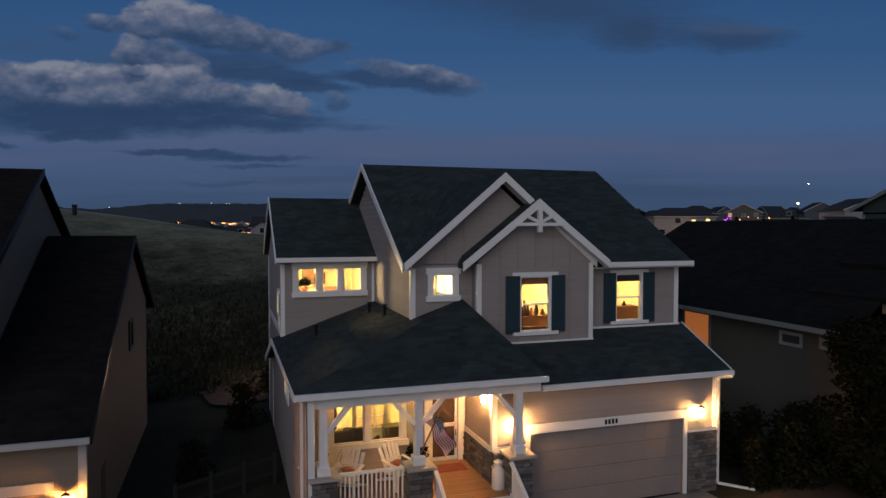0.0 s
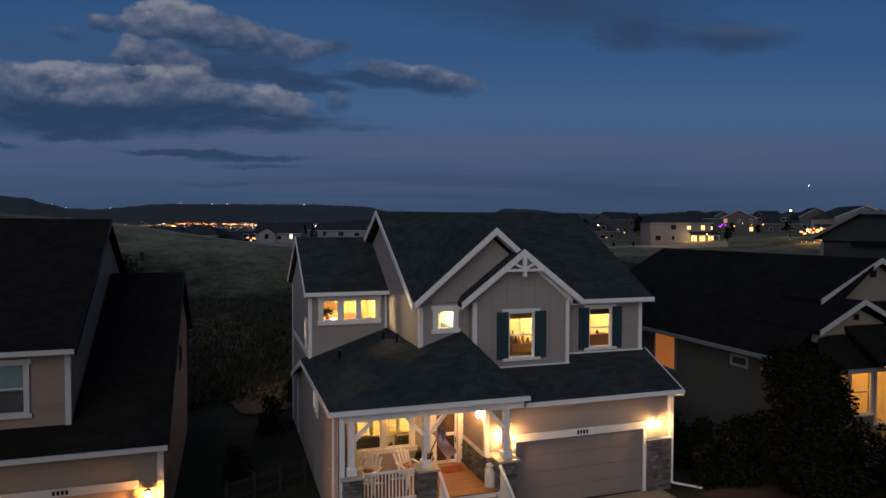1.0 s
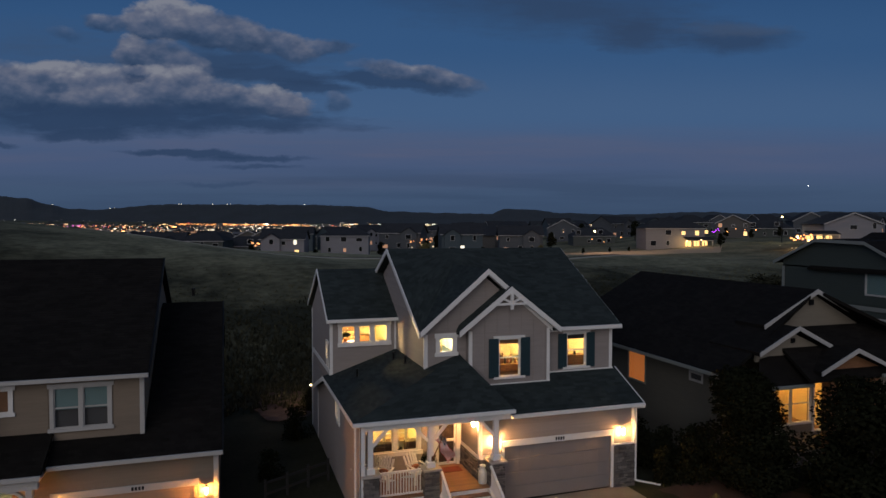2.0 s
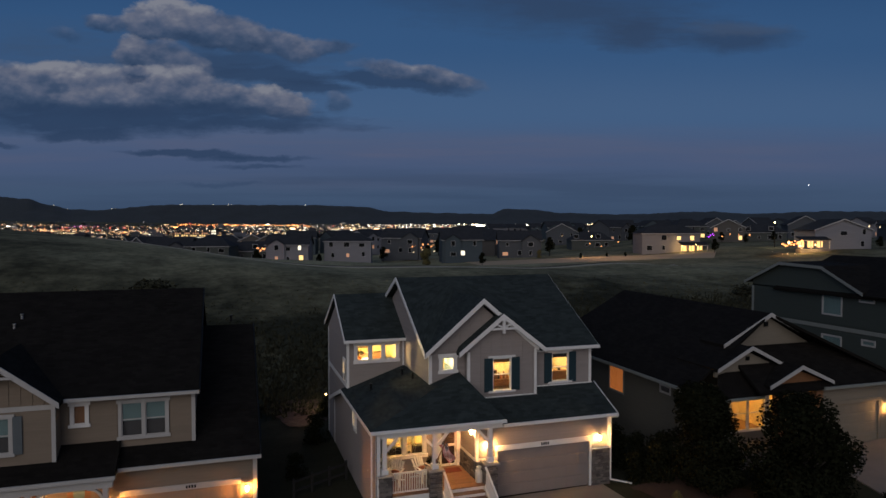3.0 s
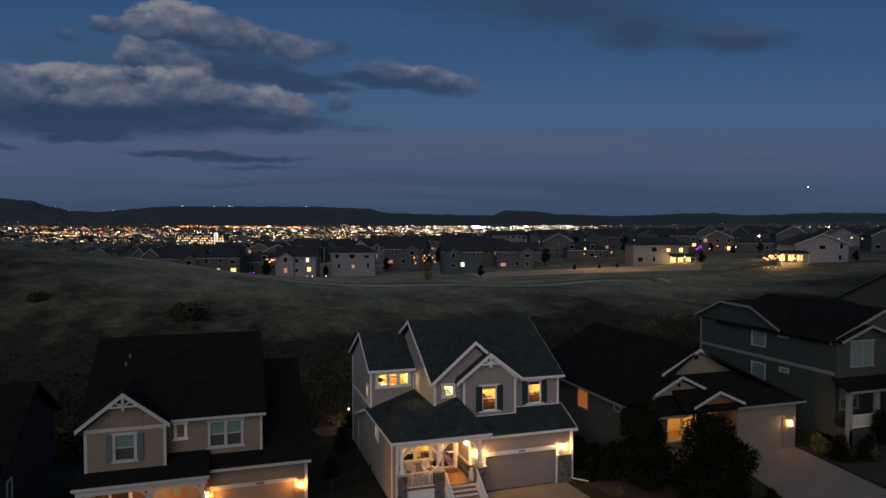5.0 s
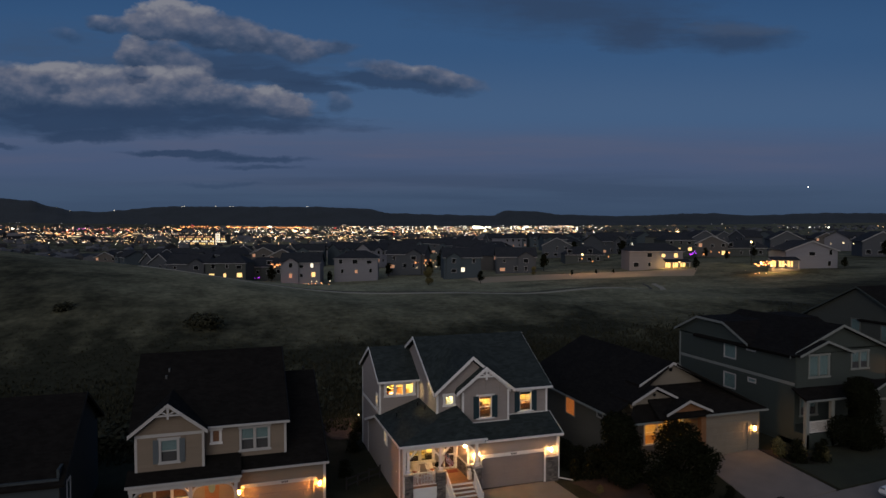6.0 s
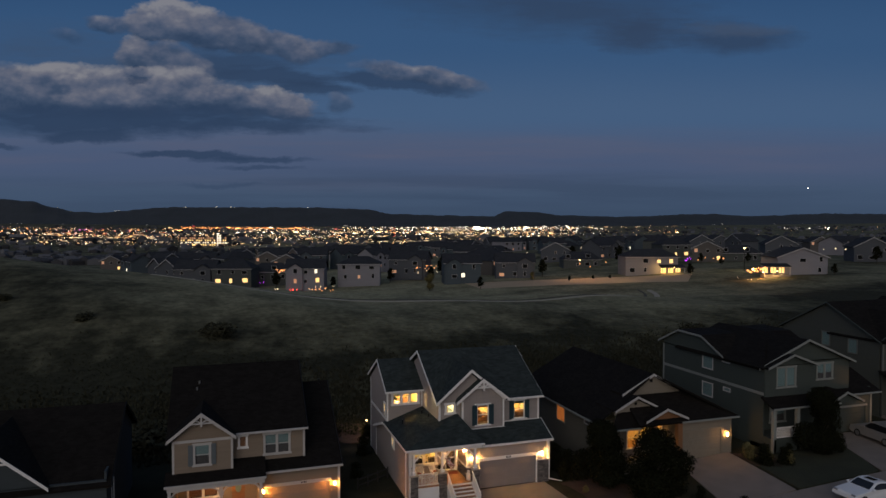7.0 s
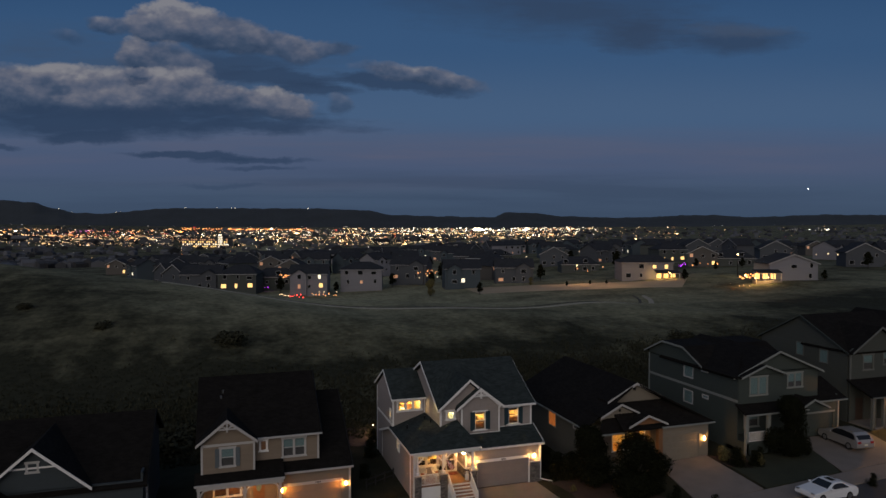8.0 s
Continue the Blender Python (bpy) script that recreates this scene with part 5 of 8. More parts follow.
def far_house_master(w, dep, ze, zr, mat, seed, label, lit={}, form="side", porch=None, garage=False):
    """A two-storey house at the origin, its seen face to -y. form: 'side' (ridge along x), 'hip' or 'gable' (gable end seen)."""
    rng = random.Random(seed)
    H = thing("house", label, "house", group="houses across the prairie")
    part("wall", box(-w / 2, w / 2, 0, dep, -2.5, ze), mat, H)
    o = 0.5
    gx, g = w * rng.choice((-0.24, 0.24, -0.2)), w * rng.uniform(0.17, 0.25)
    if form == "hip":
        bm = bmesh.new()
        e = [bm.verts.new(p) for p in ((-w / 2 - o, -o, ze), (w / 2 + o, -o, ze), (w / 2 + o, dep + o, ze), (-w / 2 - o, dep + o, ze))]
        r = [bm.verts.new(p) for p in ((-w / 2 + dep * 0.42, dep / 2, zr), (w / 2 - dep * 0.36, dep / 2, zr))]
        for f in ((e[0], e[1], r[1], r[0]), (e[1], e[2], r[1]), (e[2], e[3], r[0], r[1]), (e[3], e[0], r[0]), (e[3], e[2], e[1], e[0])):
            bm.faces.new(f)
        part("roof", bm, FAR_ROOF, H)
    elif form == "gable":
        part("gable_wall", extrude(bmesh.new(), [(-w / 2, 0, ze - 0.02), (w / 2, 0, ze - 0.02), (0, 0, zr - 0.25)], (0, 0.2, 0)), mat, H)
        for sg in (-1, 1):
            part("roof", extrude(bmesh.new(), [(sg * (w / 2 + o), -o, ze - 0.2), (0, -o, zr), (0, dep + o, zr), (sg * (w / 2 + o), dep + o, ze - 0.2)], (0, 0, -0.2)), FAR_ROOF, H)
            part("rake_board", extrude(bmesh.new(), [(sg * (w / 2 + o), -o - 0.02, ze - 0.18), (0, -o - 0.02, zr + 0.02), (0, -o - 0.02, zr - 0.3), (sg * (w / 2 + o), -o - 0.02, ze - 0.48)], (0, -0.05, 0)), FAR_TRIM, H)
    else:
        for y0, y1 in ((-o, dep / 2), (dep + o, dep / 2)):
            part("roof", extrude(bmesh.new(), [(-w / 2 - o, y0, ze - 0.1), (w / 2 + o, y0, ze - 0.1), (w / 2 + o, y1, zr), (-w / 2 - o, y1, zr)], (0, 0, -0.2)), FAR_ROOF, H)
        for x in (-w / 2, w / 2 - 0.15):
            part("gable_wall", extrude(bmesh.new(), [(x, 0, ze - 0.02), (x, dep, ze - 0.02), (x, dep / 2, zr - 0.2)], (0.15, 0, 0)), mat, H)
        zg = ze + g * 0.6
        part("gable_wall", extrude(bmesh.new(), [(gx - g + 0.3, -0.8, -1.5), (gx + g - 0.3, -0.8, -1.5), (gx + g - 0.3, -0.8, ze), (gx, -0.8, zg - 0.15), (gx - g + 0.3, -0.8, ze)], (0, 0.9, 0)), mat, H)
        for sg in (-1, 1):
            part("roof", extrude(bmesh.new(), [(gx + sg * g, -1.2, ze - 0.05), (gx, -1.2, zg), (gx, dep / 2, zg), (gx + sg * g, dep / 2, ze - 0.05)], (0, 0, -0.15)), FAR_ROOF, H)
    if form != "gable":
        part("gutter", box(-w / 2 - o, w / 2 + o, -o - 0.1, -o, ze - 0.25, ze - 0.08), FAR_TRIM, H)
    n = max(2, int(w / 3.6))
    for fl, z in ((0, 0.8), (1, 3.75)):
        for k in range(n):
            x = -w / 2 + w * (k + 0.5) / n + rng.uniform(-0.5, 0.5)
            if (fl, k) not in lit and rng.random() < 0.25:
                continue
            if porch and fl == 0 and porch[0] * w - 0.8 < x < porch[1] * w + 0.8:
                continue
            proud = form == "side" and abs(x - gx) < g - 0.2
            if proud:
                x = gx
            far_window(H, x, -0.82 if proud else -0.01, z + rng.uniform(-0.1, 0.2), rng.choice((0.8, 1.1, 1.6)), rng.choice((1.0, 1.3, 1.4)), lit.get((fl, k), CAR_GLASS))
    if porch:
        a, b = porch[0] * w, porch[1] * w
        part("porch_roof", extrude(bmesh.new(), [(a - 0.3, -3.1, 2.55), (b + 0.3, -3.1, 2.55), (b + 0.3, 0, 3.3), (a - 0.3, 0, 3.3)], (0, 0, -0.2)), FAR_ROOF, H)
        part("porch_beam", box(a - 0.2, b + 0.2, -3.0, -2.8, 2.2, 2.38), FAR_TRIM, H)
        for k in range(4):
            x = a + (b - a) * k / 3
            part("post", box(x - 0.11, x + 0.11, -3.0, -2.8, -1.0, 2.2), FAR_TRIM, H)
        part("porch_floor", box(a - 0.2, b + 0.2, -3.1, 0, -2.0, 0.1), CONCRETE, H)
        for k in range(3):
            x = a + (b - a) * (k + 0.5) / 3
            far_window(H, x, -0.02, 0.5, (b - a) / 5, 1.5, LIT_WARM)
    return H


FAR = [far_house_master(12.0, 10, 5.4, 8.3, FAR_PALE, 1, "pale two-storey house across the prairie with a lit porch window", {(0, 2): LIT_WARM, (1, 2): LIT_WHITE, (0, 0): LIT_DIM}),
       far_house_master(13.0, 11, 5.6, 8.6, FAR_GREEN, 2, "dark olive two-storey house with lit ground-floor windows", {(0, 0): LIT_WARM, (0, 1): LIT_WARM, (0, 2): LIT_WARM}, "hip"),
       far_house_master(12.0, 10, 5.6, 8.6, FAR_BLUE, 3, "slate-blue two-storey house across the prairie", {(0, 1): LIT_WHITE}),
       far_house_master(14.0, 11, 5.6, 8.0, FAR_PALE, 4, "pale hip-roofed house across the prairie", {(0, 1): LIT_DIM}, "hip"),
       far_house_master(12.5, 10, 5.6, 9.0, FAR_GREY, 5, "grey gable-ended house across the prairie", {}, "gable"),
       far_house_master(17.5, 10, 5.9, 8.4, FAR_CREAM, 6, "pale house with a warmly lit back porch", {(1, 2): LIT_WARM, (1, 3): LIT_WARM}, "hip", (0.15, 0.57)),
       far_house_master(14.0, 12, 5.2, 7.9, FAR_PALE, 7, "wide pale gabled house with a brightly lit porch", {(1, 1): CAR_GLASS}, "gable", (-0.84, -0.34)),
       far_house_master(11.0, 9, 5.4, 8.2, FAR_TAN, 8, "tan two-storey house across the prairie", {(1, 0): LIT_DIM, (0, 2): LIT_WARM}, "gable"),
       far_house_master(13.5, 10, 5.6, 8.7, FAR_GREY, 9, "grey two-storey house across the prairie, a window lit", {(0, 0): LIT_DIM}),
       far_house_master(15.0, 10, 3.2, 6.2, FAR_GREEN, 10, "low dark house across the prairie", {}, "hip")]
USED = set()


def place_far(k, s_, d, turn):
    p = afar(s_, d)
    rise = 1.9 * (1 - smooth(-0.02, 0.10, s_)) * (1 - smooth(300, 330, d))     # those to the west stand on high basements
    m = pose(p.x, p.y, ground(p.x, p.y) + rise, 0, 0, turn)
    if k in USED:
        return copy_thing(FAR[k], m)
    USED.add(k)
    FAR[k].matrix_basis = m
    return FAR[k]


for k, s_, d, turn in ((5, 0.307, 227, -18), (6, 0.528, 197, -22), (2, 0.027, 222, -12), (1, -0.316, 226, -16), (8, -0.372, 231, -16), (4, -0.412, 240, -50), (0, -0.207, 215, -14), (3, -0.127, 225, -14), (8, -0.056, 242, -30), (9, -0.262, 238, -16), (7, 0.085, 254, 28), (8, 0.105, 236, -20), (9, 0.205, 268, -18),
                       (4, -0.43, 250, -60), (7, -0.235, 262, -20), (0, -0.09, 285, 30), (3, 0.055, 290, -40), (4, 0.165, 300, -25), (8, 0.245, 300, 20), (7, 0.39, 262, -40), (1, 0.345, 296, -10), (9, 0.44, 262, -24), (4, 0.635, 246, -30), (8, 0.69, 256, -20), (0, 0.60, 300, 20), (4, 0.50, 290, -30)):
    place_far(k, s_, d, turn)
rnd = random.Random(501)
for row in range(7):
    d = 306 + row * 42
    s_ = -0.50 + rnd.uniform(0, 0.04)
    while s_ < 0.72:
        dd = d + rnd.uniform(-12, 12)
        if not (row == 0 and 0.1 < s_ < 0.64):
            place_far(rnd.choice((1, 2, 2, 2, 3, 4, 4, 7, 8, 8, 9, 9)), s_, dd, rnd.choice((-18, -18, -60, 30, -100)) + rnd.uniform(-12, 12))
        s_ += rnd.uniform(15, 30) / d

# roofs of the far town, too small to tell apart
ROOFS = material("far_town_roofs_and_walls", (0.066, 0.070, 0.078), 0.9, vary=0.2, scale=0.01, grain=0.2, per_island=0.8, bump=0.0)
verts, faces = [], []
for _ in range(2600):
    d = 560 + 2300 * rnd.random() ** 1.6
    s_ = rnd.uniform(-0.72, 0.76)
    p = afar(s_, d)
    w, dep, hgt, a = rnd.uniform(7, 15), rnd.uniform(6, 11), rnd.uniform(3.0, 5.5), rnd.uniform(0, 3.14)
    if rnd.random() < 0.05 and s_ < 0.2 and d > 1100:
        w, dep, hgt = w * 2.5, dep * 2, hgt * 2
    z = ground(p.x, p.y)
    ca, sa = math.cos(a), math.sin(a)
    i = len(verts)
    for zz, k in ((z - 3, 1), (z + hgt, 1)):
        verts += [(p.x + u * w / 2 * ca - v * dep / 2 * sa, p.y + u * w / 2 * sa + v * dep / 2 * ca, zz) for u, v in ((-1, -1), (1, -1), (1, 1), (-1, 1))]
    verts += [(p.x - w / 2 * ca, p.y - w / 2 * sa, z + hgt * 1.5), (p.x + w / 2 * ca, p.y + w / 2 * sa, z + hgt * 1.5)]
    faces += [(i, i + 1, i + 5, i + 4), (i + 1, i + 2, i + 6, i + 5), (i + 2, i + 3, i + 7, i + 6), (i + 3, i, i + 4, i + 7), (i + 4, i + 5, i + 9, i + 8), (i + 6, i + 7, i + 8, i + 9), (i + 5, i + 6, i + 9), (i + 7, i + 4, i + 8)]
me = bpy.data.meshes.new("town_houses")
me.from_pydata(verts, [], faces)
me.materials.append(ROOFS)
tagged(new("town_houses", me), "distant dark roofs of the town in the valley", "houses", kind="stuff")


# a long lit block of shops in the town
p = afar(-0.364, 1330)
z = ground(p.x, p.y)
BLOCK = thing("commercial_building", "long four-storey commercial building with rows of lit windows", "building", (p.x, p.y, z))
TURN = Matrix.Rotation(radians(-18), 4, "Z")


def block_part(name, boxes, mat, label="", kind=""):
    bm = bmesh.new()
    for b in boxes:
        bx(bm, *b)
    bmesh.ops.transform(bm, matrix=Matrix.Translation((p.x, p.y, z)) @ TURN, verts=list(bm.verts))
    return part(name, bm, mat, BLOCK, label, kind)


block_part("wall", [(-47, 47, 0, 30, -6, 19), (26, 38, -2, 28, -6, 24)], FAR_TAN)
block_part("roof", [(-48, 48, -1, 31, 19, 20), (25, 39, -3, 29, 24, 25)], FAR_ROOF)
for j in range(4):
    block_part("window_row", [(-45 + 4.4 * i, -42.6 + 4.4 * i, -0.4, 0, 1.5 + 4.6 * j, 4.2 + 4.6 * j) for i in range(21) if (i * 7 + j * 5) % 4 and not 15 < i < 19], (LIT_WARM, LIT_WHITE, LIT_WARM, LIT_DIM)[j], kind="stuff")
block_part("window_row", [(28 + 3 * i, 30 + 3 * i, -2.4, -2, 1 + 4.6 * j, 4.4 + 4.6 * j) for i in range(3) for j in range(5)], LIT_WHITE, kind="stuff")

# dark mesas that close the valley
HILL = material("dark_wooded_hillside", (0.035, 0.042, 0.045), 0.95, vary=0.3, scale=0.01, grain=0.08, bump=0.0)
RIDGE = ((-0.95, 196), (-0.67, 192), (-0.625, 178), (-0.59, 142), (-0.56, 118), (-0.52, 112), (-0.49, 120), (-0.465, 131), (-0.43, 142), (-0.40, 144), (-0.20, 142), (-0.12, 132), (-0.08, 104), (0.0, 96), (0.07, 90), (0.095, 120), (0.13, 116), (0.18, 96), (0.26, 88), (0.40, 104), (0.46, 92), (0.58, 106), (0.72, 102), (0.95, 110))


def ridge_height(s_):
    for (a, za), (b, zb) in zip(RIDGE, RIDGE[1:]):
        if s_ <= b:
            k = smooth(a, b, s_)
            return za + (zb - za) * k
    return RIDGE[-1][1]


# lights of the town
def lights(name, colour, strength, rows, seed, label, spread=1.5, flat=0.10):
    """Small lamps and lit fronts: rows of (s from, s to, d from, d to, count, size)."""
    rng = random.Random(seed)
    mat = glowing(name, colour, strength * 1.3, spread * 2.0)
    mat.cycles.emission_sampling = "NONE"
    verts, faces = [], []
    for s0, s1, d0, d1, n, size in rows:
        streets = [(rng.uniform(d0, d1), rng.uniform(-0.12, 0.12)) for _ in range(9)]
        for _ in range(int(1.05 * n)):
            d, s_ = rng.uniform(d0, d1), rng.uniform(s0, s1)
            if rng.random() < 0.78:
                d, slope = rng.choice(streets)
                d *= 1 + slope * (s_ - (s0 + s1) / 2) / max(0.1, s1 - s0)
            p = afar(s_, d)
            z = ground(p.x, p.y) + rng.uniform(5, 8)
            k = size * d / 2500 * rng.choice((0.16, 0.2, 0.23, 0.26, 0.3, 0.38, 0.75))
            w = k * (rng.uniform(2, 8) if rng.random() < flat else 1)
            i = len(verts)
            for q in (SIDE * -w, HEAD * -k, SIDE * w, HEAD * k, Vector((0, 0, k)), Vector((0, 0, -k))):
                verts.append(tuple(Vector((p.x, p.y, z)) + q))
            faces += [(i, i + 1, i + 4), (i + 1, i + 2, i + 4), (i + 2, i + 3, i + 4), (i + 3, i, i + 4), (i + 1, i, i + 5), (i + 2, i + 1, i + 5), (i + 3, i + 2, i + 5), (i, i + 3, i + 5)]
    me = bpy.data.meshes.new(name)
    me.from_pydata(verts, [], faces)
    me.materials.append(mat)
    return tagged(new(name, me), label, "lights", kind="stuff")


lights("town_lamps_warm", (1.0, 0.58, 0.26), 10.0, ((-0.74, -0.10, 1220, 1800, 800, 1.9), (-0.74, -0.12, 1500, 2600, 950, 2.4), (-0.16, 0.20, 1350, 3000, 1500, 2.0), (0.10, 0.36, 1500, 3000, 260, 1.8), (-0.72, 0.7, 620, 1300, 170, 1.5), (0.3, 0.74, 1000, 3000, 130, 1.6)), 1, "warm lamps of the distant town")
lights("town_lamps_white", (1.0, 0.90, 0.72), 9.0, ((-0.74, -0.1, 1150, 2200, 700, 1.9), (-0.30, 0.24, 1300, 3000, 900, 1.9), (0.50, 0.58, 2300, 2500, 40, 2.4), (-0.72, 0.74, 600, 1400, 260, 1.2), (0.03, 0.18, 2450, 2800, 40, 5.0), (-0.10, 0.20, 1700, 3100, 500, 2.6)), 2, "white lamps of the distant town")
lights("town_lamps_orange", (1.0, 0.36, 0.10), 6.5, ((-0.40, -0.20, 2600, 2800, 420, 2.8), (-0.74, -0.40, 1400, 2300, 420, 2.2), (-0.2, 0.2, 1600, 3000, 260, 1.8), (-0.5, 0.7, 620, 1500, 120, 1.6)), 3, "orange sodium lamps of the distant town")
lights("town_lamps_red", (1.0, 0.08, 0.08), 5.0, ((-0.62, -0.40, 1700, 2200, 70, 2.4), (-0.4, 0.2, 1500, 3000, 110, 2.0), (0.508, 0.535, 1750, 1800, 3, 1.1)), 4, "red signs in the distant town")
lights("town_lamps_magenta", (1.0, 0.20, 0.70), 5.0, ((-0.55, -0.515, 2200, 2400, 12, 4.0), (-0.60, -0.46, 2100, 2300, 24, 1.8)), 5, "magenta sign lights in the distant town")
lights("lit_shop_fronts", (1.0, 0.74, 0.44), 1.0, ((-0.40, -0.33, 1300, 1500, 60, 3.6), (-0.74, -0.36, 1250, 1800, 320, 3.4), (-0.32, 0.16, 1500, 2700, 300, 3.0), (-0.2, 0.0, 1350, 1500, 60, 3.0)), 6, "rows of dimly lit shop fronts in the distant town", 1.6, 0.6)
lights("hill_house_lights", (1.0, 0.92, 0.75), 3.0, ((-0.68, -0.1, 3300, 3400, 26, 2.0), (0.1, 0.7, 3200, 3400, 26, 1.8)), 7, "scattered lights at the foot of the hills")

# a few lights along the rim of the mesas
rng = random.Random(88)
for s_ in (-0.585, -0.565, -0.498, -0.492, -0.395, -0.392, -0.345, -0.323, -0.318, -0.207):
    p = afar(s_, 3890)
    bm = bmesh.new()
    bmesh.ops.create_icosphere(bm, subdivisions=1, radius=rng.uniform(1.5, 2.6), matrix=Matrix.Translation((p.x, p.y, ridge_height(s_) + 1)))
    solo("rim_lamp", bm, LIT_WHITE, "small pale lamp on the rim of the mesa", "lamp")

bm = bmesh.new()
cols = []
for k in range(700):
    s_ = -0.95 + 1.9 * k / 699
    top = ridge_height(s_) + 4.0 * noise.noise(Vector((s_ * 60, 0, 0))) + 3.4 * noise.noise(Vector((s_ * 230, 5, 0)))
    col = []
    for d, f in ((3350, -0.15), (3560, 0.22), (3720, 0.62), (3830, 0.93), (3900, 1.0), (4300, 0.7)):
        p = afar(s_, d)
        col.append(bm.verts.new((p.x, p.y, 24 + (top - 24) * f + (6 * noise.noise(Vector((s_ * 25, d * 0.01, 2))) if f < 0.9 else 0))))
    cols.append(col)
for a, b in zip(cols, cols[1:]):
    for k in range(5):
        bm.faces.new((a[k], b[k], b[k + 1], a[k + 1]))
solo("hills", bm, HILL, "dark wooded mesas beyond the town", "hills", "structure", smooth=True)

# evening star
p = afar(0.5475, 3600)
bm = bmesh.new()
bmesh.ops.create_icosphere(bm, subdivisions=2, radius=2.4, matrix=Matrix.Translation((p.x, p.y, 238)))
solo("evening_star", bm, glowing("evening_star_glow", (1.0, 0.95, 0.85), 6.0), "bright evening star low in the sky", "star", "structure")

# lamps on the far street and in its porches
for s_, d, hgt, w, col, bulb in ((0.443, 215, 7.2, 700, (1.0, 0.80, 0.48), 0.28), (0.322, 224.5, 2.0, 380, (1.0, 0.58, 0.20), 0.15), (0.340, 224, 2.0, 380, (1.0, 0.58, 0.20), 0.15), (0.490, 193.5, 2.0, 380, (1.0, 0.58, 0.20), 0.16), (0.470, 194, 2.0, 380, (1.0, 0.58, 0.20), 0.16), (0.455, 193, 3.2, 600, (1.0, 0.46, 0.14), 0.26), (0.20, 222, 6.5, 1300, (1.0, 0.55, 0.26), 0.2), (0.26, 214, 6.5, 600, (1.0, 0.62, 0.30), 0.0)):
    p = afar(s_, d)
    z = ground(p.x, p.y) + hgt
    lamp_light("porch_light" if hgt < 4 else "street_light", (p.x, p.y, z - 0.4), w, col, 0.3)
    if bulb:
        bm = bmesh.new()
        bmesh.ops.create_icosphere(bm, subdivisions=2, radius=bulb, matrix=Matrix.Translation((p.x, p.y, z)))
        solo("globe_lamp", bm, BULB_SOFT, "glowing warm globe lamp at a far house", "lamp")
p = afar(0.443, 215)
z = ground(p.x, p.y)
L = thing("street_lamp", "lit street lamp on a tall dark pole", "street lamp", (p.x, p.y, z))
part("pole", bar(bmesh.new(), (p.x, p.y, z - 0.5), (p.x, p.y, z + 6.2), 0.16, 0.16, (0, 1, 0)), BLACK_METAL, L)
part("arm", bar(bmesh.new(), (p.x - 0.6, p.y, z + 6.3), (p.x + 0.1, p.y, z + 6.2), 0.08, 0.08), BLACK_METAL, L)


def string_lights(s0, s1, d, hgt, n, colour, strength, radius, seed, label):
    """A loose string of small coloured bulbs on a far house or hedge."""
    rng = random.Random(seed)
    m = glowing("string_light_glow", colour, strength)
    m.cycles.emission_sampling = "NONE"
    p = afar((s0 + s1) / 2, d)
    t = thing("string_lights", label, "string lights", (p.x, p.y, ground(p.x, p.y)))
    for k in range(n):
        p = afar(s0 + (s1 - s0) * (k + rng.uniform(-0.3, 0.3)) / max(1, n - 1), d + rng.uniform(-1, 1))
        bm = bmesh.new()
        bmesh.ops.create_icosphere(bm, subdivisions=1, radius=radius * rng.uniform(0.6, 1.3), matrix=Matrix.Translation((p.x, p.y, ground(p.x, p.y) + hgt + rng.uniform(-0.6, 0.6))))
        part("bulb", bm, m, t)


ORANGE_L, RED_L, PURPLE_L, WARM_L = (1.0, 0.38, 0.12), (1.0, 0.07, 0.05), (0.55, 0.05, 1.0), (1.0, 0.74, 0.42)
for k, (s0, s1, d, hgt, n, col, st, r) in enumerate(((0.355, 0.364, 226, 4.2, 6, PURPLE_L, 2.6, 0.2), (0.376, 0.412, 226, 3.6, 4, ORANGE_L, 2.2, 0.22), (0.446, 0.474, 193, 3.0, 14, ORANGE_L, 2.2, 0.26), (0.435, 0.462, 190, 1.0, 4, WARM_L, 1.5, 0.10), (-0.040, -0.012, 240, 4.6, 9, ORANGE_L, 2.2, 0.22), (-0.038, -0.010, 240, 3.0, 6, WARM_L, 1.6, 0.18),
                                                     (-0.250, -0.238, 232, 5.8, 6, ORANGE_L, 2.2, 0.25), (-0.235, -0.215, 211, 0.6, 7, RED_L, 3.0, 0.22), (-0.25, -0.238, 211, 0.9, 5, WARM_L, 1.6, 0.2), (-0.20, -0.165, 211, 0.8, 8, ORANGE_L, 2.2, 0.17), (-0.20, -0.165, 212, 1.1, 5, WARM_L, 1.6, 0.17), (-0.275, -0.27, 236, 1.6, 2, PURPLE_L, 2.0, 0.2),
                                                     (0.56, 0.59, 250, 5.0, 3, WARM_L, 1.6, 0.28), (0.20, 0.24, 255, 2.2, 3, ORANGE_L, 2.2, 0.25), (-0.47, -0.32, 420, 3, 12, WARM_L, 1.6, 0.3), (-0.40, -0.36, 380, 3, 5, RED_L, 2, 0.4), (0.0, 0.2, 330, 3.5, 6, WARM_L, 1.6, 0.25), (0.03, 0.05, 236, 1.6, 3, WARM_L, 1.6, 0.22))):
    string_lights(s0, s1, d, hgt, n, col, st, r, 300 + k, {PURPLE_L: "purple string lights on a far house", ORANGE_L: "orange string lights on a far house", RED_L: "red string lights low by a far house", WARM_L: "warm white string lights among the far houses"}[col])
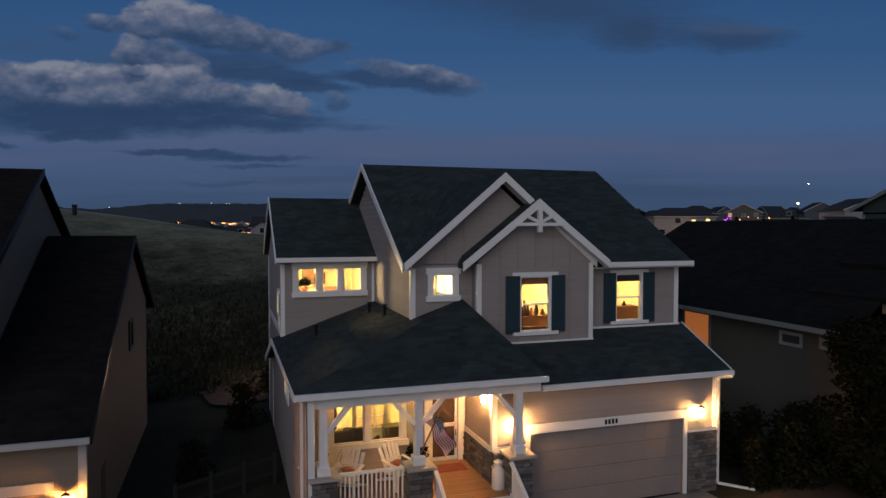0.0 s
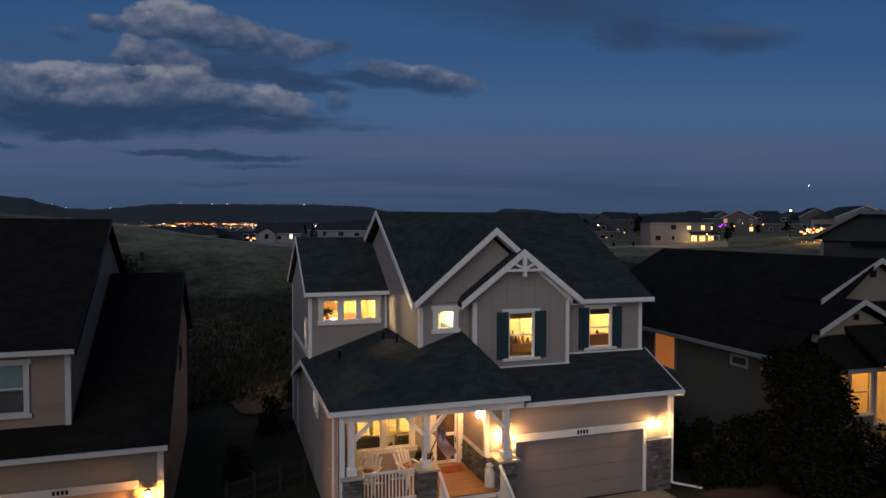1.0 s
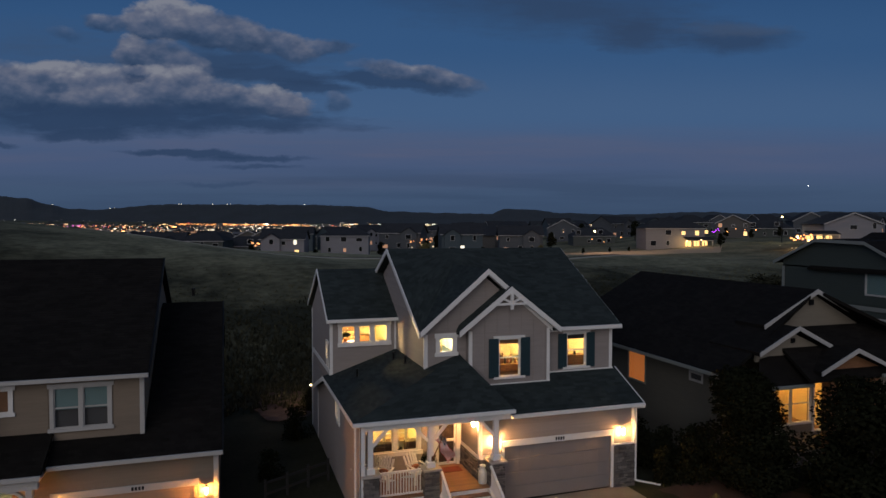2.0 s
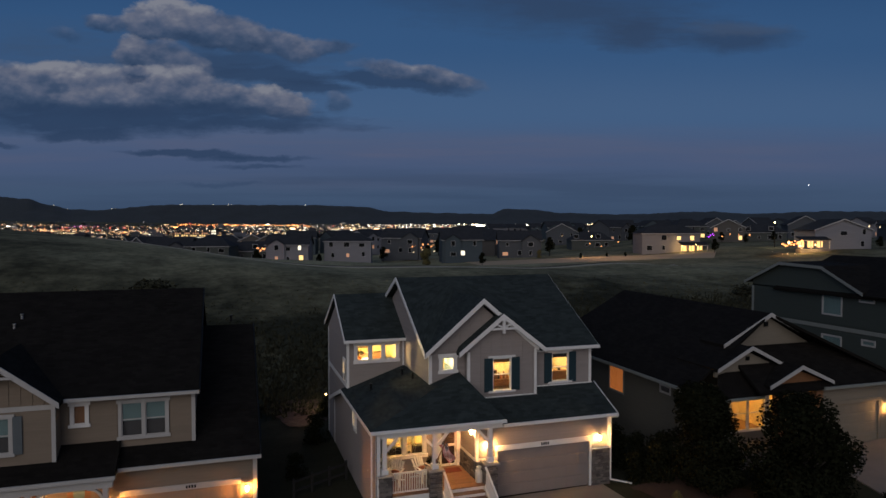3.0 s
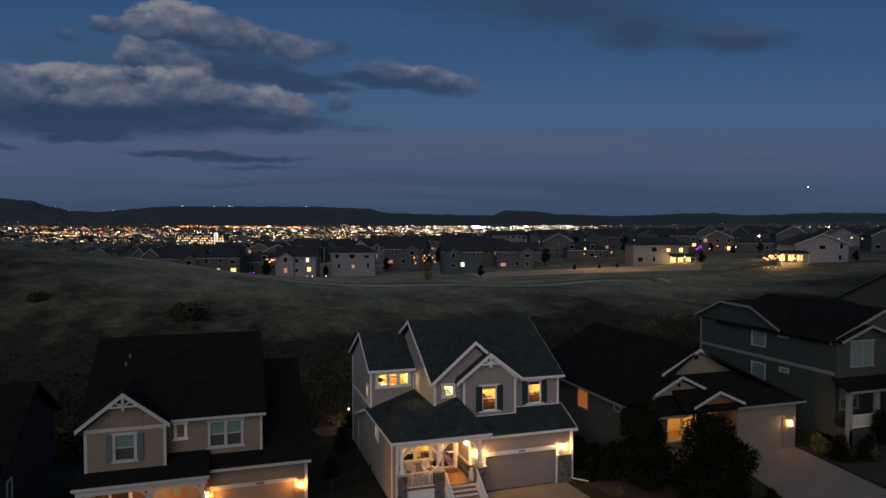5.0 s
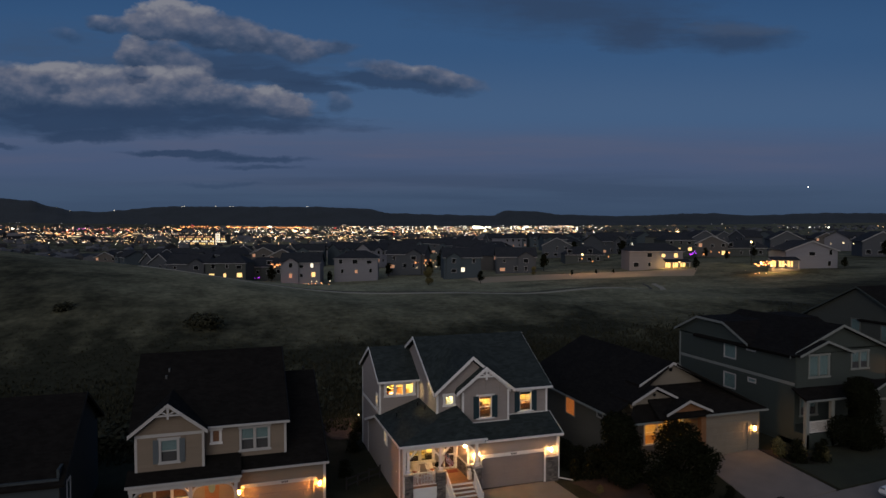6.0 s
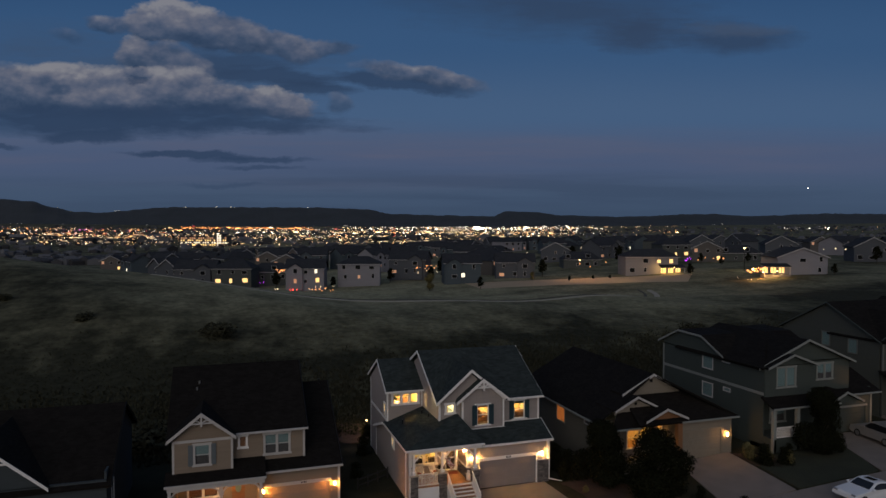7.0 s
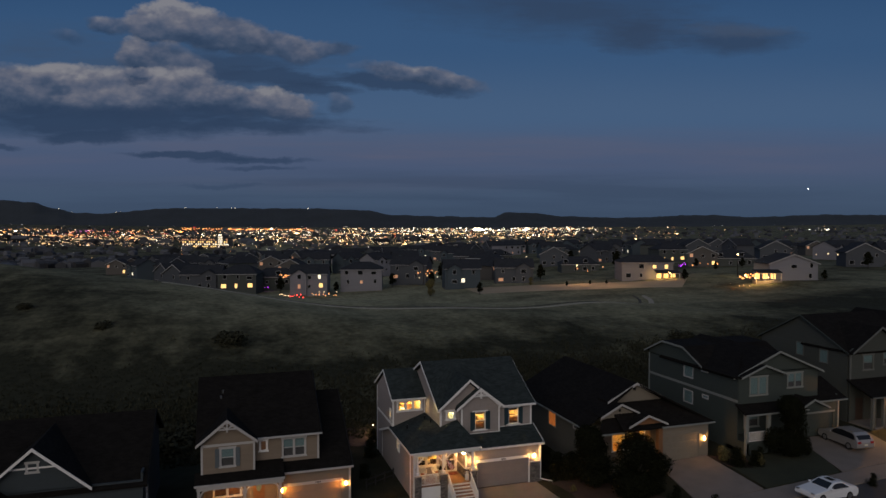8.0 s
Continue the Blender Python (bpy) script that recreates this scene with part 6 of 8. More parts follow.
for s_, d, k in ((0.053, 203, 0.7), (0.185, 218, 0.35), (0.363, 214, 0.75), (0.41, 240, 0.6), (0.22, 220, 0.3), (0.245, 219, 0.3), (0.575, 193, 0.6), (-0.08, 236, 0.9), (-0.165, 222, 0.7), (-0.25, 230, 1.0), (0.07, 275, 1.1), (0.19, 300, 1.2), (0.45, 250, 0.7), (-0.30, 236, 1.0), (-0.02, 236, 0.9), (0.145, 240, 1.1), (0.38, 256, 0.7), (-0.35, 250, 1.1), (-0.005, 260, 1.2), (0.26, 270, 1.3), (0.64, 236, 1.1)):
    p = afar(s_, d)
    put(TREE_FAR, p.x, p.y, k, rnd.uniform(0, 360))
for s_, d, k in ((-0.022, 203, 1.1), (0.13, 226, 0.6)):
    p = afar(s_, d)
    put(TREE_YELLOW, p.x, p.y, k, rnd.uniform(0, 360))
# sandy lot before the far houses
SAND = material("sandy_lot", (0.36, 0.28, 0.18), 0.95, vary=0.2, scale=0.1, grain=2.0, bump=0.3)
track("sandy_strip", [tuple(afar(s_, d).xy) for s_, d in ((0.04, 214), (0.08, 216), (0.14, 217), (0.2, 217), (0.27, 216), (0.33, 213), (0.37, 210))], 20.0, "pale sandy strip before the far houses", SAND, 10)


# ---- neighbouring houses ----
def dark_window(house, x0, x1, z0, z1, y, drop=0.45, half=0, **kw):
    """A window on an unlit room with a drawn blind behind the glass."""
    kw.setdefault("mat", TRIM_SOFT)
    w = window(house, x0, x1, z0, z1, y, **kw)
    part("blind", box(x0, x0 + (x1 - x0) * (half or 1), y + 0.05, y + 0.07, z0 + (z1 - z0) * (0.04 if half else drop), z1), BLIND, w)
    if half:
        part("blind", box(x0 + (x1 - x0) * half, x1, y + 0.055, y + 0.075, z0 + (z1 - z0) * drop, z1), BLIND, w)
    part("unlit_room", box(x0, x1, y + 0.12, y + 0.14, z0, z1), DARK_ROOM, w)
    return w


def side_window(house, x, y0, y1, z0, z1, out=-1, mat=TRIM, inner=None):
    """A window in a wall that faces x."""
    win = part("window", bmesh.new(), mat, house)
    lo, hi = sorted((x + out * 0.05, x - out * 0.01))
    part("window_frame", wall(bmesh.new(), "x", lo, hi, y0 - 0.1, y1 + 0.1, z0 - 0.1, z1 + 0.1, [(y0, y1, z0, z1)]), mat, win)
    lo, hi = sorted((x + out * 0.012, x + out * 0.018))
    part("pane", box(lo, hi, y0, y1, z0, z1), GLASS, win).visible_shadow = False
    lo, hi = sorted((x + out * 0.004, x + out * 0.008))
    part("blind", box(lo, hi, y0, y1, z0, z1), inner or BLIND, win)
    return win


def eave_board(house, x0, x1, y, z, mat=TRIM_SOFT, tall=0.15):
    part("gutter", box(x0, x1, y - 0.11, y - 0.005, z - tall, z - 0.01, 0.01), mat, house)


def rake(house, pts, mat=TRIM, tall=0.2, axis="x", out=-1):
    for a, b in zip(pts, pts[1:]):
        sh = Vector((0, 0, -tall))
        a, b = Vector(a), Vector(b)
        part("rake_board", extrude(bmesh.new(), [a, b, b + sh, a + sh], (out * 0.05, 0, 0) if axis == "x" else (0, out * 0.05, 0)), mat, house)


# tan house to the west
def tan_house():
    H = thing("house", "two-storey tan house with white trim, grey shutters and dark roof", "house", (-16.5, 6, -0.6))
    g = -0.62
    S = SIDING_TAN
    w = part("wall", wall(bmesh.new(), "y", 1.1, 1.25, -22.2, -18.2, 3.0, 5.66, [(-20.73, -19.78, 3.86, 5.22)]), S, H)
    siding(w, S, "y", 1.1, -1, -22.1, -18.3, 3.3, 5.45, [(-21.1, -19.4, 3.6, 5.5)])
    part("gable_wall", extrude(bmesh.new(), [(-22.2, 1.1, 5.66), (-18.2, 1.1, 5.66), (-20.2, 1.1, 7.25)], (0, 0.15, 0)), S, H)
    x = -21.8
    while x < -18.5:
        part("batten", box(x - 0.025, x + 0.025, 1.078, 1.1, 5.66, 5.66 + 0.795 * (2.0 - abs(x + 20.2)) - 0.08), S, H)
        x += 0.4
    part("band_board", box(-22.2, -18.2, 1.06, 1.097, 5.45, 5.64), TRIM_SOFT, H)
    part("bay_side", box(-18.35, -18.2, 1.25, 1.9, 3.0, 5.66), S, H)
    part("bay_side", box(-22.2, -22.05, 1.25, 13, -1.5, 5.66), S, H)
    for x in (-22.2, -18.34):
        part("corner_board", box(x - 0.01, x + 0.14, 1.065, 1.2, 3.2, 5.46), TRIM_SOFT, H)
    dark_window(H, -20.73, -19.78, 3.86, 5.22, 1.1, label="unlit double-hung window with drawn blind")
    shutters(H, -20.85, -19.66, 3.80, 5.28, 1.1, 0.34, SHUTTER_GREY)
    w = part("wall", wall(bmesh.new(), "y", 1.9, 2.05, -18.2, -13.15, 3.0, 5.66, [(-17.75, -17.3, 4.55, 5.32), (-15.98, -14.28, 3.88, 5.28)]), S, H)
    siding(w, S, "y", 1.9, -1, -18.2, -13.25, 3.3, 5.6, [(-17.92, -17.12, 4.4, 5.6), (-16.15, -14.1, 3.7, 5.6)])
    dark_window(H, -15.98, -14.28, 3.88, 5.28, 1.9, lights=2, label="unlit twin window with drawn blinds")
    w = window(H, -17.75, -17.3, 4.55, 5.32, 1.9, midrail=False, label="small unlit window")
    part("curtain", box(-17.75, -17.3, 1.97, 1.99, 4.55, 5.32), WOOD, w)
    part("wall", wall(bmesh.new(), "x", -13.3, -13.15, 2.05, 13.5, 2.5, 5.66), S, H)
    part("gable_wall", extrude(bmesh.new(), [(-13.3, 1.9, 5.6), (-13.3, 14.1, 5.6), (-13.3, 8.0, 9.2)], (0.15, 0, 0)), S, H)
    part("corner_board", box(-13.27, -13.12, 1.865, 2.0, 3.3, 5.6), TRIM_SOFT, H)
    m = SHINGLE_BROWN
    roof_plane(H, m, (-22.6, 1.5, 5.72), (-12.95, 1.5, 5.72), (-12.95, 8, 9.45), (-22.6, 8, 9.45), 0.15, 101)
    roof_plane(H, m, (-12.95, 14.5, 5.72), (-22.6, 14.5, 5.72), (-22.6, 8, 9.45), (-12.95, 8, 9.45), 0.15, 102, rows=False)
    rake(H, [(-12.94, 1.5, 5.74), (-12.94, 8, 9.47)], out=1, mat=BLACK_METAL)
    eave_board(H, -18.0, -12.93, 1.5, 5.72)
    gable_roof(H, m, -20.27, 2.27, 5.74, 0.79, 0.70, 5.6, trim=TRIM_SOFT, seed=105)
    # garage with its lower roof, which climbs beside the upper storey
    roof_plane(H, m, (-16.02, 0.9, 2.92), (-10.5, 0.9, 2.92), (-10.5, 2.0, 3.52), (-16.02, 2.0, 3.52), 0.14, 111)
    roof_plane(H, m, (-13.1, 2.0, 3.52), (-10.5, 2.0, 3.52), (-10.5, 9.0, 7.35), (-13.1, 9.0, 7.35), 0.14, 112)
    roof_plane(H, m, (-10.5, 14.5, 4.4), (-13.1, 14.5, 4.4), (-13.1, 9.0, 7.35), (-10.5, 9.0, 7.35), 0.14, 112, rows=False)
    rake(H, [(-10.49, 0.9, 2.94), (-10.49, 2.0, 3.54), (-10.49, 9.0, 7.37), (-10.49, 14.5, 4.42)], out=1, mat=BLACK_METAL)
    eave_board(H, -16.0, -10.47, 0.9, 2.92)
    w = part("wall", wall(bmesh.new(), "y", 1.3, 1.45, -16.5, -10.66, -1.2, 3.0, [(-15.85, -11.45, -1.2, 1.58)]), S, H)
    siding(w, S, "y", 1.3, -1, -16.5, -10.76, 1.85, 2.85, ())
    siding(w, S, "y", 1.3, -1, -11.3, -10.76, -0.6, 1.85, (), joined=True)
    part("garage_header", box(-16.0, -11.3, 1.255, 1.297, 1.60, 1.84), TRIM_SOFT, H)
    part("corner_board", box(-10.80, -10.63, 1.265, 1.4, -0.7, 2.8), TRIM_SOFT, H)
    bm = bmesh.new()
    for k in range(4):
        bx(bm, -13.5 + k * 0.11, -13.43 + k * 0.11, 1.24, 1.254, 1.66, 1.78)
    part("number_bars", bm, BLACK_METAL, H)
    garage_door(H, -15.85, -11.45, g, 1.58, 1.36, GARAGE_TAN)
    part("wall", wall(bmesh.new(), "x", -10.81, -10.66, 1.45, 13.5, -1.5, 3.05, [(3.2, 3.9, 0.2, 1.4)]), S, H)
    part("gable_wall", extrude(bmesh.new(), [(-10.81, 1.45, 3.05), (-10.81, 13.5, 3.05), (-10.81, 13.5, 4.7), (-10.81, 9.0, 7.12)], (0.15, 0, 0)), S, H)
    side_window(H, -10.66, 8.6, 9.3, 3.6, 4.4, 1, BLACK_METAL)
    part("wall", wall(bmesh.new(), "y", 13.35, 13.5, -22.2, -10.66, -1.5, 5.66), S, H)
    # porch
    roof_plane(H, m, (-22.65, 0.15, 2.90), (-16.0, 0.15, 2.90), (-16.0, 1.3, 3.47), (-22.65, 1.3, 3.47), 0.12, 113)
    part("roof", slab(bmesh.new(), [(-18.2, 1.3, 3.47), (-16.0, 1.3, 3.47), (-16.0, 1.95, 3.80), (-18.2, 1.95, 3.80)], 0.1), m, H)
    eave_board(H, -22.67, -15.98, 0.15, 2.90)
    part("soffit", box(-22.6, -16.05, 0.2, 3.2, 2.66, 2.70), TRIM_SOFT, H)
    P = thing("porch", "tan house front porch lit by warm light", "porch", (-19.4, 1.5, g))
    part("porch_floor", box(-22.5, -16.3, 0.2, 3.2, -1.3, -0.15), CONCRETE, P)
    part("beam", box(-22.5, -16.1, 0.22, 0.42, 2.42, 2.66), TRIM_SOFT, P)
    for x in (-22.35, -19.0, -16.35):
        part("post", box(x - 0.1, x + 0.1, 0.22, 0.42, -0.15, 2.42, 0.01), TRIM_SOFT, P)
        for sgn in (-1, 1):
            if (x < -22 and sgn < 0) or (x > -17 and sgn > 0):
                continue
            bm = bmesh.new()
            for k in range(6):
                f = lambda q: (x + sgn * (0.10 + 0.55 * (1 - math.cos(q * math.pi / 2))), 0.32, 1.86 + 0.56 * math.sin(q * math.pi / 2))
                bar(bm, f(k / 6), f((k + 1) / 6), 0.09, 0.12, (0, 1, 0))
            part("brace", bm, TRIM_SOFT, P)
    w = part("wall", wall(bmesh.new(), "y", 3.2, 3.35, -22.2, -16.5, -1.2, 3.4, [(-21.3, -19.3, 0.7, 2.1), (-18.3, -17.4, -0.12, 1.95)]), S, H)
    siding(w, S, "y", 3.2, -1, -22.1, -16.6, -0.12, 2.65, [(-21.45, -19.15, 0.5, 2.3), (-18.45, -17.25, -0.2, 2.1)])
    part("wall", wall(bmesh.new(), "x", -16.5, -16.35, 1.45, 3.2, -1.2, 3.2), S, H)
    window(H, -21.3, -19.3, 0.7, 2.1, 3.2, lights=2, midrail=False, label="window behind the porch")
    part("unlit_room", box(-21.3, -19.3, 3.5, 3.52, 0.7, 2.1), WOOD, H)
    d = part("front_door", box(-18.3, -17.4, 3.23, 3.28, -0.12, 1.95), WOOD, H, "brown front door with a round-topped pane")
    bm = bmesh.new()
    pts = [(-17.85 + 0.22 * math.cos(a), 3.222, 1.2 + 0.42 * math.sin(a)) for a in [2 * math.pi * k / 24 for k in range(24)]]
    part("pane", extrude(bm, pts, (0, 0.006, 0)), BLIND, d)
    wall_lantern(-11.05, 1.27, 1.40, 150, colour=(1.0, 0.35, 0.06))
    wall_lantern(-16.15, 1.27, 1.40, 130, colour=(1.0, 0.35, 0.06))
    lamp_light("porch_ceiling_light", (-18.6, 1.8, 2.5), 170, (1.0, 0.48, 0.16), 0.1)
    # plumbing vents
    for x, y in ((-20.6, 6.2), (-20.75, 5.6), (-11.62, 5.6)):
        z = 5.72 + (y - 1.5) * 0.574
        part("roof_vent", lathe(bmesh.new(), [(0.06, -0.1), (0.06, 0.14), (0.075, 0.16), (0.075, 0.21)], (x, y, z), 10), RIM if x < -18 else BLACK_METAL, H)


tan_house()


# slate blue house further west
def blue_house():
    H = thing("house", "low slate-blue house with white gable trim, unlit", "house", (-32, 6, -1.6))
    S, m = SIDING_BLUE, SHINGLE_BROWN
    part("wall", wall(bmesh.new(), "y", 1.1, 1.25, -37.0, -26.3, -2.4, 3.5), S, H)
    part("wall", wall(bmesh.new(), "x", -26.45, -26.3, 1.25, 13, -2.4, 4.0), S, H)
    part("gable_wall", extrude(bmesh.new(), [(-37.0, 1.1, 3.45), (-29.9, 1.1, 3.45), (-33.4, 1.1, 6.45)], (0, 0.15, 0)), S, H)
    gable_roof(H, m, -33.4, 3.75, 3.45, 0.86, 0.70, 7.5, truss=False, seed=121)
    part("band_board", box(-34.9, -31.9, 1.06, 1.097, 5.10, 5.22), TRIM, H)
    dark_window(H, -33.80, -33.20, 4.90, 5.50, 1.1, midrail=False, label="small square gable window")
    gable_roof(H, m, -36.2, 3.0, 1.7, 0.86, -0.6, 2.0, truss=False, seed=123)
    part("gable_wall", extrude(bmesh.new(), [(-39, -0.2, 1.6), (-33.4, -0.2, 1.6), (-36.2, -0.2, 4.0)], (0, 0.15, 0)), S, H)
    part("wall", wall(bmesh.new(), "y", -0.2, -0.05, -39, -33.4, -2.4, 1.6), S, H)
    roof_plane(H, m, (-38, 0.8, 3.2), (-26.0, 0.8, 3.2), (-26.0, 8, 7.0), (-38, 8, 7.0), 0.15, 125)
    roof_plane(H, m, (-26.0, 14, 3.8), (-38, 14, 3.8), (-38, 8, 7.0), (-26.0, 8, 7.0), 0.15, 126, rows=False)
    part("gable_wall", extrude(bmesh.new(), [(-26.45, 1.2, 3.3), (-26.45, 13, 4.1), (-26.45, 8.0, 6.8)], (0.15, 0, 0)), S, H)
    rake(H, [(-25.99, 0.8, 3.22), (-25.99, 8, 7.02), (-25.99, 14, 3.82)], out=1, mat=BLACK_METAL)
    side_window(H, -26.3, 3.0, 3.8, 1.2, 2.6, 1, TRIM)
    part("wall", wall(bmesh.new(), "y", 12.9, 13.05, -37, -26.3, -2.4, 4.2), S, H)


blue_house()


# cream single-storey house to the east
def cream_house():
    H = thing("house", "single-storey cream house with stacked gables and dark roof", "house", (16, 5, 1.1))
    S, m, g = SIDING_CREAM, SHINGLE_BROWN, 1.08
    # body
    w = part("wall", wall(bmesh.new(), "y", -1.9, -1.75, 17.15, 22.2, 0.3, 4.3, [(17.4, 21.15, 0.3, 3.32)]), S, H)
    siding(w, S, "y", -1.9, -1, 17.2, 22.1, 3.55, 4.25)
    siding(w, S, "y", -1.9, -1, 21.3, 22.1, 1.1, 3.55, joined=True)
    garage_door(H, 17.4, 21.15, g, 3.32, -1.84, SIDING_CREAM, 4, 8)
    part("garage_header", box(17.25, 21.3, -1.945, -1.903, 3.34, 3.54), SIDING_CREAM, H)
    part("wall", wall(bmesh.new(), "x", 22.05, 22.2, -1.75, 14, 0.3, 4.3), S, H)
    # same cream house: this side wall is shaded by its darker colour
    w = part("wall", wall(bmesh.new(), "x", 10.4, 10.55, -0.9, 14, 0.0, 4.4), SIDING_CREAM_SHADED, H)
    siding(w, SIDING_CREAM_SHADED, "x", 10.4, -1, -0.9, 14, 1.0, 4.36, [(5.55, 7.1, 2.68, 4.26), (1.2, 2.15, 3.68, 4.12), (-0.25, 0.55, 3.8, 4.12)], joined=True)
    part("wall", wall(bmesh.new(), "y", 13.85, 14.0, 10.4, 22.2, 0.0, 4.3), S, H)
    part("wall", wall(bmesh.new(), "x", 17.0, 17.15, -1.75, 0.4, 0.3, 4.3), S, H)
    w = part("wall", wall(bmesh.new(), "y", 0.4, 0.55, 10.55, 17.1, 0.3, 4.25, [(13.5, 15.8, 1.7, 3.5), (16.05, 16.9, 1.2, 3.6)]), S, H)
    window(H, 13.5, 15.8, 1.7, 3.5, 0.4, lights=2, casing=0.08, label="amber-lit front window")
    window(H, 16.05, 16.9, 1.25, 3.6, 0.4, casing=0.08, midrail=False, label="amber-lit entry door pane")
    # roof: hips with a gable in the front of the ridge
    ridge_f, ridge_b = (15.9, 0.2, 7.95), (15.9, 14.0, 7.95)
    roof_plane(H, m, (9.8, 14.4, 4.52), (9.8, -1.0, 4.52), ridge_f, ridge_b, 0.15, 131)
    roof_plane(H, m, (22.6, -2.3, 4.46), (22.6, 14.4, 4.46), ridge_b, ridge_f, 0.15, 132)
    roof_plane(H, m, (12.9, -2.3, 4.46), (22.6, -2.3, 4.46), (18.9, 0.22, 6.25), (12.9, 0.22, 6.25), 0.15, 133)
    roof_plane(H, m, (10.6, -1.9, 4.2), (13.5, -1.9, 4.2), (13.5, 0.2, 6.15), (12.6, 0.2, 5.95), 0.15, 134)
    part("gable_wall", extrude(bmesh.new(), [(12.95, 0.5, 6.0), (18.8, 0.5, 6.0), (18.8, 0.5, 6.2), (15.9, 0.5, 7.75), (12.95, 0.5, 6.2)], (0, 0.15, 0)), S, H)
    gable_roof(H, m, 15.9, 3.05, 6.40, 0.50, 0.18, 2.0, trim=TRIM_SOFT, truss=False, seed=136, deep=0.17)
    part("vent", box(15.70, 15.95, 0.40, 0.46, 7.2, 7.45), BLACK_METAL, H)
    part("gable_wall", extrude(bmesh.new(), [(11.5, -0.8, 5.0), (15.0, -0.8, 5.0), (15.0, -0.8, 5.5), (13.45, -0.8, 6.2), (11.5, -0.8, 5.4)], (0, 0.15, 0)), S, H)
    gable_roof(H, m, 13.45, 2.1, 5.46, 0.49, -1.15, 2.0, trim=TRIM_SOFT, truss=False, seed=138, deep=0.15)
    part("vent", box(13.35, 13.55, -0.87, -0.80, 5.75, 5.95), BLACK_METAL, H)
    part("gable_wall", extrude(bmesh.new(), [(13.7, -1.95, 4.2), (17.2, -1.95, 4.2), (17.2, -1.95, 4.7), (15.45, -1.95, 5.4), (13.7, -1.95, 4.7)], (0, 0.15, 0)), WOOD, H)
    gable_roof(H, m, 15.45, 2.0, 4.74, 0.44, -2.35, 1.5, trim=TRIM_SOFT, truss=False, seed=140, deep=0.15)
    eave_board(H, 16.9, 22.62, -2.3, 4.46, TRIM_DULL)
    eave_board(H, 10.6, 13.5, -1.9, 4.2, TRIM_DULL)
    part("fascia", box(9.74, 9.795, -1.0, 14.4, 4.36, 4.52), TRIM_DULL, H)
    for x in (14.5, 16.95):
        part("porch_column", box(x - 0.22, x + 0.22, -2.05, -1.6, 1.0, 4.2, 0.02), WOOD, H)
    part("porch_floor", box(10.6, 17.0, -1.7, 0.4, 0.2, 1.22), CONCRETE, H)
    # glowing window-framed panel for orange light on the wall, and a small side window
    side_window(H, 10.4, 5.62, 7.05, 2.76, 4.2, -1, TRIM_DULL, AMBER)
    side_window(H, 10.4, 1.3, 2.05, 3.77, 4.04, -1, TRIM_SOFT, DARK_ROOM)
    side_window(H, 10.4, -0.15, 0.45, 3.88, 4.04, -1, TRIM_SOFT, DARK_ROOM)
    wall_lantern(21.66, -1.93, 2.9, 40, colour=(1.0, 0.47, 0.13), k=1.4)
    room("cream_front", 11.2, 16.98, 0.56, 3.6, 1.2, 4.0, INNER, "amber walls of a lit front room")
    lamp_light("front_room_light", (14.6, 1.9, 3.6), 120, (1.0, 0.50, 0.13), 0.15)


# its glow stands for orange light falling on the cream side wall
AMBER = glowing("amber_light_on_wall", (1.0, 0.31, 0.07), 0.24)
cream_house()


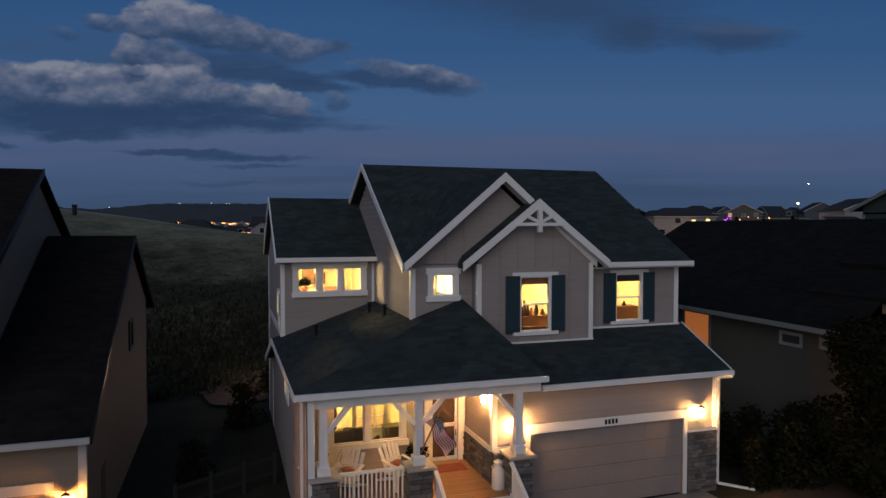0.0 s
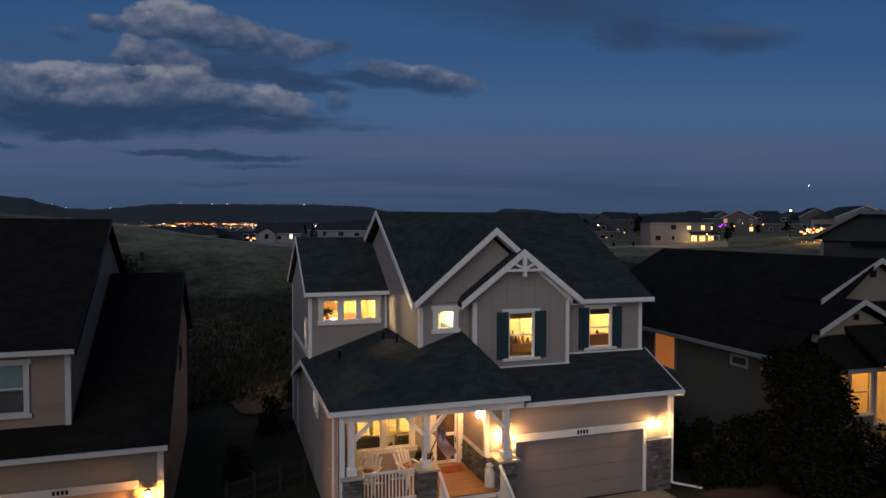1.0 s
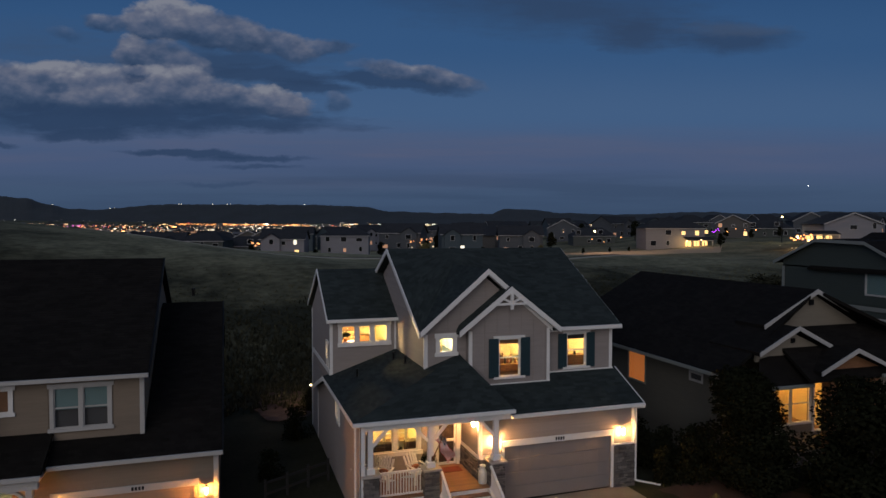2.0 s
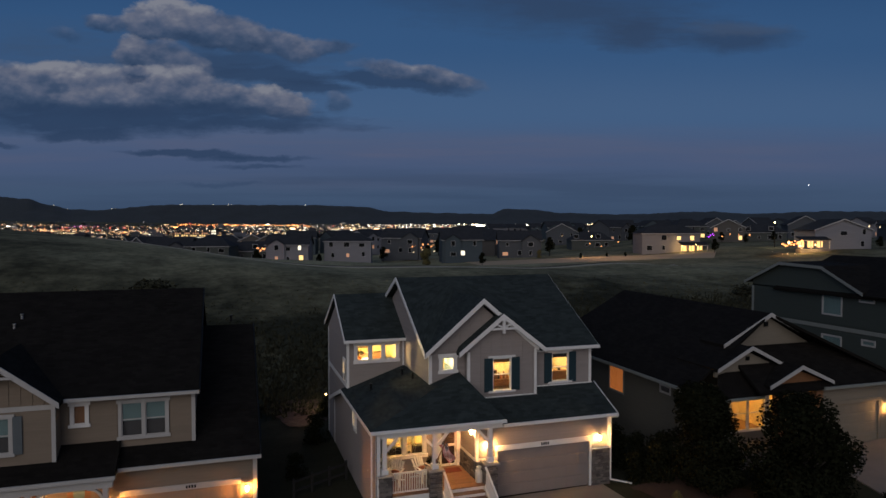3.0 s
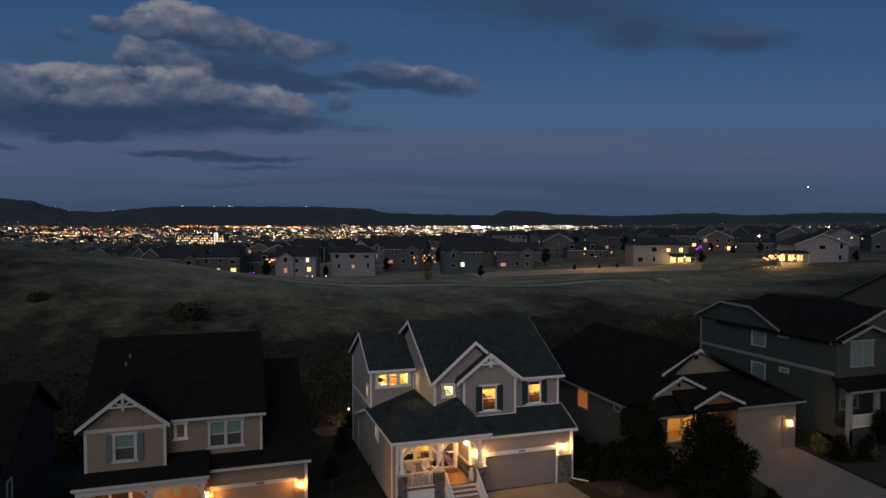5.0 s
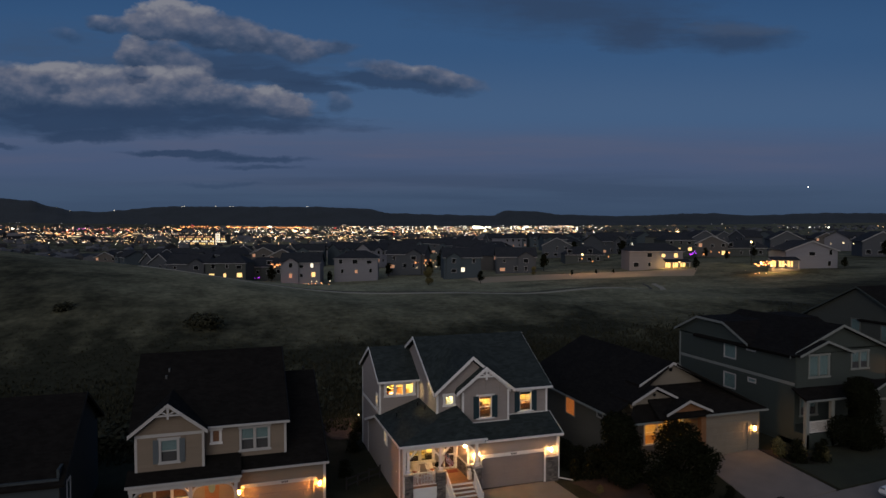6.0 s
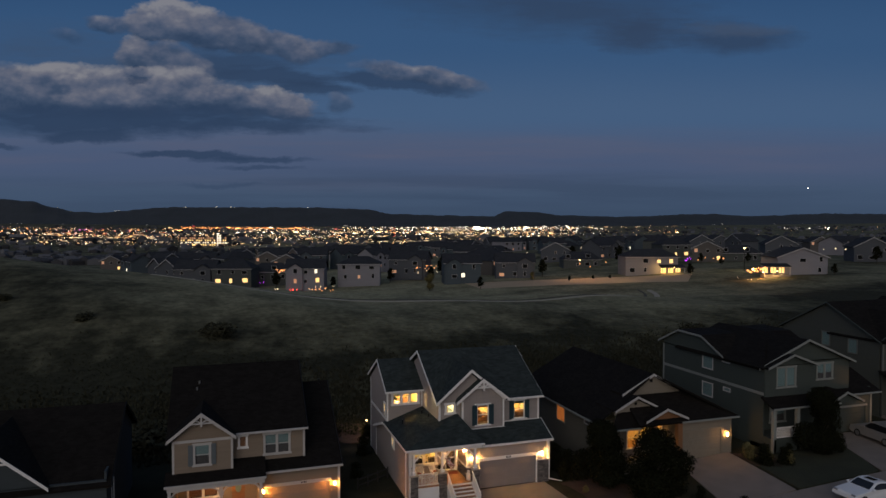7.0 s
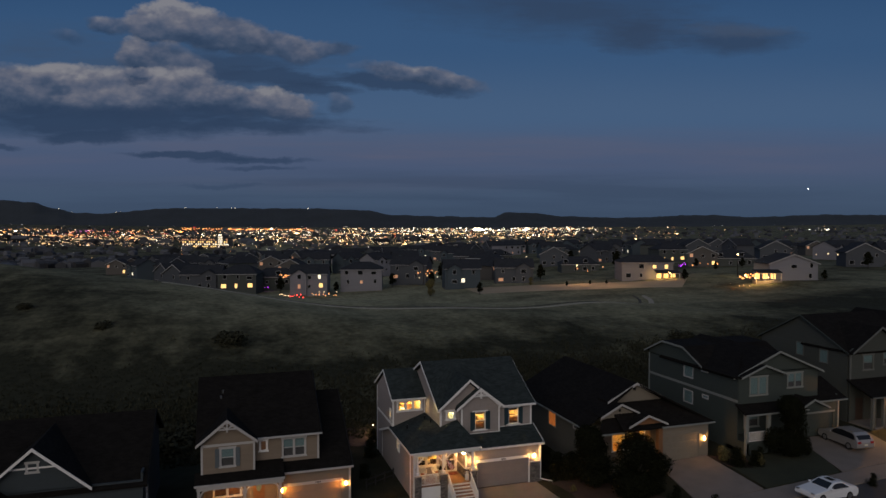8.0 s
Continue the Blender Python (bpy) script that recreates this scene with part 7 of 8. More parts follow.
# grey-green two-storey house
def green_house():
    H = thing("house", "two-storey grey-green house with pale trim, unlit at dusk", "house", (31, 4, 1.8))
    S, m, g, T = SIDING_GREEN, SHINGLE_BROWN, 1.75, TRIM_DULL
    w = part("wall", wall(bmesh.new(), "x", 25.0, 25.15, -2.45, 11.2, 0.6, 8.4), S, H)
    siding(w, S, "x", 25.0, -1, -2.5, 11.2, 1.8, 8.3, [(3.7, 5.2, 6.9, 8.4), (3.7, 5.2, 4.28, 5.65), (1.5, 2.55, 7.95, 8.4), (1.4, 2.35, 5.33, 5.73), (-2.5, 11.2, 6.0, 6.27)], joined=True)
    part("band_board", box(24.955, 24.997, -2.5, 11.2, 6.02, 6.26), T, H)
    part("corner_board", box(24.96, 25.1, 11.05, 11.25, 1.8, 8.3), T, H)
    part("gable_wall", extrude(bmesh.new(), [(25.0, 2.2, 8.3), (25.0, 11.2, 8.3), (25.0, 11.2, 8.75), (25.0, 8.5, 9.98), (25.0, 5.1, 9.9), (25.0, 2.7, 8.75)], (0.15, 0, 0)), S, H)
    rake(H, [(24.72, 2.1, 8.56), (24.72, 5.1, 10.04), (24.72, 8.5, 10.14), (24.72, 11.75, 8.62)], T)
    for yy, z0, z1, y1 in ((3.8, 7.0, 8.27, 5.1), (3.8, 4.38, 5.55, 5.1), (1.6, 8.05, 8.28, 2.45), (1.5, 5.43, 5.63, 2.25)):
        side_window(H, 25.0, yy, y1, z0, z1, -1, TRIM_SOFT)
    # upper front
    holes = [(26.35, 28.25, 6.65, 8.3)]
    w = part("wall", wall(bmesh.new(), "y", -2.6, -2.45, 25.0, 30.2, 5.8, 8.5, holes), S, H)
    siding(w, S, "y", -2.6, -1, 25.1, 30.1, 5.9, 8.45, [(26.1, 28.5, 6.4, 8.6)], joined=True)
    dark_window(H, 26.35, 28.25, 6.65, 8.3, -2.6, midrail=False, lights=2, label="wide unlit window with blinds", mat=T, drop=0.04)
    part("gable_wall", extrude(bmesh.new(), [(25.0, -2.6, 8.45), (30.2, -2.6, 8.45), (27.7, -2.6, 9.4)], (0, 0.15, 0)), S, H)
    gable_roof(H, m, 27.75, 2.75, 8.45, 0.37, -3.0, 3.0, trim=T, truss=False, seed=151, deep=0.15)
    holes = [(31.5, 33.2, 6.85, 8.2)]
    w = part("wall", wall(bmesh.new(), "y", -1.9, -1.75, 30.2, 35.2, 5.8, 8.6, holes), S, H)
    siding(w, S, "y", -1.9, -1, 30.2, 35.1, 5.9, 8.5, [(31.3, 33.4, 6.6, 8.5)], joined=True)
    dark_window(H, 31.5, 33.2, 6.85, 8.2, -1.9, midrail=False, lights=2, label="unlit twin window", mat=T, drop=0.4)
    part("gable_wall", extrude(bmesh.new(), [(25.9, -1.9, 8.5), (35.1, -1.9, 8.5), (30.1, -1.9, 10.35)], (0, 0.15, 0)), S, H)
    gable_roof(H, m, 30.1, 5.4, 8.32, 0.41, -2.3, 9.0, trim=T, truss=False, seed=153, deep=0.16)
    part("wall", wall(bmesh.new(), "x", 35.05, 35.2, -1.75, 11.2, 0.6, 8.6), S, H)
    part("wall", wall(bmesh.new(), "y", 11.05, 11.2, 25, 35.2, 0.6, 8.4), S, H)
    roof_plane(H, m, (24.7, -2.8, 8.40), (24.7, 2.2, 8.40), (28.2, 2.2, 9.95), (28.2, 0.6, 9.95), 0.14, 155)
    roof_plane(H, m, (24.7, 2.1, 8.56), (35.5, 2.1, 8.56), (35.5, 5.1, 10.04), (24.7, 5.1, 10.04), 0.14, 156)
    roof_plane(H, m, (24.7, 5.1, 10.04), (35.5, 5.1, 10.04), (35.5, 8.5, 10.14), (24.7, 8.5, 10.14), 0.14, 157)
    roof_plane(H, m, (35.5, 11.75, 8.62), (24.7, 11.75, 8.62), (24.7, 8.5, 10.14), (35.5, 8.5, 10.14), 0.14, 158, rows=False)
    part("wall", wall(bmesh.new(), "y", 11.05, 11.2, 25.15, 35.05, 8.4, 8.75), S, H)
    # lower roof, porch and garage
    roof_plane(H, m, (24.7, -3.9, 5.25), (32.0, -3.9, 5.25), (32.0, -1.9, 6.15), (24.7, -2.5, 5.95), 0.13, 158)
    roof_plane(H, m, (31.2, -2.6, 5.45), (38.3, -2.6, 5.45), (38.3, 0.6, 7.0), (31.2, 0.6, 7.0), 0.13, 159)
    eave_board(H, 24.7, 32.0, -3.9, 5.25, T)
    eave_board(H, 32.0, 38.3, -2.6, 5.45, T)
    gable_roof(H, m, 32.4, 1.9, 5.3, 0.46, -4.2, -0.5, trim=T, truss=False, seed=160, deep=0.15)
    part("gable_wall", extrude(bmesh.new(), [(30.6, -3.8, 5.2), (34.2, -3.8, 5.2), (32.4, -3.8, 6.0)], (0, 0.12, 0)), S, H)
    w = part("wall", wall(bmesh.new(), "y", -2.2, -2.05, 32.0, 37.6, 0.6, 5.4, [(32.6, 36.9, 0.6, 4.1)]), S, H)
    siding(w, S, "y", -2.2, -1, 32.0, 37.5, 4.3, 5.35, joined=True)
    garage_door(H, 32.6, 36.9, g + 0.1, 4.1, -2.14, SIDING_GREEN)
    part("garage_header", box(32.4, 37.1, -2.245, -2.203, 4.12, 4.3), T, H)
    part("corner_board", box(37.45, 37.63, -2.24, -2.1, 1.8, 5.35), T, H)
    part("wall", wall(bmesh.new(), "x", 37.45, 37.6, -2.05, 10, 0.6, 5.8), S, H)
    w = part("wall", wall(bmesh.new(), "y", -1.2, -1.05, 25.0, 32.0, 0.6, 5.6, [(27.0, 28.6, 3.2, 4.6)]), S, H)
    dark_window(H, 27.0, 28.6, 3.2, 4.6, -1.2, midrail=False, label="unlit porch window", mat=T)
    P = thing("porch", "unlit side porch with square posts", "porch", (28, -2.5, g))
    part("porch_floor", box(25.0, 31.0, -3.7, -1.2, 0.8, 2.55), SIDING_GREEN, P)
    for x in (25.1, 27.6, 30.6):
        part("post", box(x - 0.16, x + 0.16, -3.7, -3.4, 1.4, 5.15, 0.02), T, P)
    railing(P, (25.3, -3.55, 2.55), (27.4, -3.55, 2.55))


green_house()


# taller houses beyond, seen over its roof
def tall_neighbour(x0, x1, y0, y1, g, ze, zr, mat, seed, label):
    H = thing("house", label, "house", ((x0 + x1) / 2, (y0 + y1) / 2, g), "houses up the street")
    cx = (x0 + x1) / 2
    w = part("wall", wall(bmesh.new(), "y", y0, y0 + 0.15, x0, x1, g - 1.5, ze), mat, H)
    siding(w, mat, "y", y0, -1, x0 + 0.1, x1 - 0.1, g, ze, joined=True)
    part("gable_wall", extrude(bmesh.new(), [(x0, y0, ze), (x1, y0, ze), (cx, y0, zr - 0.15)], (0, 0.15, 0)), mat, H)
    for x in (x0, x1 - 0.15):
        part("wall", wall(bmesh.new(), "x", x, x + 0.15, y0 + 0.15, y1, g - 1.5, ze), mat, H)
    part("wall", wall(bmesh.new(), "y", y1 - 0.15, y1, x0, x1, g - 1.5, ze), mat, H)
    gable_roof(H, SHINGLE_BROWN, cx, (x1 - x0) / 2 + 0.4, ze - 0.05, (zr - ze) / ((x1 - x0) / 2 + 0.4), y0 - 0.4, y1 + 0.4, trim=TRIM_DULL, truss=False, seed=seed, deep=0.16, rows=False)
    n = 2
    for k in range(n):
        a = x0 + (x1 - x0) * (0.24 + 0.42 * k)
        dark_window(H, a, a + 1.1, ze - 2.1, ze - 0.6, y0, mat=TRIM_DULL)
    return H




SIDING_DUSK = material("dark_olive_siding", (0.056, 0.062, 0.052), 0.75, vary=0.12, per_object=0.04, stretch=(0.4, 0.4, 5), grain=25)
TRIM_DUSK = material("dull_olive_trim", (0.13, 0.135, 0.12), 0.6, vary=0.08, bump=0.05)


# house up the street: a broad side gable, a stepped front gable and a porch
def street_house():
    H = thing("house", "dim grey-green two-storey house with broad side gable, up the street", "house", (46, 5, 2.2), "houses up the street")
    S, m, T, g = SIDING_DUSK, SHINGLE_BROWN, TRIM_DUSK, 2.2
    x0, x1, y0, y1, ze, zr = 40.8, 51.0, -0.4, 11.2, 9.62, 12.7
    ym = (y0 + y1) / 2
    w = part("wall", wall(bmesh.new(), "x", x0, x0 + 0.15, y0, y1, 0.6, ze), S, H)
    siding(w, S, "x", x0, -1, y0, y1, 2.0, ze, [(5.0, 6.25, 8.0, 9.7), (1.9, 3.1, 7.7, 9.4)], joined=True)
    part("gable_wall", extrude(bmesh.new(), [(x0, y0, ze), (x0, y1, ze), (x0, ym, zr - 0.1)], (0.15, 0, 0)), S, H)
    side_window(H, x0, 5.2, 6.05, 8.2, 9.5, -1, T)
    side_window(H, x0, 2.05, 2.95, 7.9, 9.2, -1, T)
    for yy, z0 in ((y0 - 0.4, ze - 0.2), (y1 + 0.4, ze - 0.2)):
        a, b = (x0 - 0.3, yy, z0), (x1 + 0.3, yy, z0)
        roof_plane(H, m, a, b, (x1 + 0.3, ym, zr), (x0 - 0.3, ym, zr), 0.15, 181, rows=yy < 0)
    rake(H, [(x0 - 0.31, y0 - 0.4, ze - 0.19), (x0 - 0.31, ym, zr + 0.01), (x0 - 0.31, y1 + 0.4, ze - 0.19)], SIDING_GREEN, 0.16)
    part("wall", wall(bmesh.new(), "x", x1 - 0.15, x1, y0, y1, 0.6, ze), S, H)
    part("wall", wall(bmesh.new(), "y", y1 - 0.15, y1, x0 + 0.15, x1 - 0.15, 0.6, ze), S, H)
    # front gables
    w = part("wall", wall(bmesh.new(), "y", y0 - 0.3, y0 - 0.15, x0, 48.4, 6.4, ze, [(42.6, 43.9, 7.6, 9.1), (45.4, 46.5, 8.0, 9.2)]), S, H)
    siding(w, S, "y", y0 - 0.3, -1, x0 + 0.1, 48.3, 6.5, ze, [(42.4, 44.1, 7.4, 9.3), (45.2, 46.7, 7.8, 9.4)], joined=True)
    part("corner_board", box(x0 - 0.03, x0 + 0.12, y0 - 0.34, y0 - 0.2, 6.5, ze - 0.1), T, H)
    dark_window(H, 42.6, 43.9, 7.6, 9.1, y0 - 0.3, mat=T, label="unlit front window with pale blind")
    dark_window(H, 45.4, 46.5, 8.0, 9.2, y0 - 0.3, mat=T)
    part("gable_wall", extrude(bmesh.new(), [(x0, y0 - 0.3, ze), (48.4, y0 - 0.3, ze), (44.6, y0 - 0.3, 11.9)], (0, 0.15, 0)), S, H)
    gable_roof(H, m, 44.6, 3.95, ze - 0.12, 0.64, y0 - 0.75, ym, trim=T, truss=False, seed=183, deep=0.16)
    part("wall", wall(bmesh.new(), "y", y0 - 0.1, y0 + 0.05, 48.4, x1, 0.6, ze), S, H)
    # lower storey: porch roof on posts and a garage
    roof_plane(H, m, (x0 - 0.4, y0 - 3.2, 5.55), (x1 + 0.4, y0 - 3.2, 5.55), (x1 + 0.4, y0 - 0.2, 6.75), (x0 - 0.4, y0 - 0.2, 6.75), 0.14, 185)
    eave_board(H, x0 - 0.4, x1 + 0.4, y0 - 3.2, 5.55, T)
    part("wall", wall(bmesh.new(), "y", y0 - 0.3, y0 - 0.15, x0, 44.6, 0.6, 6.4, [(41.6, 42.7, 2.4, 4.7)]), S, H)
    part("front_door", box(41.6, 42.7, y0 - 0.22, y0 - 0.18, 2.4, 4.7), DARK_WOOD, H)
    for x in (x0 + 0.1, 42.3):
        part("post", box(x - 0.16, x + 0.16, y0 - 3.0, y0 - 2.7, 1.4, 5.4, 0.02), T, H)
    part("porch_floor", box(x0, 44.6, y0 - 3.0, y0 - 0.3, 0.8, 2.4), CONCRETE, H)
    w = part("wall", wall(bmesh.new(), "y", y0 - 2.9, y0 - 2.75, 44.6, x1, 0.6, 5.5, [(45.4, 50.2, 0.6, 4.5)]), S, H)
    garage_door(H, 45.4, 50.2, g, 4.5, y0 - 2.84, SIDING_GREEN)
    part("wall", wall(bmesh.new(), "x", 44.6, 44.75, y0 - 2.75, y0 - 0.3, 0.6, 5.6), S, H)
    wall_lantern(45.0, y0 - 2.92, 4.2, 900)
    wall_lantern(50.6, y0 - 2.92, 4.2, 900)


street_house()
tall_neighbour(52.0, 62.0, -2.0, 12, 2.9, 9.0, 12.2, SIDING_TAN, 177, "tan two-storey house up the street")
tall_neighbour(-54.0, -43.0, 1.0, 12, -2.2, 3.4, 6.4, SIDING_TAN, 179, "tan house down the street")

# ---- street, drives and walks ----
YARD = material("dark_garden_soil_and_weeds", (0.032, 0.032, 0.020), 0.95, vary=0.4, scale=0.5, grain=6, bump=0.6, spec=0.05)
verts, faces = [], []
nx, ny = 66, 14
for j in range(ny + 1):
    for i in range(nx + 1):
        x, y = -66 + 2 * i, -9.4 + 2.0 * j
        verts.append((x, y, ground(x, y) + 0.0))
for j in range(ny):
    for i in range(nx):
        a = j * (nx + 1) + i
        faces.append((a, a + 1, a + nx + 2, a + nx + 1))
me = bpy.data.meshes.new("garden_ground")
me.from_pydata(verts, [], faces)
me.materials.append(YARD)
tagged(new("garden_ground", me), "dark garden ground between the houses", "ground", kind="structure")

patch("driveway", CONCRETE, [(-0.7, 0.0), (5.5, 0.0), (6.4, -9.5), (-0.9, -9.5)], 0.06, "pale concrete driveway before the garage", "driveway")
patch("driveway", CONCRETE, [(-16.0, 1.3), (-11.0, 1.3), (-10.2, -9.5), (-16.3, -9.5)], 0.06, "concrete driveway lit by the garage lamps", "driveway")
patch("driveway", CONCRETE, [(16.7, -1.9), (21.9, -1.9), (21.4, -9.5), (15.2, -9.5)], 0.06, "concrete driveway of the cream house", "driveway")
patch("driveway", CONCRETE, [(32.4, -2.2), (40.0, -3.2), (38.0, -9.5), (29.8, -9.5)], 0.06, "wide concrete driveway with a parked car", "driveway")
bm = bmesh.new()
for k in range(-30, 40):
    x = k * 1.5
    extrude(bm, [(x + 0.01, -9.6, ground(x, -9.6) + 0.035), (x + 1.49, -9.6, ground(x + 1.5, -9.6) + 0.035), (x + 1.49, -11.4, ground(x + 1.5, -11.4) + 0.035), (x + 0.01, -11.4, ground(x, -11.4) + 0.035)], (0, 0, -0.12))
solo("pavement", bm, CONCRETE, "concrete pavement slabs along the street", "pavement", "structure")
bm = bmesh.new()
for k in range(-24, 30):
    x = k * 2.0
    extrude(bm, [(x, -11.62, ground(x, -11.62) - 0.06), (x + 2.0, -11.62, ground(x + 2.0, -11.62) - 0.06), (x + 2.0, -25, ground(x + 2, -25) - 0.02), (x, -25, ground(x, -25) - 0.02)], (0, 0, -0.1))
bmesh.ops.remove_doubles(bm, verts=list(bm.verts), dist=0.001)
solo("road", bm, ASPHALT, "dark asphalt residential road", "road", "structure")
for y in (-11.45,):
    bm = bmesh.new()
    for k in range(-24, 30):
        x = k * 2.0
        extrude(bm, [(x, y, ground(x, y) + 0.06), (x + 1.99, y, ground(x + 2, y) + 0.06), (x + 1.99, y - 0.2, ground(x + 2, y) + 0.05), (x, y - 0.2, ground(x, y) + 0.05)], (0, 0, -0.3))
    solo("kerb", bm, CONCRETE, "concrete kerb between lawn and road", "kerb", "structure")
for o, mat, lab in (([(22.3, -3.0), (31.6, -5.0), (29.6, -9.4), (21.8, -9.4)], LAWN, "dark mown front lawn"), ([(6.6, -0.8), (9.6, -0.8), (14.8, -9.4), (6.8, -9.4)], MULCH, "bark mulch bed beside the drive"),
                    ([(-10.0, 0.5), (-6.2, 0.5), (-2.8, -2.0), (-1.1, -9.4), (-9.9, -9.4)], LAWN, "dark front lawn by the porch"), ([(22.0, -2.2), (24.8, -3.8), (23.6, -6.0), (22.0, -5.0)], MULCH, "reddish mulch bed beside the lamp")):
    patch("garden_bed" if mat is MULCH else "lawn", mat, o, 0.035, lab, "planting bed" if mat is MULCH else "lawn")


# ---- porch things ----
def adirondack():
    t = thing("adirondack_chair", "white painted wooden adirondack chair with rust cushion on the porch", "chair", group="porch chairs")
    for k in range(5):
        x = -0.24 + 0.12 * k
        top = 1.02 - 0.05 * abs(k - 2) ** 1.5
        bm = bmesh.new()
        p, q = Vector((x * 0.85, 0.22, 0.30)), Vector((x * 1.08, 0.56, top))
        bar(bm, p, q, 0.10, 0.022, (0, -1, 0.6))
        bmesh.ops.bevel(bm, geom=list(bm.edges), offset=0.006, segments=1, affect="EDGES")
        part("back_slat", bm, CHAIR_WHITE, t)
    for k in range(6):
        y = -0.34 + k * 0.105
        part("seat_slat", box(-0.27, 0.27, y, y + 0.092, 0.385 - k * 0.02, 0.405 - k * 0.02, 0.005), CHAIR_WHITE, t)
    for sg in (-1, 1):
        x = sg * 0.32
        part("leg", box(x - 0.03, x + 0.03, -0.34, -0.24, 0.0, 0.60, 0.006), CHAIR_WHITE, t)
        part("leg", extrude(bmesh.new(), [(x * 0.86 - 0.02, -0.30, 0.30), (x * 0.86 - 0.02, 0.62, 0.0), (x * 0.86 - 0.02, 0.72, 0.0), (x * 0.86 - 0.02, -0.30, 0.42)], (0.04, 0, 0)), CHAIR_WHITE, t)
        bm = extrude(bmesh.new(), [(x - 0.09, -0.44, 0.60), (x + 0.06, -0.44, 0.60), (x + 0.05, 0.36, 0.61), (x - 0.03, 0.36, 0.61)], (0, 0, 0.028))
        bmesh.ops.bevel(bm, geom=list(bm.edges), offset=0.008, segments=1, affect="EDGES")
        part("armrest", bm, CHAIR_WHITE, t)
    part("back_rail", box(-0.30, 0.30, 0.36, 0.40, 0.56, 0.62, 0.005), CHAIR_WHITE, t)
    bm = bmesh.new()
    bmesh.ops.create_uvsphere(bm, u_segments=14, v_segments=8, radius=0.2, matrix=Matrix.LocRotScale((0, 0.20, 0.50), Euler((0.7, 0, 0)), (1.0, 0.42, 0.85)))
    part("cushion", bm, PILLOW, t, "rust-coloured cushion", smooth=True)
    return t


CHAIR = adirondack()
CHAIR.matrix_basis = pose(-4.75, 0.55, PZ, 0, 0, -32)
copy_thing(CHAIR, pose(-3.35, 0.65, PZ, 0, 0, 20))
copy_thing(CHAIR, pose(-5.30, 0.9, PZ, 0, 0, -60))

CAN = thing("milk_can", "white painted metal milk can on the porch", "milk can", (-1.02, -0.30, PZ))
bm = lathe(bmesh.new(), [(0.15, 0.0), (0.165, 0.02), (0.165, 0.42), (0.15, 0.48), (0.095, 0.56), (0.09, 0.63), (0.115, 0.66)], (-1.02, -0.30, PZ), 24)
part("body", bm, CHAIR_WHITE, CAN, smooth=True)
part("lid", lathe(bmesh.new(), [(0.12, 0.655), (0.125, 0.69), (0.06, 0.72), (0.03, 0.74)], (-1.02, -0.30, PZ), 24), CHAIR_WHITE, CAN, smooth=True)
for sg in (-1, 1):
    bm = bmesh.new()
    for k in range(5):
        f = lambda q: (-1.02 + sg * (0.10 + 0.08 * math.sin(q * math.pi)), -0.30, PZ + 0.48 + 0.14 * q)
        bar(bm, f(k / 5), f((k + 1) / 5), 0.018, 0.018, (0, 1, 0))
    part("handle", bm, CHAIR_WHITE, CAN)


# flag on a pole, slanting from the middle post
FLAG = thing("flag", "striped red and white flag with navy canton on a slanting pole", "flag", (-3.14, -0.70, 2.3))
pa, pb = Vector((-3.18, -0.74, 2.30)), Vector((-2.90, -1.22, 3.32))
part("pole", bar(bmesh.new(), pa, pb, 0.03, 0.03), WOOD, FLAG, "wooden flag pole")
part("bracket", box(-3.19, -3.10, -0.74, -0.66, 2.24, 2.42, 0.01), BLACK_METAL, FLAG)
fl_w = 1.12


def cloth(u, v):
    """u along the fly, v down the hoist: hangs from the pole and drapes towards the east."""
    hoist = pb.lerp(pa, 0.03 + 0.46 * v)
    drop = u * fl_w
    sway = 0.10 * math.sin(u * 7.0 + v * 2.5) * (0.3 + u)
    return hoist + Vector((0.44 * drop + 0.05 * math.sin(u * 9) - 0.10 * v, 0.10 * drop + sway, -0.62 * drop - 0.12 * drop * drop + 0.28 * v * (1 - 0.4 * u)))


for k in range(13):
    v0, v1 = k / 13, (k + 1) / 13
    bm = bmesh.new()
    u0 = 0.42 if k < 7 else 0.0
    n = 18
    rows_ = [[bm.verts.new(cloth(u0 + (1 - u0) * i / n, v)) for i in range(n + 1)] for v in (v0, v1)]
    for i in range(n):
        bm.faces.new((rows_[0][i], rows_[0][i + 1], rows_[1][i + 1], rows_[1][i]))
    part("stripe", bm, RED if k % 2 == 0 else WHITE_CLOTH, FLAG, smooth=True)
bm = bmesh.new()
n, r = 8, 7
g = [[bm.verts.new(cloth(0.42 * i / n, 7 / 13 * j / r)) for i in range(n + 1)] for j in range(r + 1)]
for j in range(r):
    for i in range(n):
        bm.faces.new((g[j][i], g[j][i + 1], g[j + 1][i + 1], g[j + 1][i]))
part("canton", bm, NAVY, FLAG, smooth=True)
bm = bmesh.new()
for j in range(5):
    for i in range(6):
        c = cloth(0.42 * (i + 0.5) / 6, 7 / 13 * (j + 0.5) / 5) + Vector((0, -0.006, 0))
        bx(bm, c.x - 0.011, c.x + 0.011, c.y - 0.002, c.y + 0.002, c.z - 0.011, c.z + 0.011)
part("star_dots", bm, WHITE_CLOTH, FLAG, kind="stuff")

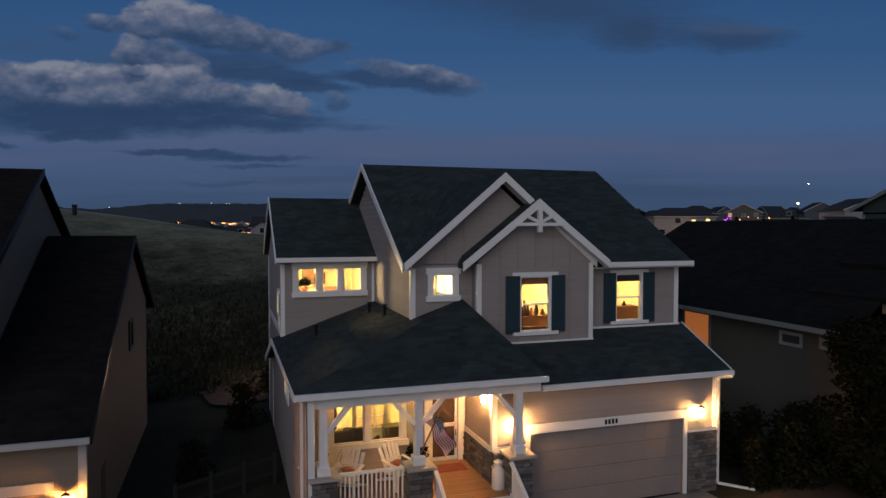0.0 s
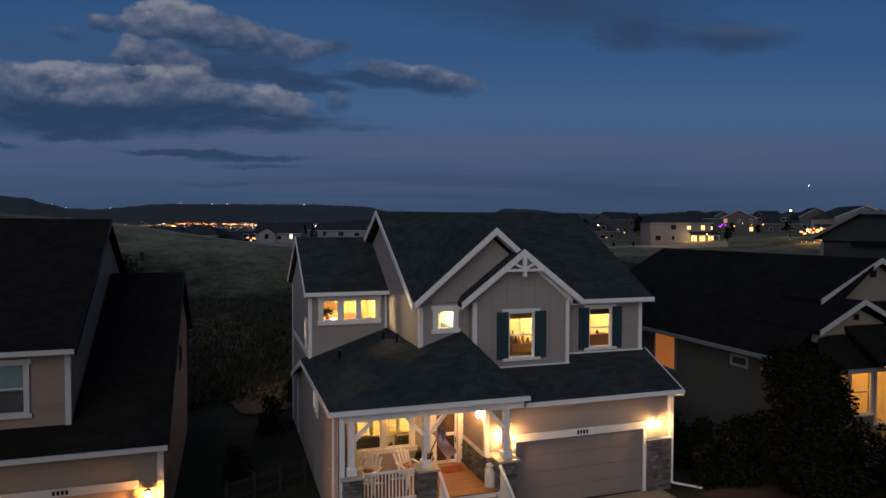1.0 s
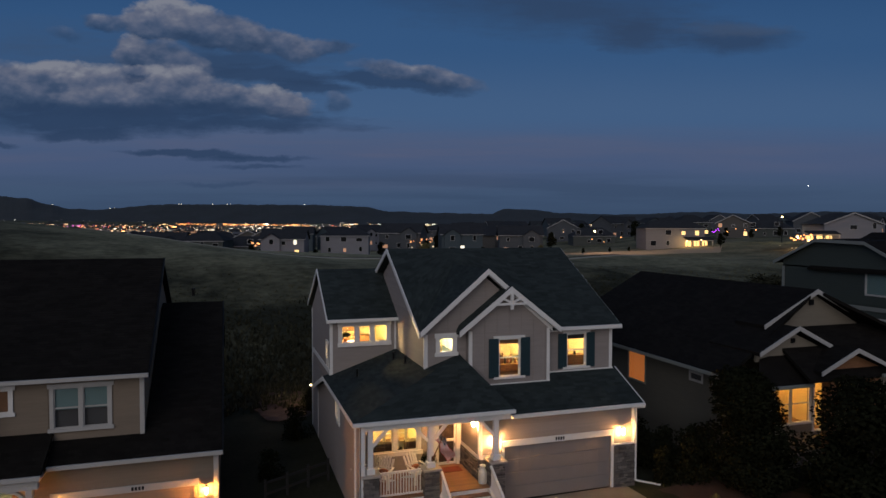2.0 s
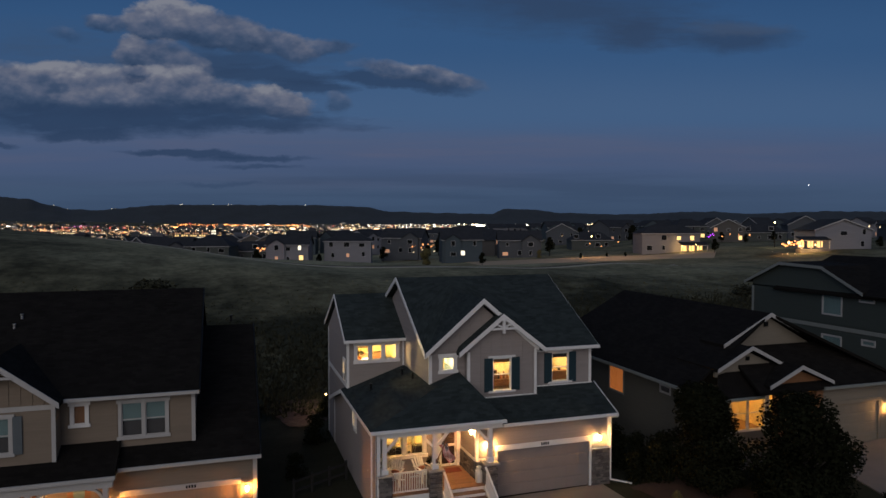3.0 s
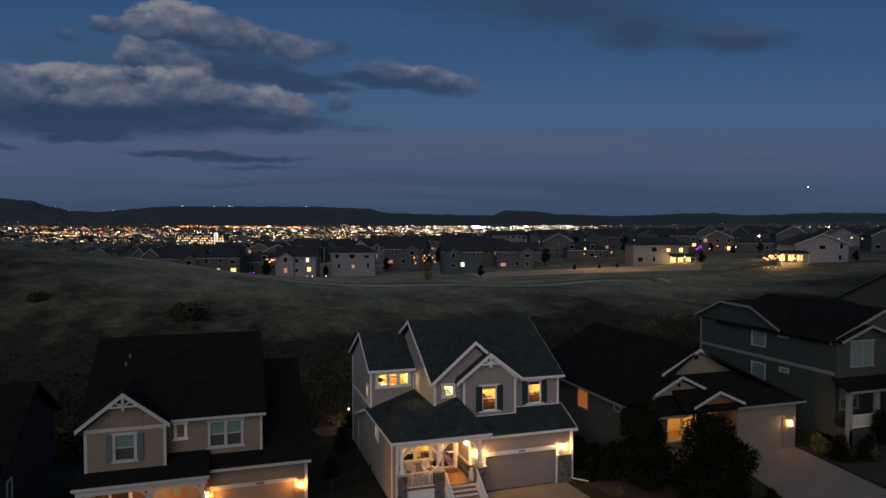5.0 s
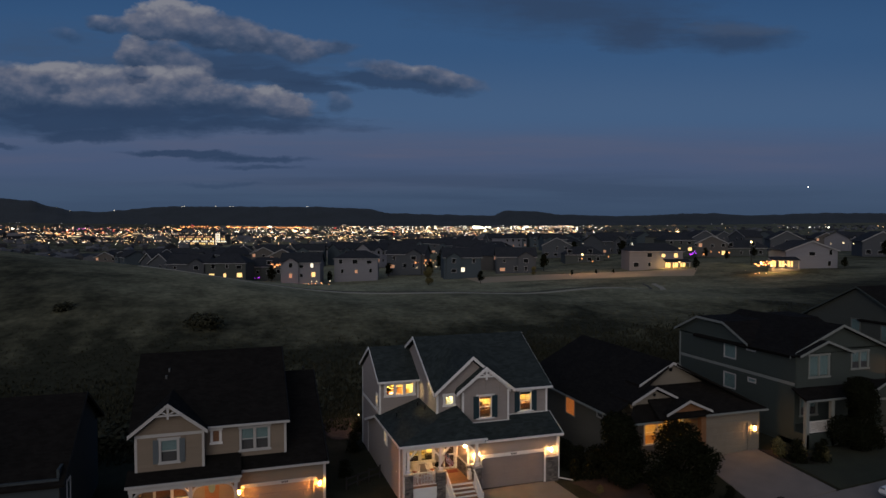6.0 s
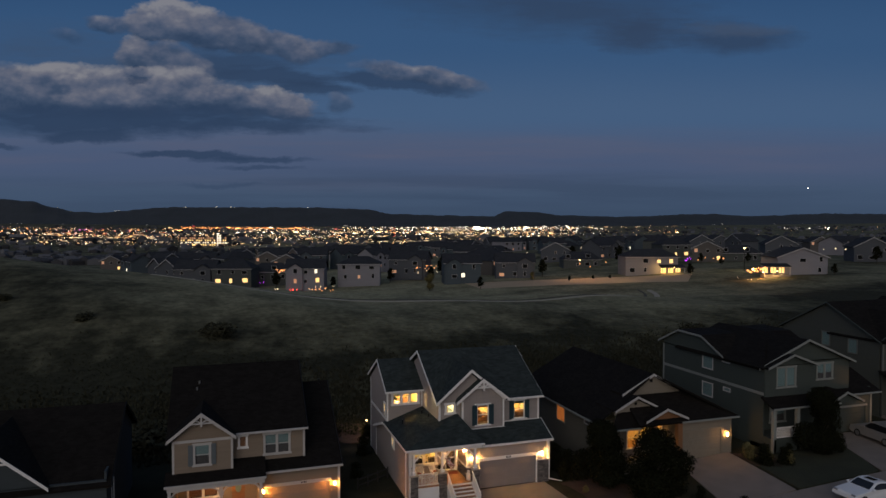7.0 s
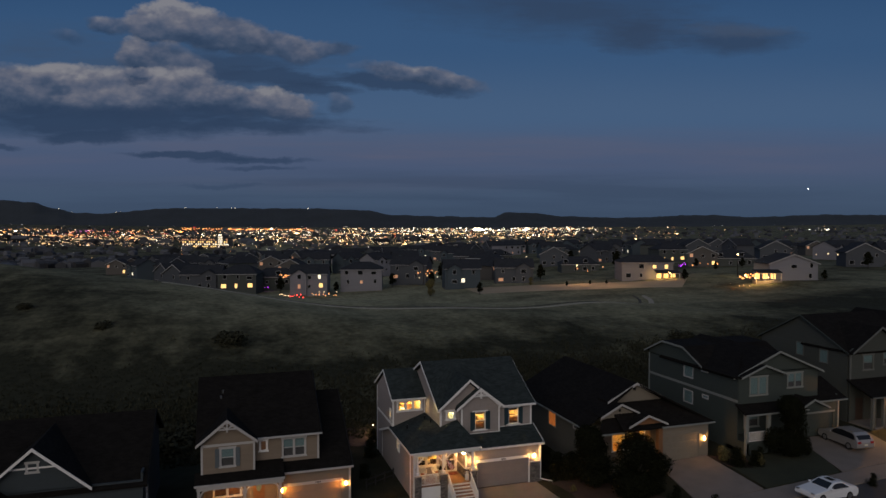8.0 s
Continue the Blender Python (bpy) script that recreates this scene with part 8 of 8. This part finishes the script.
# door mat and planter
solo("door_mat", box(-2.15, -1.3, 1.15, 1.7, PZ, PZ + 0.015, 0.004), material("coir_mat", (0.20, 0.05, 0.03), 0.95, vary=0.2), "reddish coir mat before the door", "mat")
POT = thing("planter", "round planter with a dark bushy plant by the window", "planter", (-2.62, 1.55, PZ))
part("pot", lathe(bmesh.new(), [(0.15, 0), (0.20, 0.3), (0.22, 0.32)], (-2.62, 1.55, PZ), 16), DARK_WOOD, POT, smooth=True)
v, f = leafy(random.Random(4), [(Vector((-2.62, 1.55, PZ + 0.5)), 0.3), (Vector((-2.5, 1.5, PZ + 0.42)), 0.2), (Vector((-2.75, 1.6, PZ + 0.42)), 0.2)], 600, 0.07)
me = bpy.data.meshes.new("foliage")
me.from_pydata([tuple(p) for p in v], [], f)
me.materials.append(LEAF)
ob = new("foliage", me)
ob.parent, ob.matrix_parent_inverse = POT, Matrix.Translation(-Vector(POT.location))


# ---- things in the lit rooms ----
def table_lamp(x, y, z, hgt=0.5, watts=0):
    t = thing("table_lamp", "lit table lamp with pale shade", "lamp", (x, y, z))
    part("base", lathe(bmesh.new(), [(0.08, 0), (0.09, 0.03), (0.03, 0.08), (0.05, hgt * 0.3), (0.02, hgt * 0.55)], (x, y, z), 14), DARK_WOOD, t, smooth=True)
    part("shade", lathe(bmesh.new(), [(0.15, hgt * 0.55), (0.10, hgt)], (x, y, z), 18), BULB_SOFT, t, smooth=True)


def picture(x0, x1, z0, z1, y, mat=INNER_WHITE):
    t = thing("picture", "framed picture on the wall", "picture", ((x0 + x1) / 2, y, z0))
    part("frame", wall(bmesh.new(), "y", y - 0.03, y, x0, x1, z0, z1, [(x0 + 0.04, x1 - 0.04, z0 + 0.04, z1 - 0.04)]), DARK_WOOD, t)
    part("print", box(x0 + 0.04, x1 - 0.04, y - 0.012, y - 0.004, z0 + 0.04, z1 - 0.04), mat, t)
    bm = bmesh.new()
    rr = random.Random(int(x0 * 10) + 50)
    for k in range(3):
        a, b = rr.uniform(x0 + 0.08, x1 - 0.2), rr.uniform(z0 + 0.08, z1 - 0.2)
        bx(bm, a, a + 0.1, y - 0.015, y - 0.0121, b, b + 0.12)
    part("print_shapes", bm, WOOD, t, kind="stuff")


def cabinet(x0, x1, y0, y1, z0, z1, mat=WOOD, label="brown wooden dresser", name="dresser"):
    t = thing(name, label, name, ((x0 + x1) / 2, (y0 + y1) / 2, z0))
    part("body", box(x0, x1, y0 + 0.02, y1, z0 + 0.08, z1 - 0.03, 0.005), mat, t)
    part("top", box(x0 - 0.02, x1 + 0.02, y0, y1, z1 - 0.03, z1, 0.005), mat, t)
    n = 3
    for k in range(n):
        za, zb = z0 + 0.1 + (z1 - z0 - 0.15) * k / n, z0 + 0.1 + (z1 - z0 - 0.15) * (k + 1) / n - 0.015
        d = part("drawer", box(x0 + 0.02, x1 - 0.02, y0, y0 + 0.025, za, zb, 0.004), mat, t)
        part("knob", lathe(bmesh.new(), [(0.015, 0), (0.02, 0.02)], ((x0 + x1) / 2, y0 - 0.012, (za + zb) / 2), 8), BLACK_METAL, d)
    for x in (x0 + 0.04, x1 - 0.04):
        for y in (y0 + 0.05, y1 - 0.05):
            part("leg", box(x - 0.025, x + 0.025, y - 0.025, y + 0.025, z0, z0 + 0.08), mat, t)


def vase(x, y, z, hgt, mat=DARK_WOOD):
    solo("vase", lathe(bmesh.new(), [(0.05, 0), (0.07, hgt * 0.35), (0.03, hgt * 0.75), (0.04, hgt)], (x, y, z), 14), mat, "slim vase on the dresser", "vase", smooth=True)


def curtain(x0, x1, y, z0, z1, mat, label):
    bm = bmesh.new()
    n = 24
    rows_ = [[bm.verts.new((x0 + (x1 - x0) * k / n, y + 0.025 * math.sin(k * 1.9), z)) for k in range(n + 1)] for z in (z0, z1)]
    for k in range(n):
        bm.faces.new((rows_[0][k], rows_[0][k + 1], rows_[1][k + 1], rows_[1][k]))
    ob = solo("curtain", bm, mat, label, "curtain", smooth=True)
    ob.modifiers.new("thickness", "SOLIDIFY").thickness = 0.006


# bedroom behind the bay
cabinet(0.25, 1.75, 2.1, 2.55, 4.62, 5.00, WOOD, "brown wooden dresser under the bay window")
table_lamp(0.46, 2.3, 5.00, 0.55)
table_lamp(1.25, 4.4, 4.95, 0.75)
cabinet(0.9, 1.7, 4.2, 4.6, 4.62, 4.95, DARK_WOOD, "dark low nightstand at the bedroom wall", "nightstand")
for x, hgt in ((0.66, 0.34), (0.80, 0.26), (0.90, 0.46), (1.02, 0.30), (1.14, 0.22), (1.30, 0.38), (1.5, 0.18)):
    vase(x, 2.3, 5.00, hgt, rnd.choice((DARK_WOOD, WOOD, PILLOW)))
solo("roller_blind", box(0.30, 1.22, YB + 0.10, YB + 0.12, 6.02, 6.24), WOOD, "rolled woven blind at the top of the window", "blind")
picture(0.4, 1.1, 5.6, 6.1, 4.98)
# study
cabinet(3.2, 5.0, 2.5, 2.95, 4.62, 5.12, WOOD, "long wooden sideboard in the study", "sideboard")
for x, hgt in ((3.75, 0.34), (3.95, 0.40), (4.15, 0.30), (4.6, 0.14)):
    vase(x, 2.7, 5.12, hgt, rnd.choice((DARK_WOOD, BLACK_METAL)))
picture(4.2, 4.9, 5.5, 6.2, 5.18)
picture(4.35, 5.0, 5.05, 5.4, 5.18)
solo("roller_blind", box(3.68, 4.58, YU + 0.10, YU + 0.12, 5.98, 6.22), FABRIC_DARK, "dark blind rolled to the top of the window", "blind")
# loft
cabinet(-5.5, -3.4, 8.6, 9.0, 4.55, 5.45, WOOD, "low wooden cabinet in the loft", "cabinet")
picture(-4.75, -3.85, 5.42, 6.10, 10.46, CARPET)
PL = thing("house_plant", "leafy plant in a clay pot in the loft window", "plant", (-5.0, 7.2, 5.3))
cabinet(-5.35, -4.6, 7.0, 7.4, 4.55, 5.46, WOOD, "small wooden stand under the plant", "stand")
part("pot", lathe(bmesh.new(), [(0.08, 0.16), (0.11, 0.30)], (-5.0, 7.2, 5.3), 14), PILLOW, PL, smooth=True)
v, f = leafy(random.Random(8), [(Vector((-5.0, 7.2, 5.78)), 0.16), (Vector((-5.1, 7.2, 5.72)), 0.12), (Vector((-4.9, 7.2, 5.75)), 0.12)], 220, 0.09)
me = bpy.data.meshes.new("foliage")
me.from_pydata([tuple(p) for p in v], [], f)
me.materials.append(LEAF)
ob = new("foliage", me)
ob.parent, ob.matrix_parent_inverse = PL, Matrix.Translation(-Vector(PL.location))
solo("ceiling_beam", box(-4.62, -3.9, 7.6, 7.75, 6.06, 6.2), INNER_WHITE, "pale shelf board in the loft", "shelf")
# living room: dark seats before a paned inner door
def armchair(x, y, turn):
    t = thing("armchair", "dark upholstered armchair in the living room", "armchair")
    for nm, b in (("seat", (-0.35, 0.35, -0.35, 0.35, 0.2, 0.48)), ("backrest", (-0.38, 0.38, 0.28, 0.45, 0.2, 1.05)), ("armrest", (-0.46, -0.34, -0.38, 0.40, 0.12, 0.66)), ("armrest", (0.34, 0.46, -0.38, 0.40, 0.12, 0.66))):
        part(nm, box(*b, bevel=0.04), FABRIC_DARK, t)
    for a in (-0.36, 0.36):
        for b in (-0.3, 0.34):
            part("leg", box(a - 0.03, a + 0.03, b - 0.03, b + 0.03, 0, 0.2), DARK_WOOD, t)
    t.matrix_basis = pose(x, y, PZ, 0, 0, turn)


armchair(-4.62, 2.70, 180)
armchair(-3.95, 2.75, 150)
cabinet(-5.1, -4.55, 3.2, 3.7, PZ, PZ + 1.70, DARK_WOOD, "tall dark cabinet behind the armchairs", "cabinet")
cabinet(-3.3, -2.5, 2.5, 2.9, PZ, PZ + 0.95, DARK_WOOD, "dark low cabinet under the window", "cabinet")
FD = thing("glazed_door", "white paned inner door of the living room", "door", (-3.4, 3.9, PZ))
bm = bmesh.new()
hl = [(-3.86 + 0.30 * i, -3.61 + 0.30 * i, PZ + 0.55 + 0.36 * j, PZ + 0.87 + 0.36 * j) for i in range(3) for j in range(5)]
wall(bm, "y", 3.90, 3.95, -3.98, -2.88, PZ, PZ + 2.43, hl)
part("door_frame", bm, CHAIR_WHITE, FD)
for a, b, c, d in hl:
    part("pane", box(a, b, 3.92, 3.926, c, d), GLASS, FD).visible_shadow = False
# bathroom
solo("shower_rail", bar(bmesh.new(), (-2.5, 2.6, 6.25), (-1.05, 2.6, 6.25), 0.025, 0.025), RIM, "straight chrome shower rail over the bath", "rail")
curtain(-1.80, -1.72, 2.6, 5.2, 6.24, INNER, "pale shower curtain gathered to one side")


# ---- parked cars ----
def car(name, label, paint, suv=False):
    """A car at the origin, nose to -x, on its wheels."""
    t = thing(name, label, "car")
    L, W, Hh = (4.75, 1.86, 1.68) if suv else (4.65, 1.82, 1.44)
    x0 = -L / 2
    if suv:
        side = [(0.0, 0.42), (0.05, 0.70), (0.10, 0.86), (1.20, 1.04), (1.35, 1.06), (2.05, 1.60), (2.6, 1.68), (4.0, 1.64), (4.30, 1.50), (4.62, 1.08), (4.72, 0.85), (4.72, 0.45), (4.5, 0.28), (0.2, 0.26)]
        glass = [(1.50, 1.08), (2.10, 1.53), (2.6, 1.60), (3.95, 1.56), (4.20, 1.46), (4.42, 1.10)]
    else:
        side = [(0.0, 0.40), (0.04, 0.62), (0.14, 0.74), (1.25, 0.93), (1.45, 0.96), (2.15, 1.38), (2.6, 1.44), (3.1, 1.42), (3.85, 1.08), (4.45, 1.02), (4.60, 0.88), (4.64, 0.52), (4.45, 0.26), (0.2, 0.24)]
        glass = [(1.60, 0.98), (2.18, 1.32), (2.6, 1.37), (3.05, 1.35), (3.66, 1.04)]
    bm = bmesh.new()
    belt = 1.06 if suv else 0.97
    rings = []
    for f in (-1, -0.93, 0.93, 1):
        ring = []
        for a, z in side:
            inset = 0.0 if z <= belt else 0.22 * (z - belt) / (Hh - belt)
            wy = W / 2 * f * (1 - inset) if abs(f) == 1 else W / 2 * (f + (0.0)) * (1 - inset)
            zz = z if abs(f) < 1 else (z - 0.035 if z > 0.6 else z + 0.02)
            ring.append(bm.verts.new((x0 + a, wy, zz)))
        rings.append(ring)
    n = len(side)
    for ra, rb in zip(rings, rings[1:]):
        for k in range(n):
            bm.faces.new((ra[k - 1], ra[k], rb[k], rb[k - 1]))
    bm.faces.new(rings[0][::-1])
    bm.faces.new(rings[-1])
    bmesh.ops.recalc_face_normals(bm, faces=list(bm.faces))
    body = part("body", bm, paint, t, smooth=False)
    for sg in (-1, 1):
        pts = []
        for a, z in glass:
            inset = 0.22 * max(0, z - belt) / (Hh - belt)
            pts.append((x0 + a, sg * (W / 2 * (1 - inset) + 0.004), z - 0.02))
        part("side_window", extrude(bmesh.new(), pts, (0, sg * 0.006, 0)), CAR_GLASS, t)
        part("mirror", box(x0 + 1.55, x0 + 1.75, *sorted((sg * (W / 2 + 0.02), sg * (W / 2 + 0.16))), belt - 0.02, belt + 0.12, 0.02), paint, t)
    wf, wr = (side[4], side[5]), (side[8], side[9]) if suv else (side[7], side[8])
    for (a, za), (b, zb) in (wf, wr):
        d = Vector((b - a, 0, zb - za)).normalized()
        up_n = Vector((-d.z, 0, d.x))
        w = W * 0.40
        p, q = Vector((x0 + a, 0, za)) + d * 0.06 + up_n * 0.006, Vector((x0 + b, 0, zb)) - d * 0.05 + up_n * 0.006
        part("windscreen", extrude(bmesh.new(), [p + Vector((0, -w, 0)), p + Vector((0, w, 0)), q + Vector((0, w * 0.86, 0)), q + Vector((0, -w * 0.86, 0))], up_n * 0.006), CAR_GLASS, t)
    if not suv:
        part("sunroof", box(x0 + 2.35, x0 + 2.85, -0.36, 0.36, 1.437, 1.447), CAR_GLASS, t)
    else:
        for sg in (-1, 1):
            part("roof_rail", bar(bmesh.new(), (x0 + 2.3, sg * 0.62, 1.71), (x0 + 4.0, sg * 0.62, 1.68), 0.04, 0.05), RIM, t)
    for sg in (-1, 1):
        part("headlight", box(x0 + 0.03, x0 + 0.26, *sorted((sg * 0.52, sg * 0.86)), 0.62, 0.74, 0.03), RIM, t)
        part("tail_light", box(x0 + L - 0.16, x0 + L + 0.005, *sorted((sg * 0.5, sg * 0.86)), 0.78, 0.98 if suv else 0.92, 0.02), TAIL, t)
        for a in (0.88, 3.72):
            c = (x0 + a, sg * (W / 2 - 0.10), 0.33)
            wheel = part("wheel", bmesh.new(), TYRE, t)
            for nm, mat, r, wd in (("tyre", TYRE, 0.33, 0.11), ("rim", RIM, 0.21, 0.118)):
                bm = bmesh.new()
                bmesh.ops.create_cone(bm, cap_ends=True, segments=24, radius1=r, radius2=r, depth=wd * 2, matrix=Matrix.Translation(c) @ Matrix.Rotation(math.pi / 2, 4, "X"))
                part(nm, bm, mat, wheel)
    part("plate_bar", box(x0 + L - 0.02, x0 + L + 0.012, -0.16, 0.16, 0.62 if suv else 0.66, 0.72 if suv else 0.76), INNER_WHITE, t)
    return t


c = car("car", "white saloon car with sunroof parked at the kerb", CAR_WHITE)
c.matrix_basis = pose(24.8, -12.4, ground(24.8, -12.4) - 0.02, 0, 3.0, 2)
c = car("car", "silver estate car parked on the neighbouring driveway", CAR_SILVER, True)
c.matrix_basis = pose(35.3, -5.0, ground(35.3, -5.0) + 0.04, 0, 0, -96)


# dark timber fence beside the house, stepping down the slope
FENCE = thing("fence", "low dark timber fence beside the house", "fence", (-8.5, 3, 0))
FENCE_WOOD = material("weathered_black_timber", (0.012, 0.011, 0.010), 0.9, vary=0.2)
for k in range(4):
    x, y = -8.9 + 0.9 * k, 3.4 + 0.45 * k
    zg = ground(x, y)
    part("post", box(x - 0.05, x + 0.05, y - 0.05, y + 0.05, zg - 0.3, zg + 0.95), FENCE_WOOD, FENCE)
for zz in (0.35, 0.8):
    part("rail", bar(bmesh.new(), (-8.9, 3.4, ground(-8.9, 3.4) + zz), (-6.2, 4.75, ground(-6.2, 4.75) + zz), 0.05, 0.10), FENCE_WOOD, FENCE)

# small lit lamp in the back garden, and the gravel that it lights
zg = ground(-5.5, 17.0)
GL = thing("garden_lamp", "small lit garden lamp on a post behind the house", "lamp", (-5.5, 17.0, zg))
part("stake", bar(bmesh.new(), (-5.5, 17.0, zg - 0.1), (-5.5, 17.0, 1.12), 0.05, 0.05, (0, 1, 0)), BLACK_METAL, GL)
part("bulb", lathe(bmesh.new(), [(0.03, 1.12), (0.06, 1.18), (0.02, 1.26)], (-5.5, 17.0, 0), 10), BULB_SOFT, GL)
lamp_light("garden_light", (-5.62, 16.8, 1.35), 110, (1.0, 0.62, 0.34), 0.08)
bm = bmesh.new()
for j in range(26):
    y = 14.2 + 0.24 * j
    mid, half = -7.0 + 0.03 * (y - 17), 1.7 * math.sin(math.pi * (j + 1.5) / 29) ** 0.5
    a = mid - half + 0.5 * noise.noise(Vector((y * 0.9, 1.0, 0)))
    b = mid + half + 0.5 * noise.noise(Vector((y * 0.9, 7.0, 0)))
    row = [bm.verts.new((a + (b - a) * i / 8, y, ground(a + (b - a) * i / 8, y) + 0.09 + 0.05 * noise.noise(Vector((a + (b - a) * i / 8, y, 0)) * 2))) for i in range(9)]
    if j:
        for i in range(8):
            bm.faces.new((last[i], last[i + 1], row[i + 1], row[i]))
    last = row
solo("gravel_patch", bm, MULCH, "bare brown mulch under the garden lamp", "planting bed", "structure")
put(SHRUB, -5.7, 15.8, 1.0, 30)

# narrow lit windows in the west side of the house
LIT_SIDE = glowing("lit_side_blind", (1.0, 0.66, 0.26), 0.9)
side_window(HOUSE, XL - 0.03, 4.15, 4.60, 2.72, 3.45, -1, TRIM, LIT_SIDE)
side_window(HOUSE, XL - 0.03, 7.0, 7.45, 4.75, 5.45, -1, TRIM, LIT_SIDE)
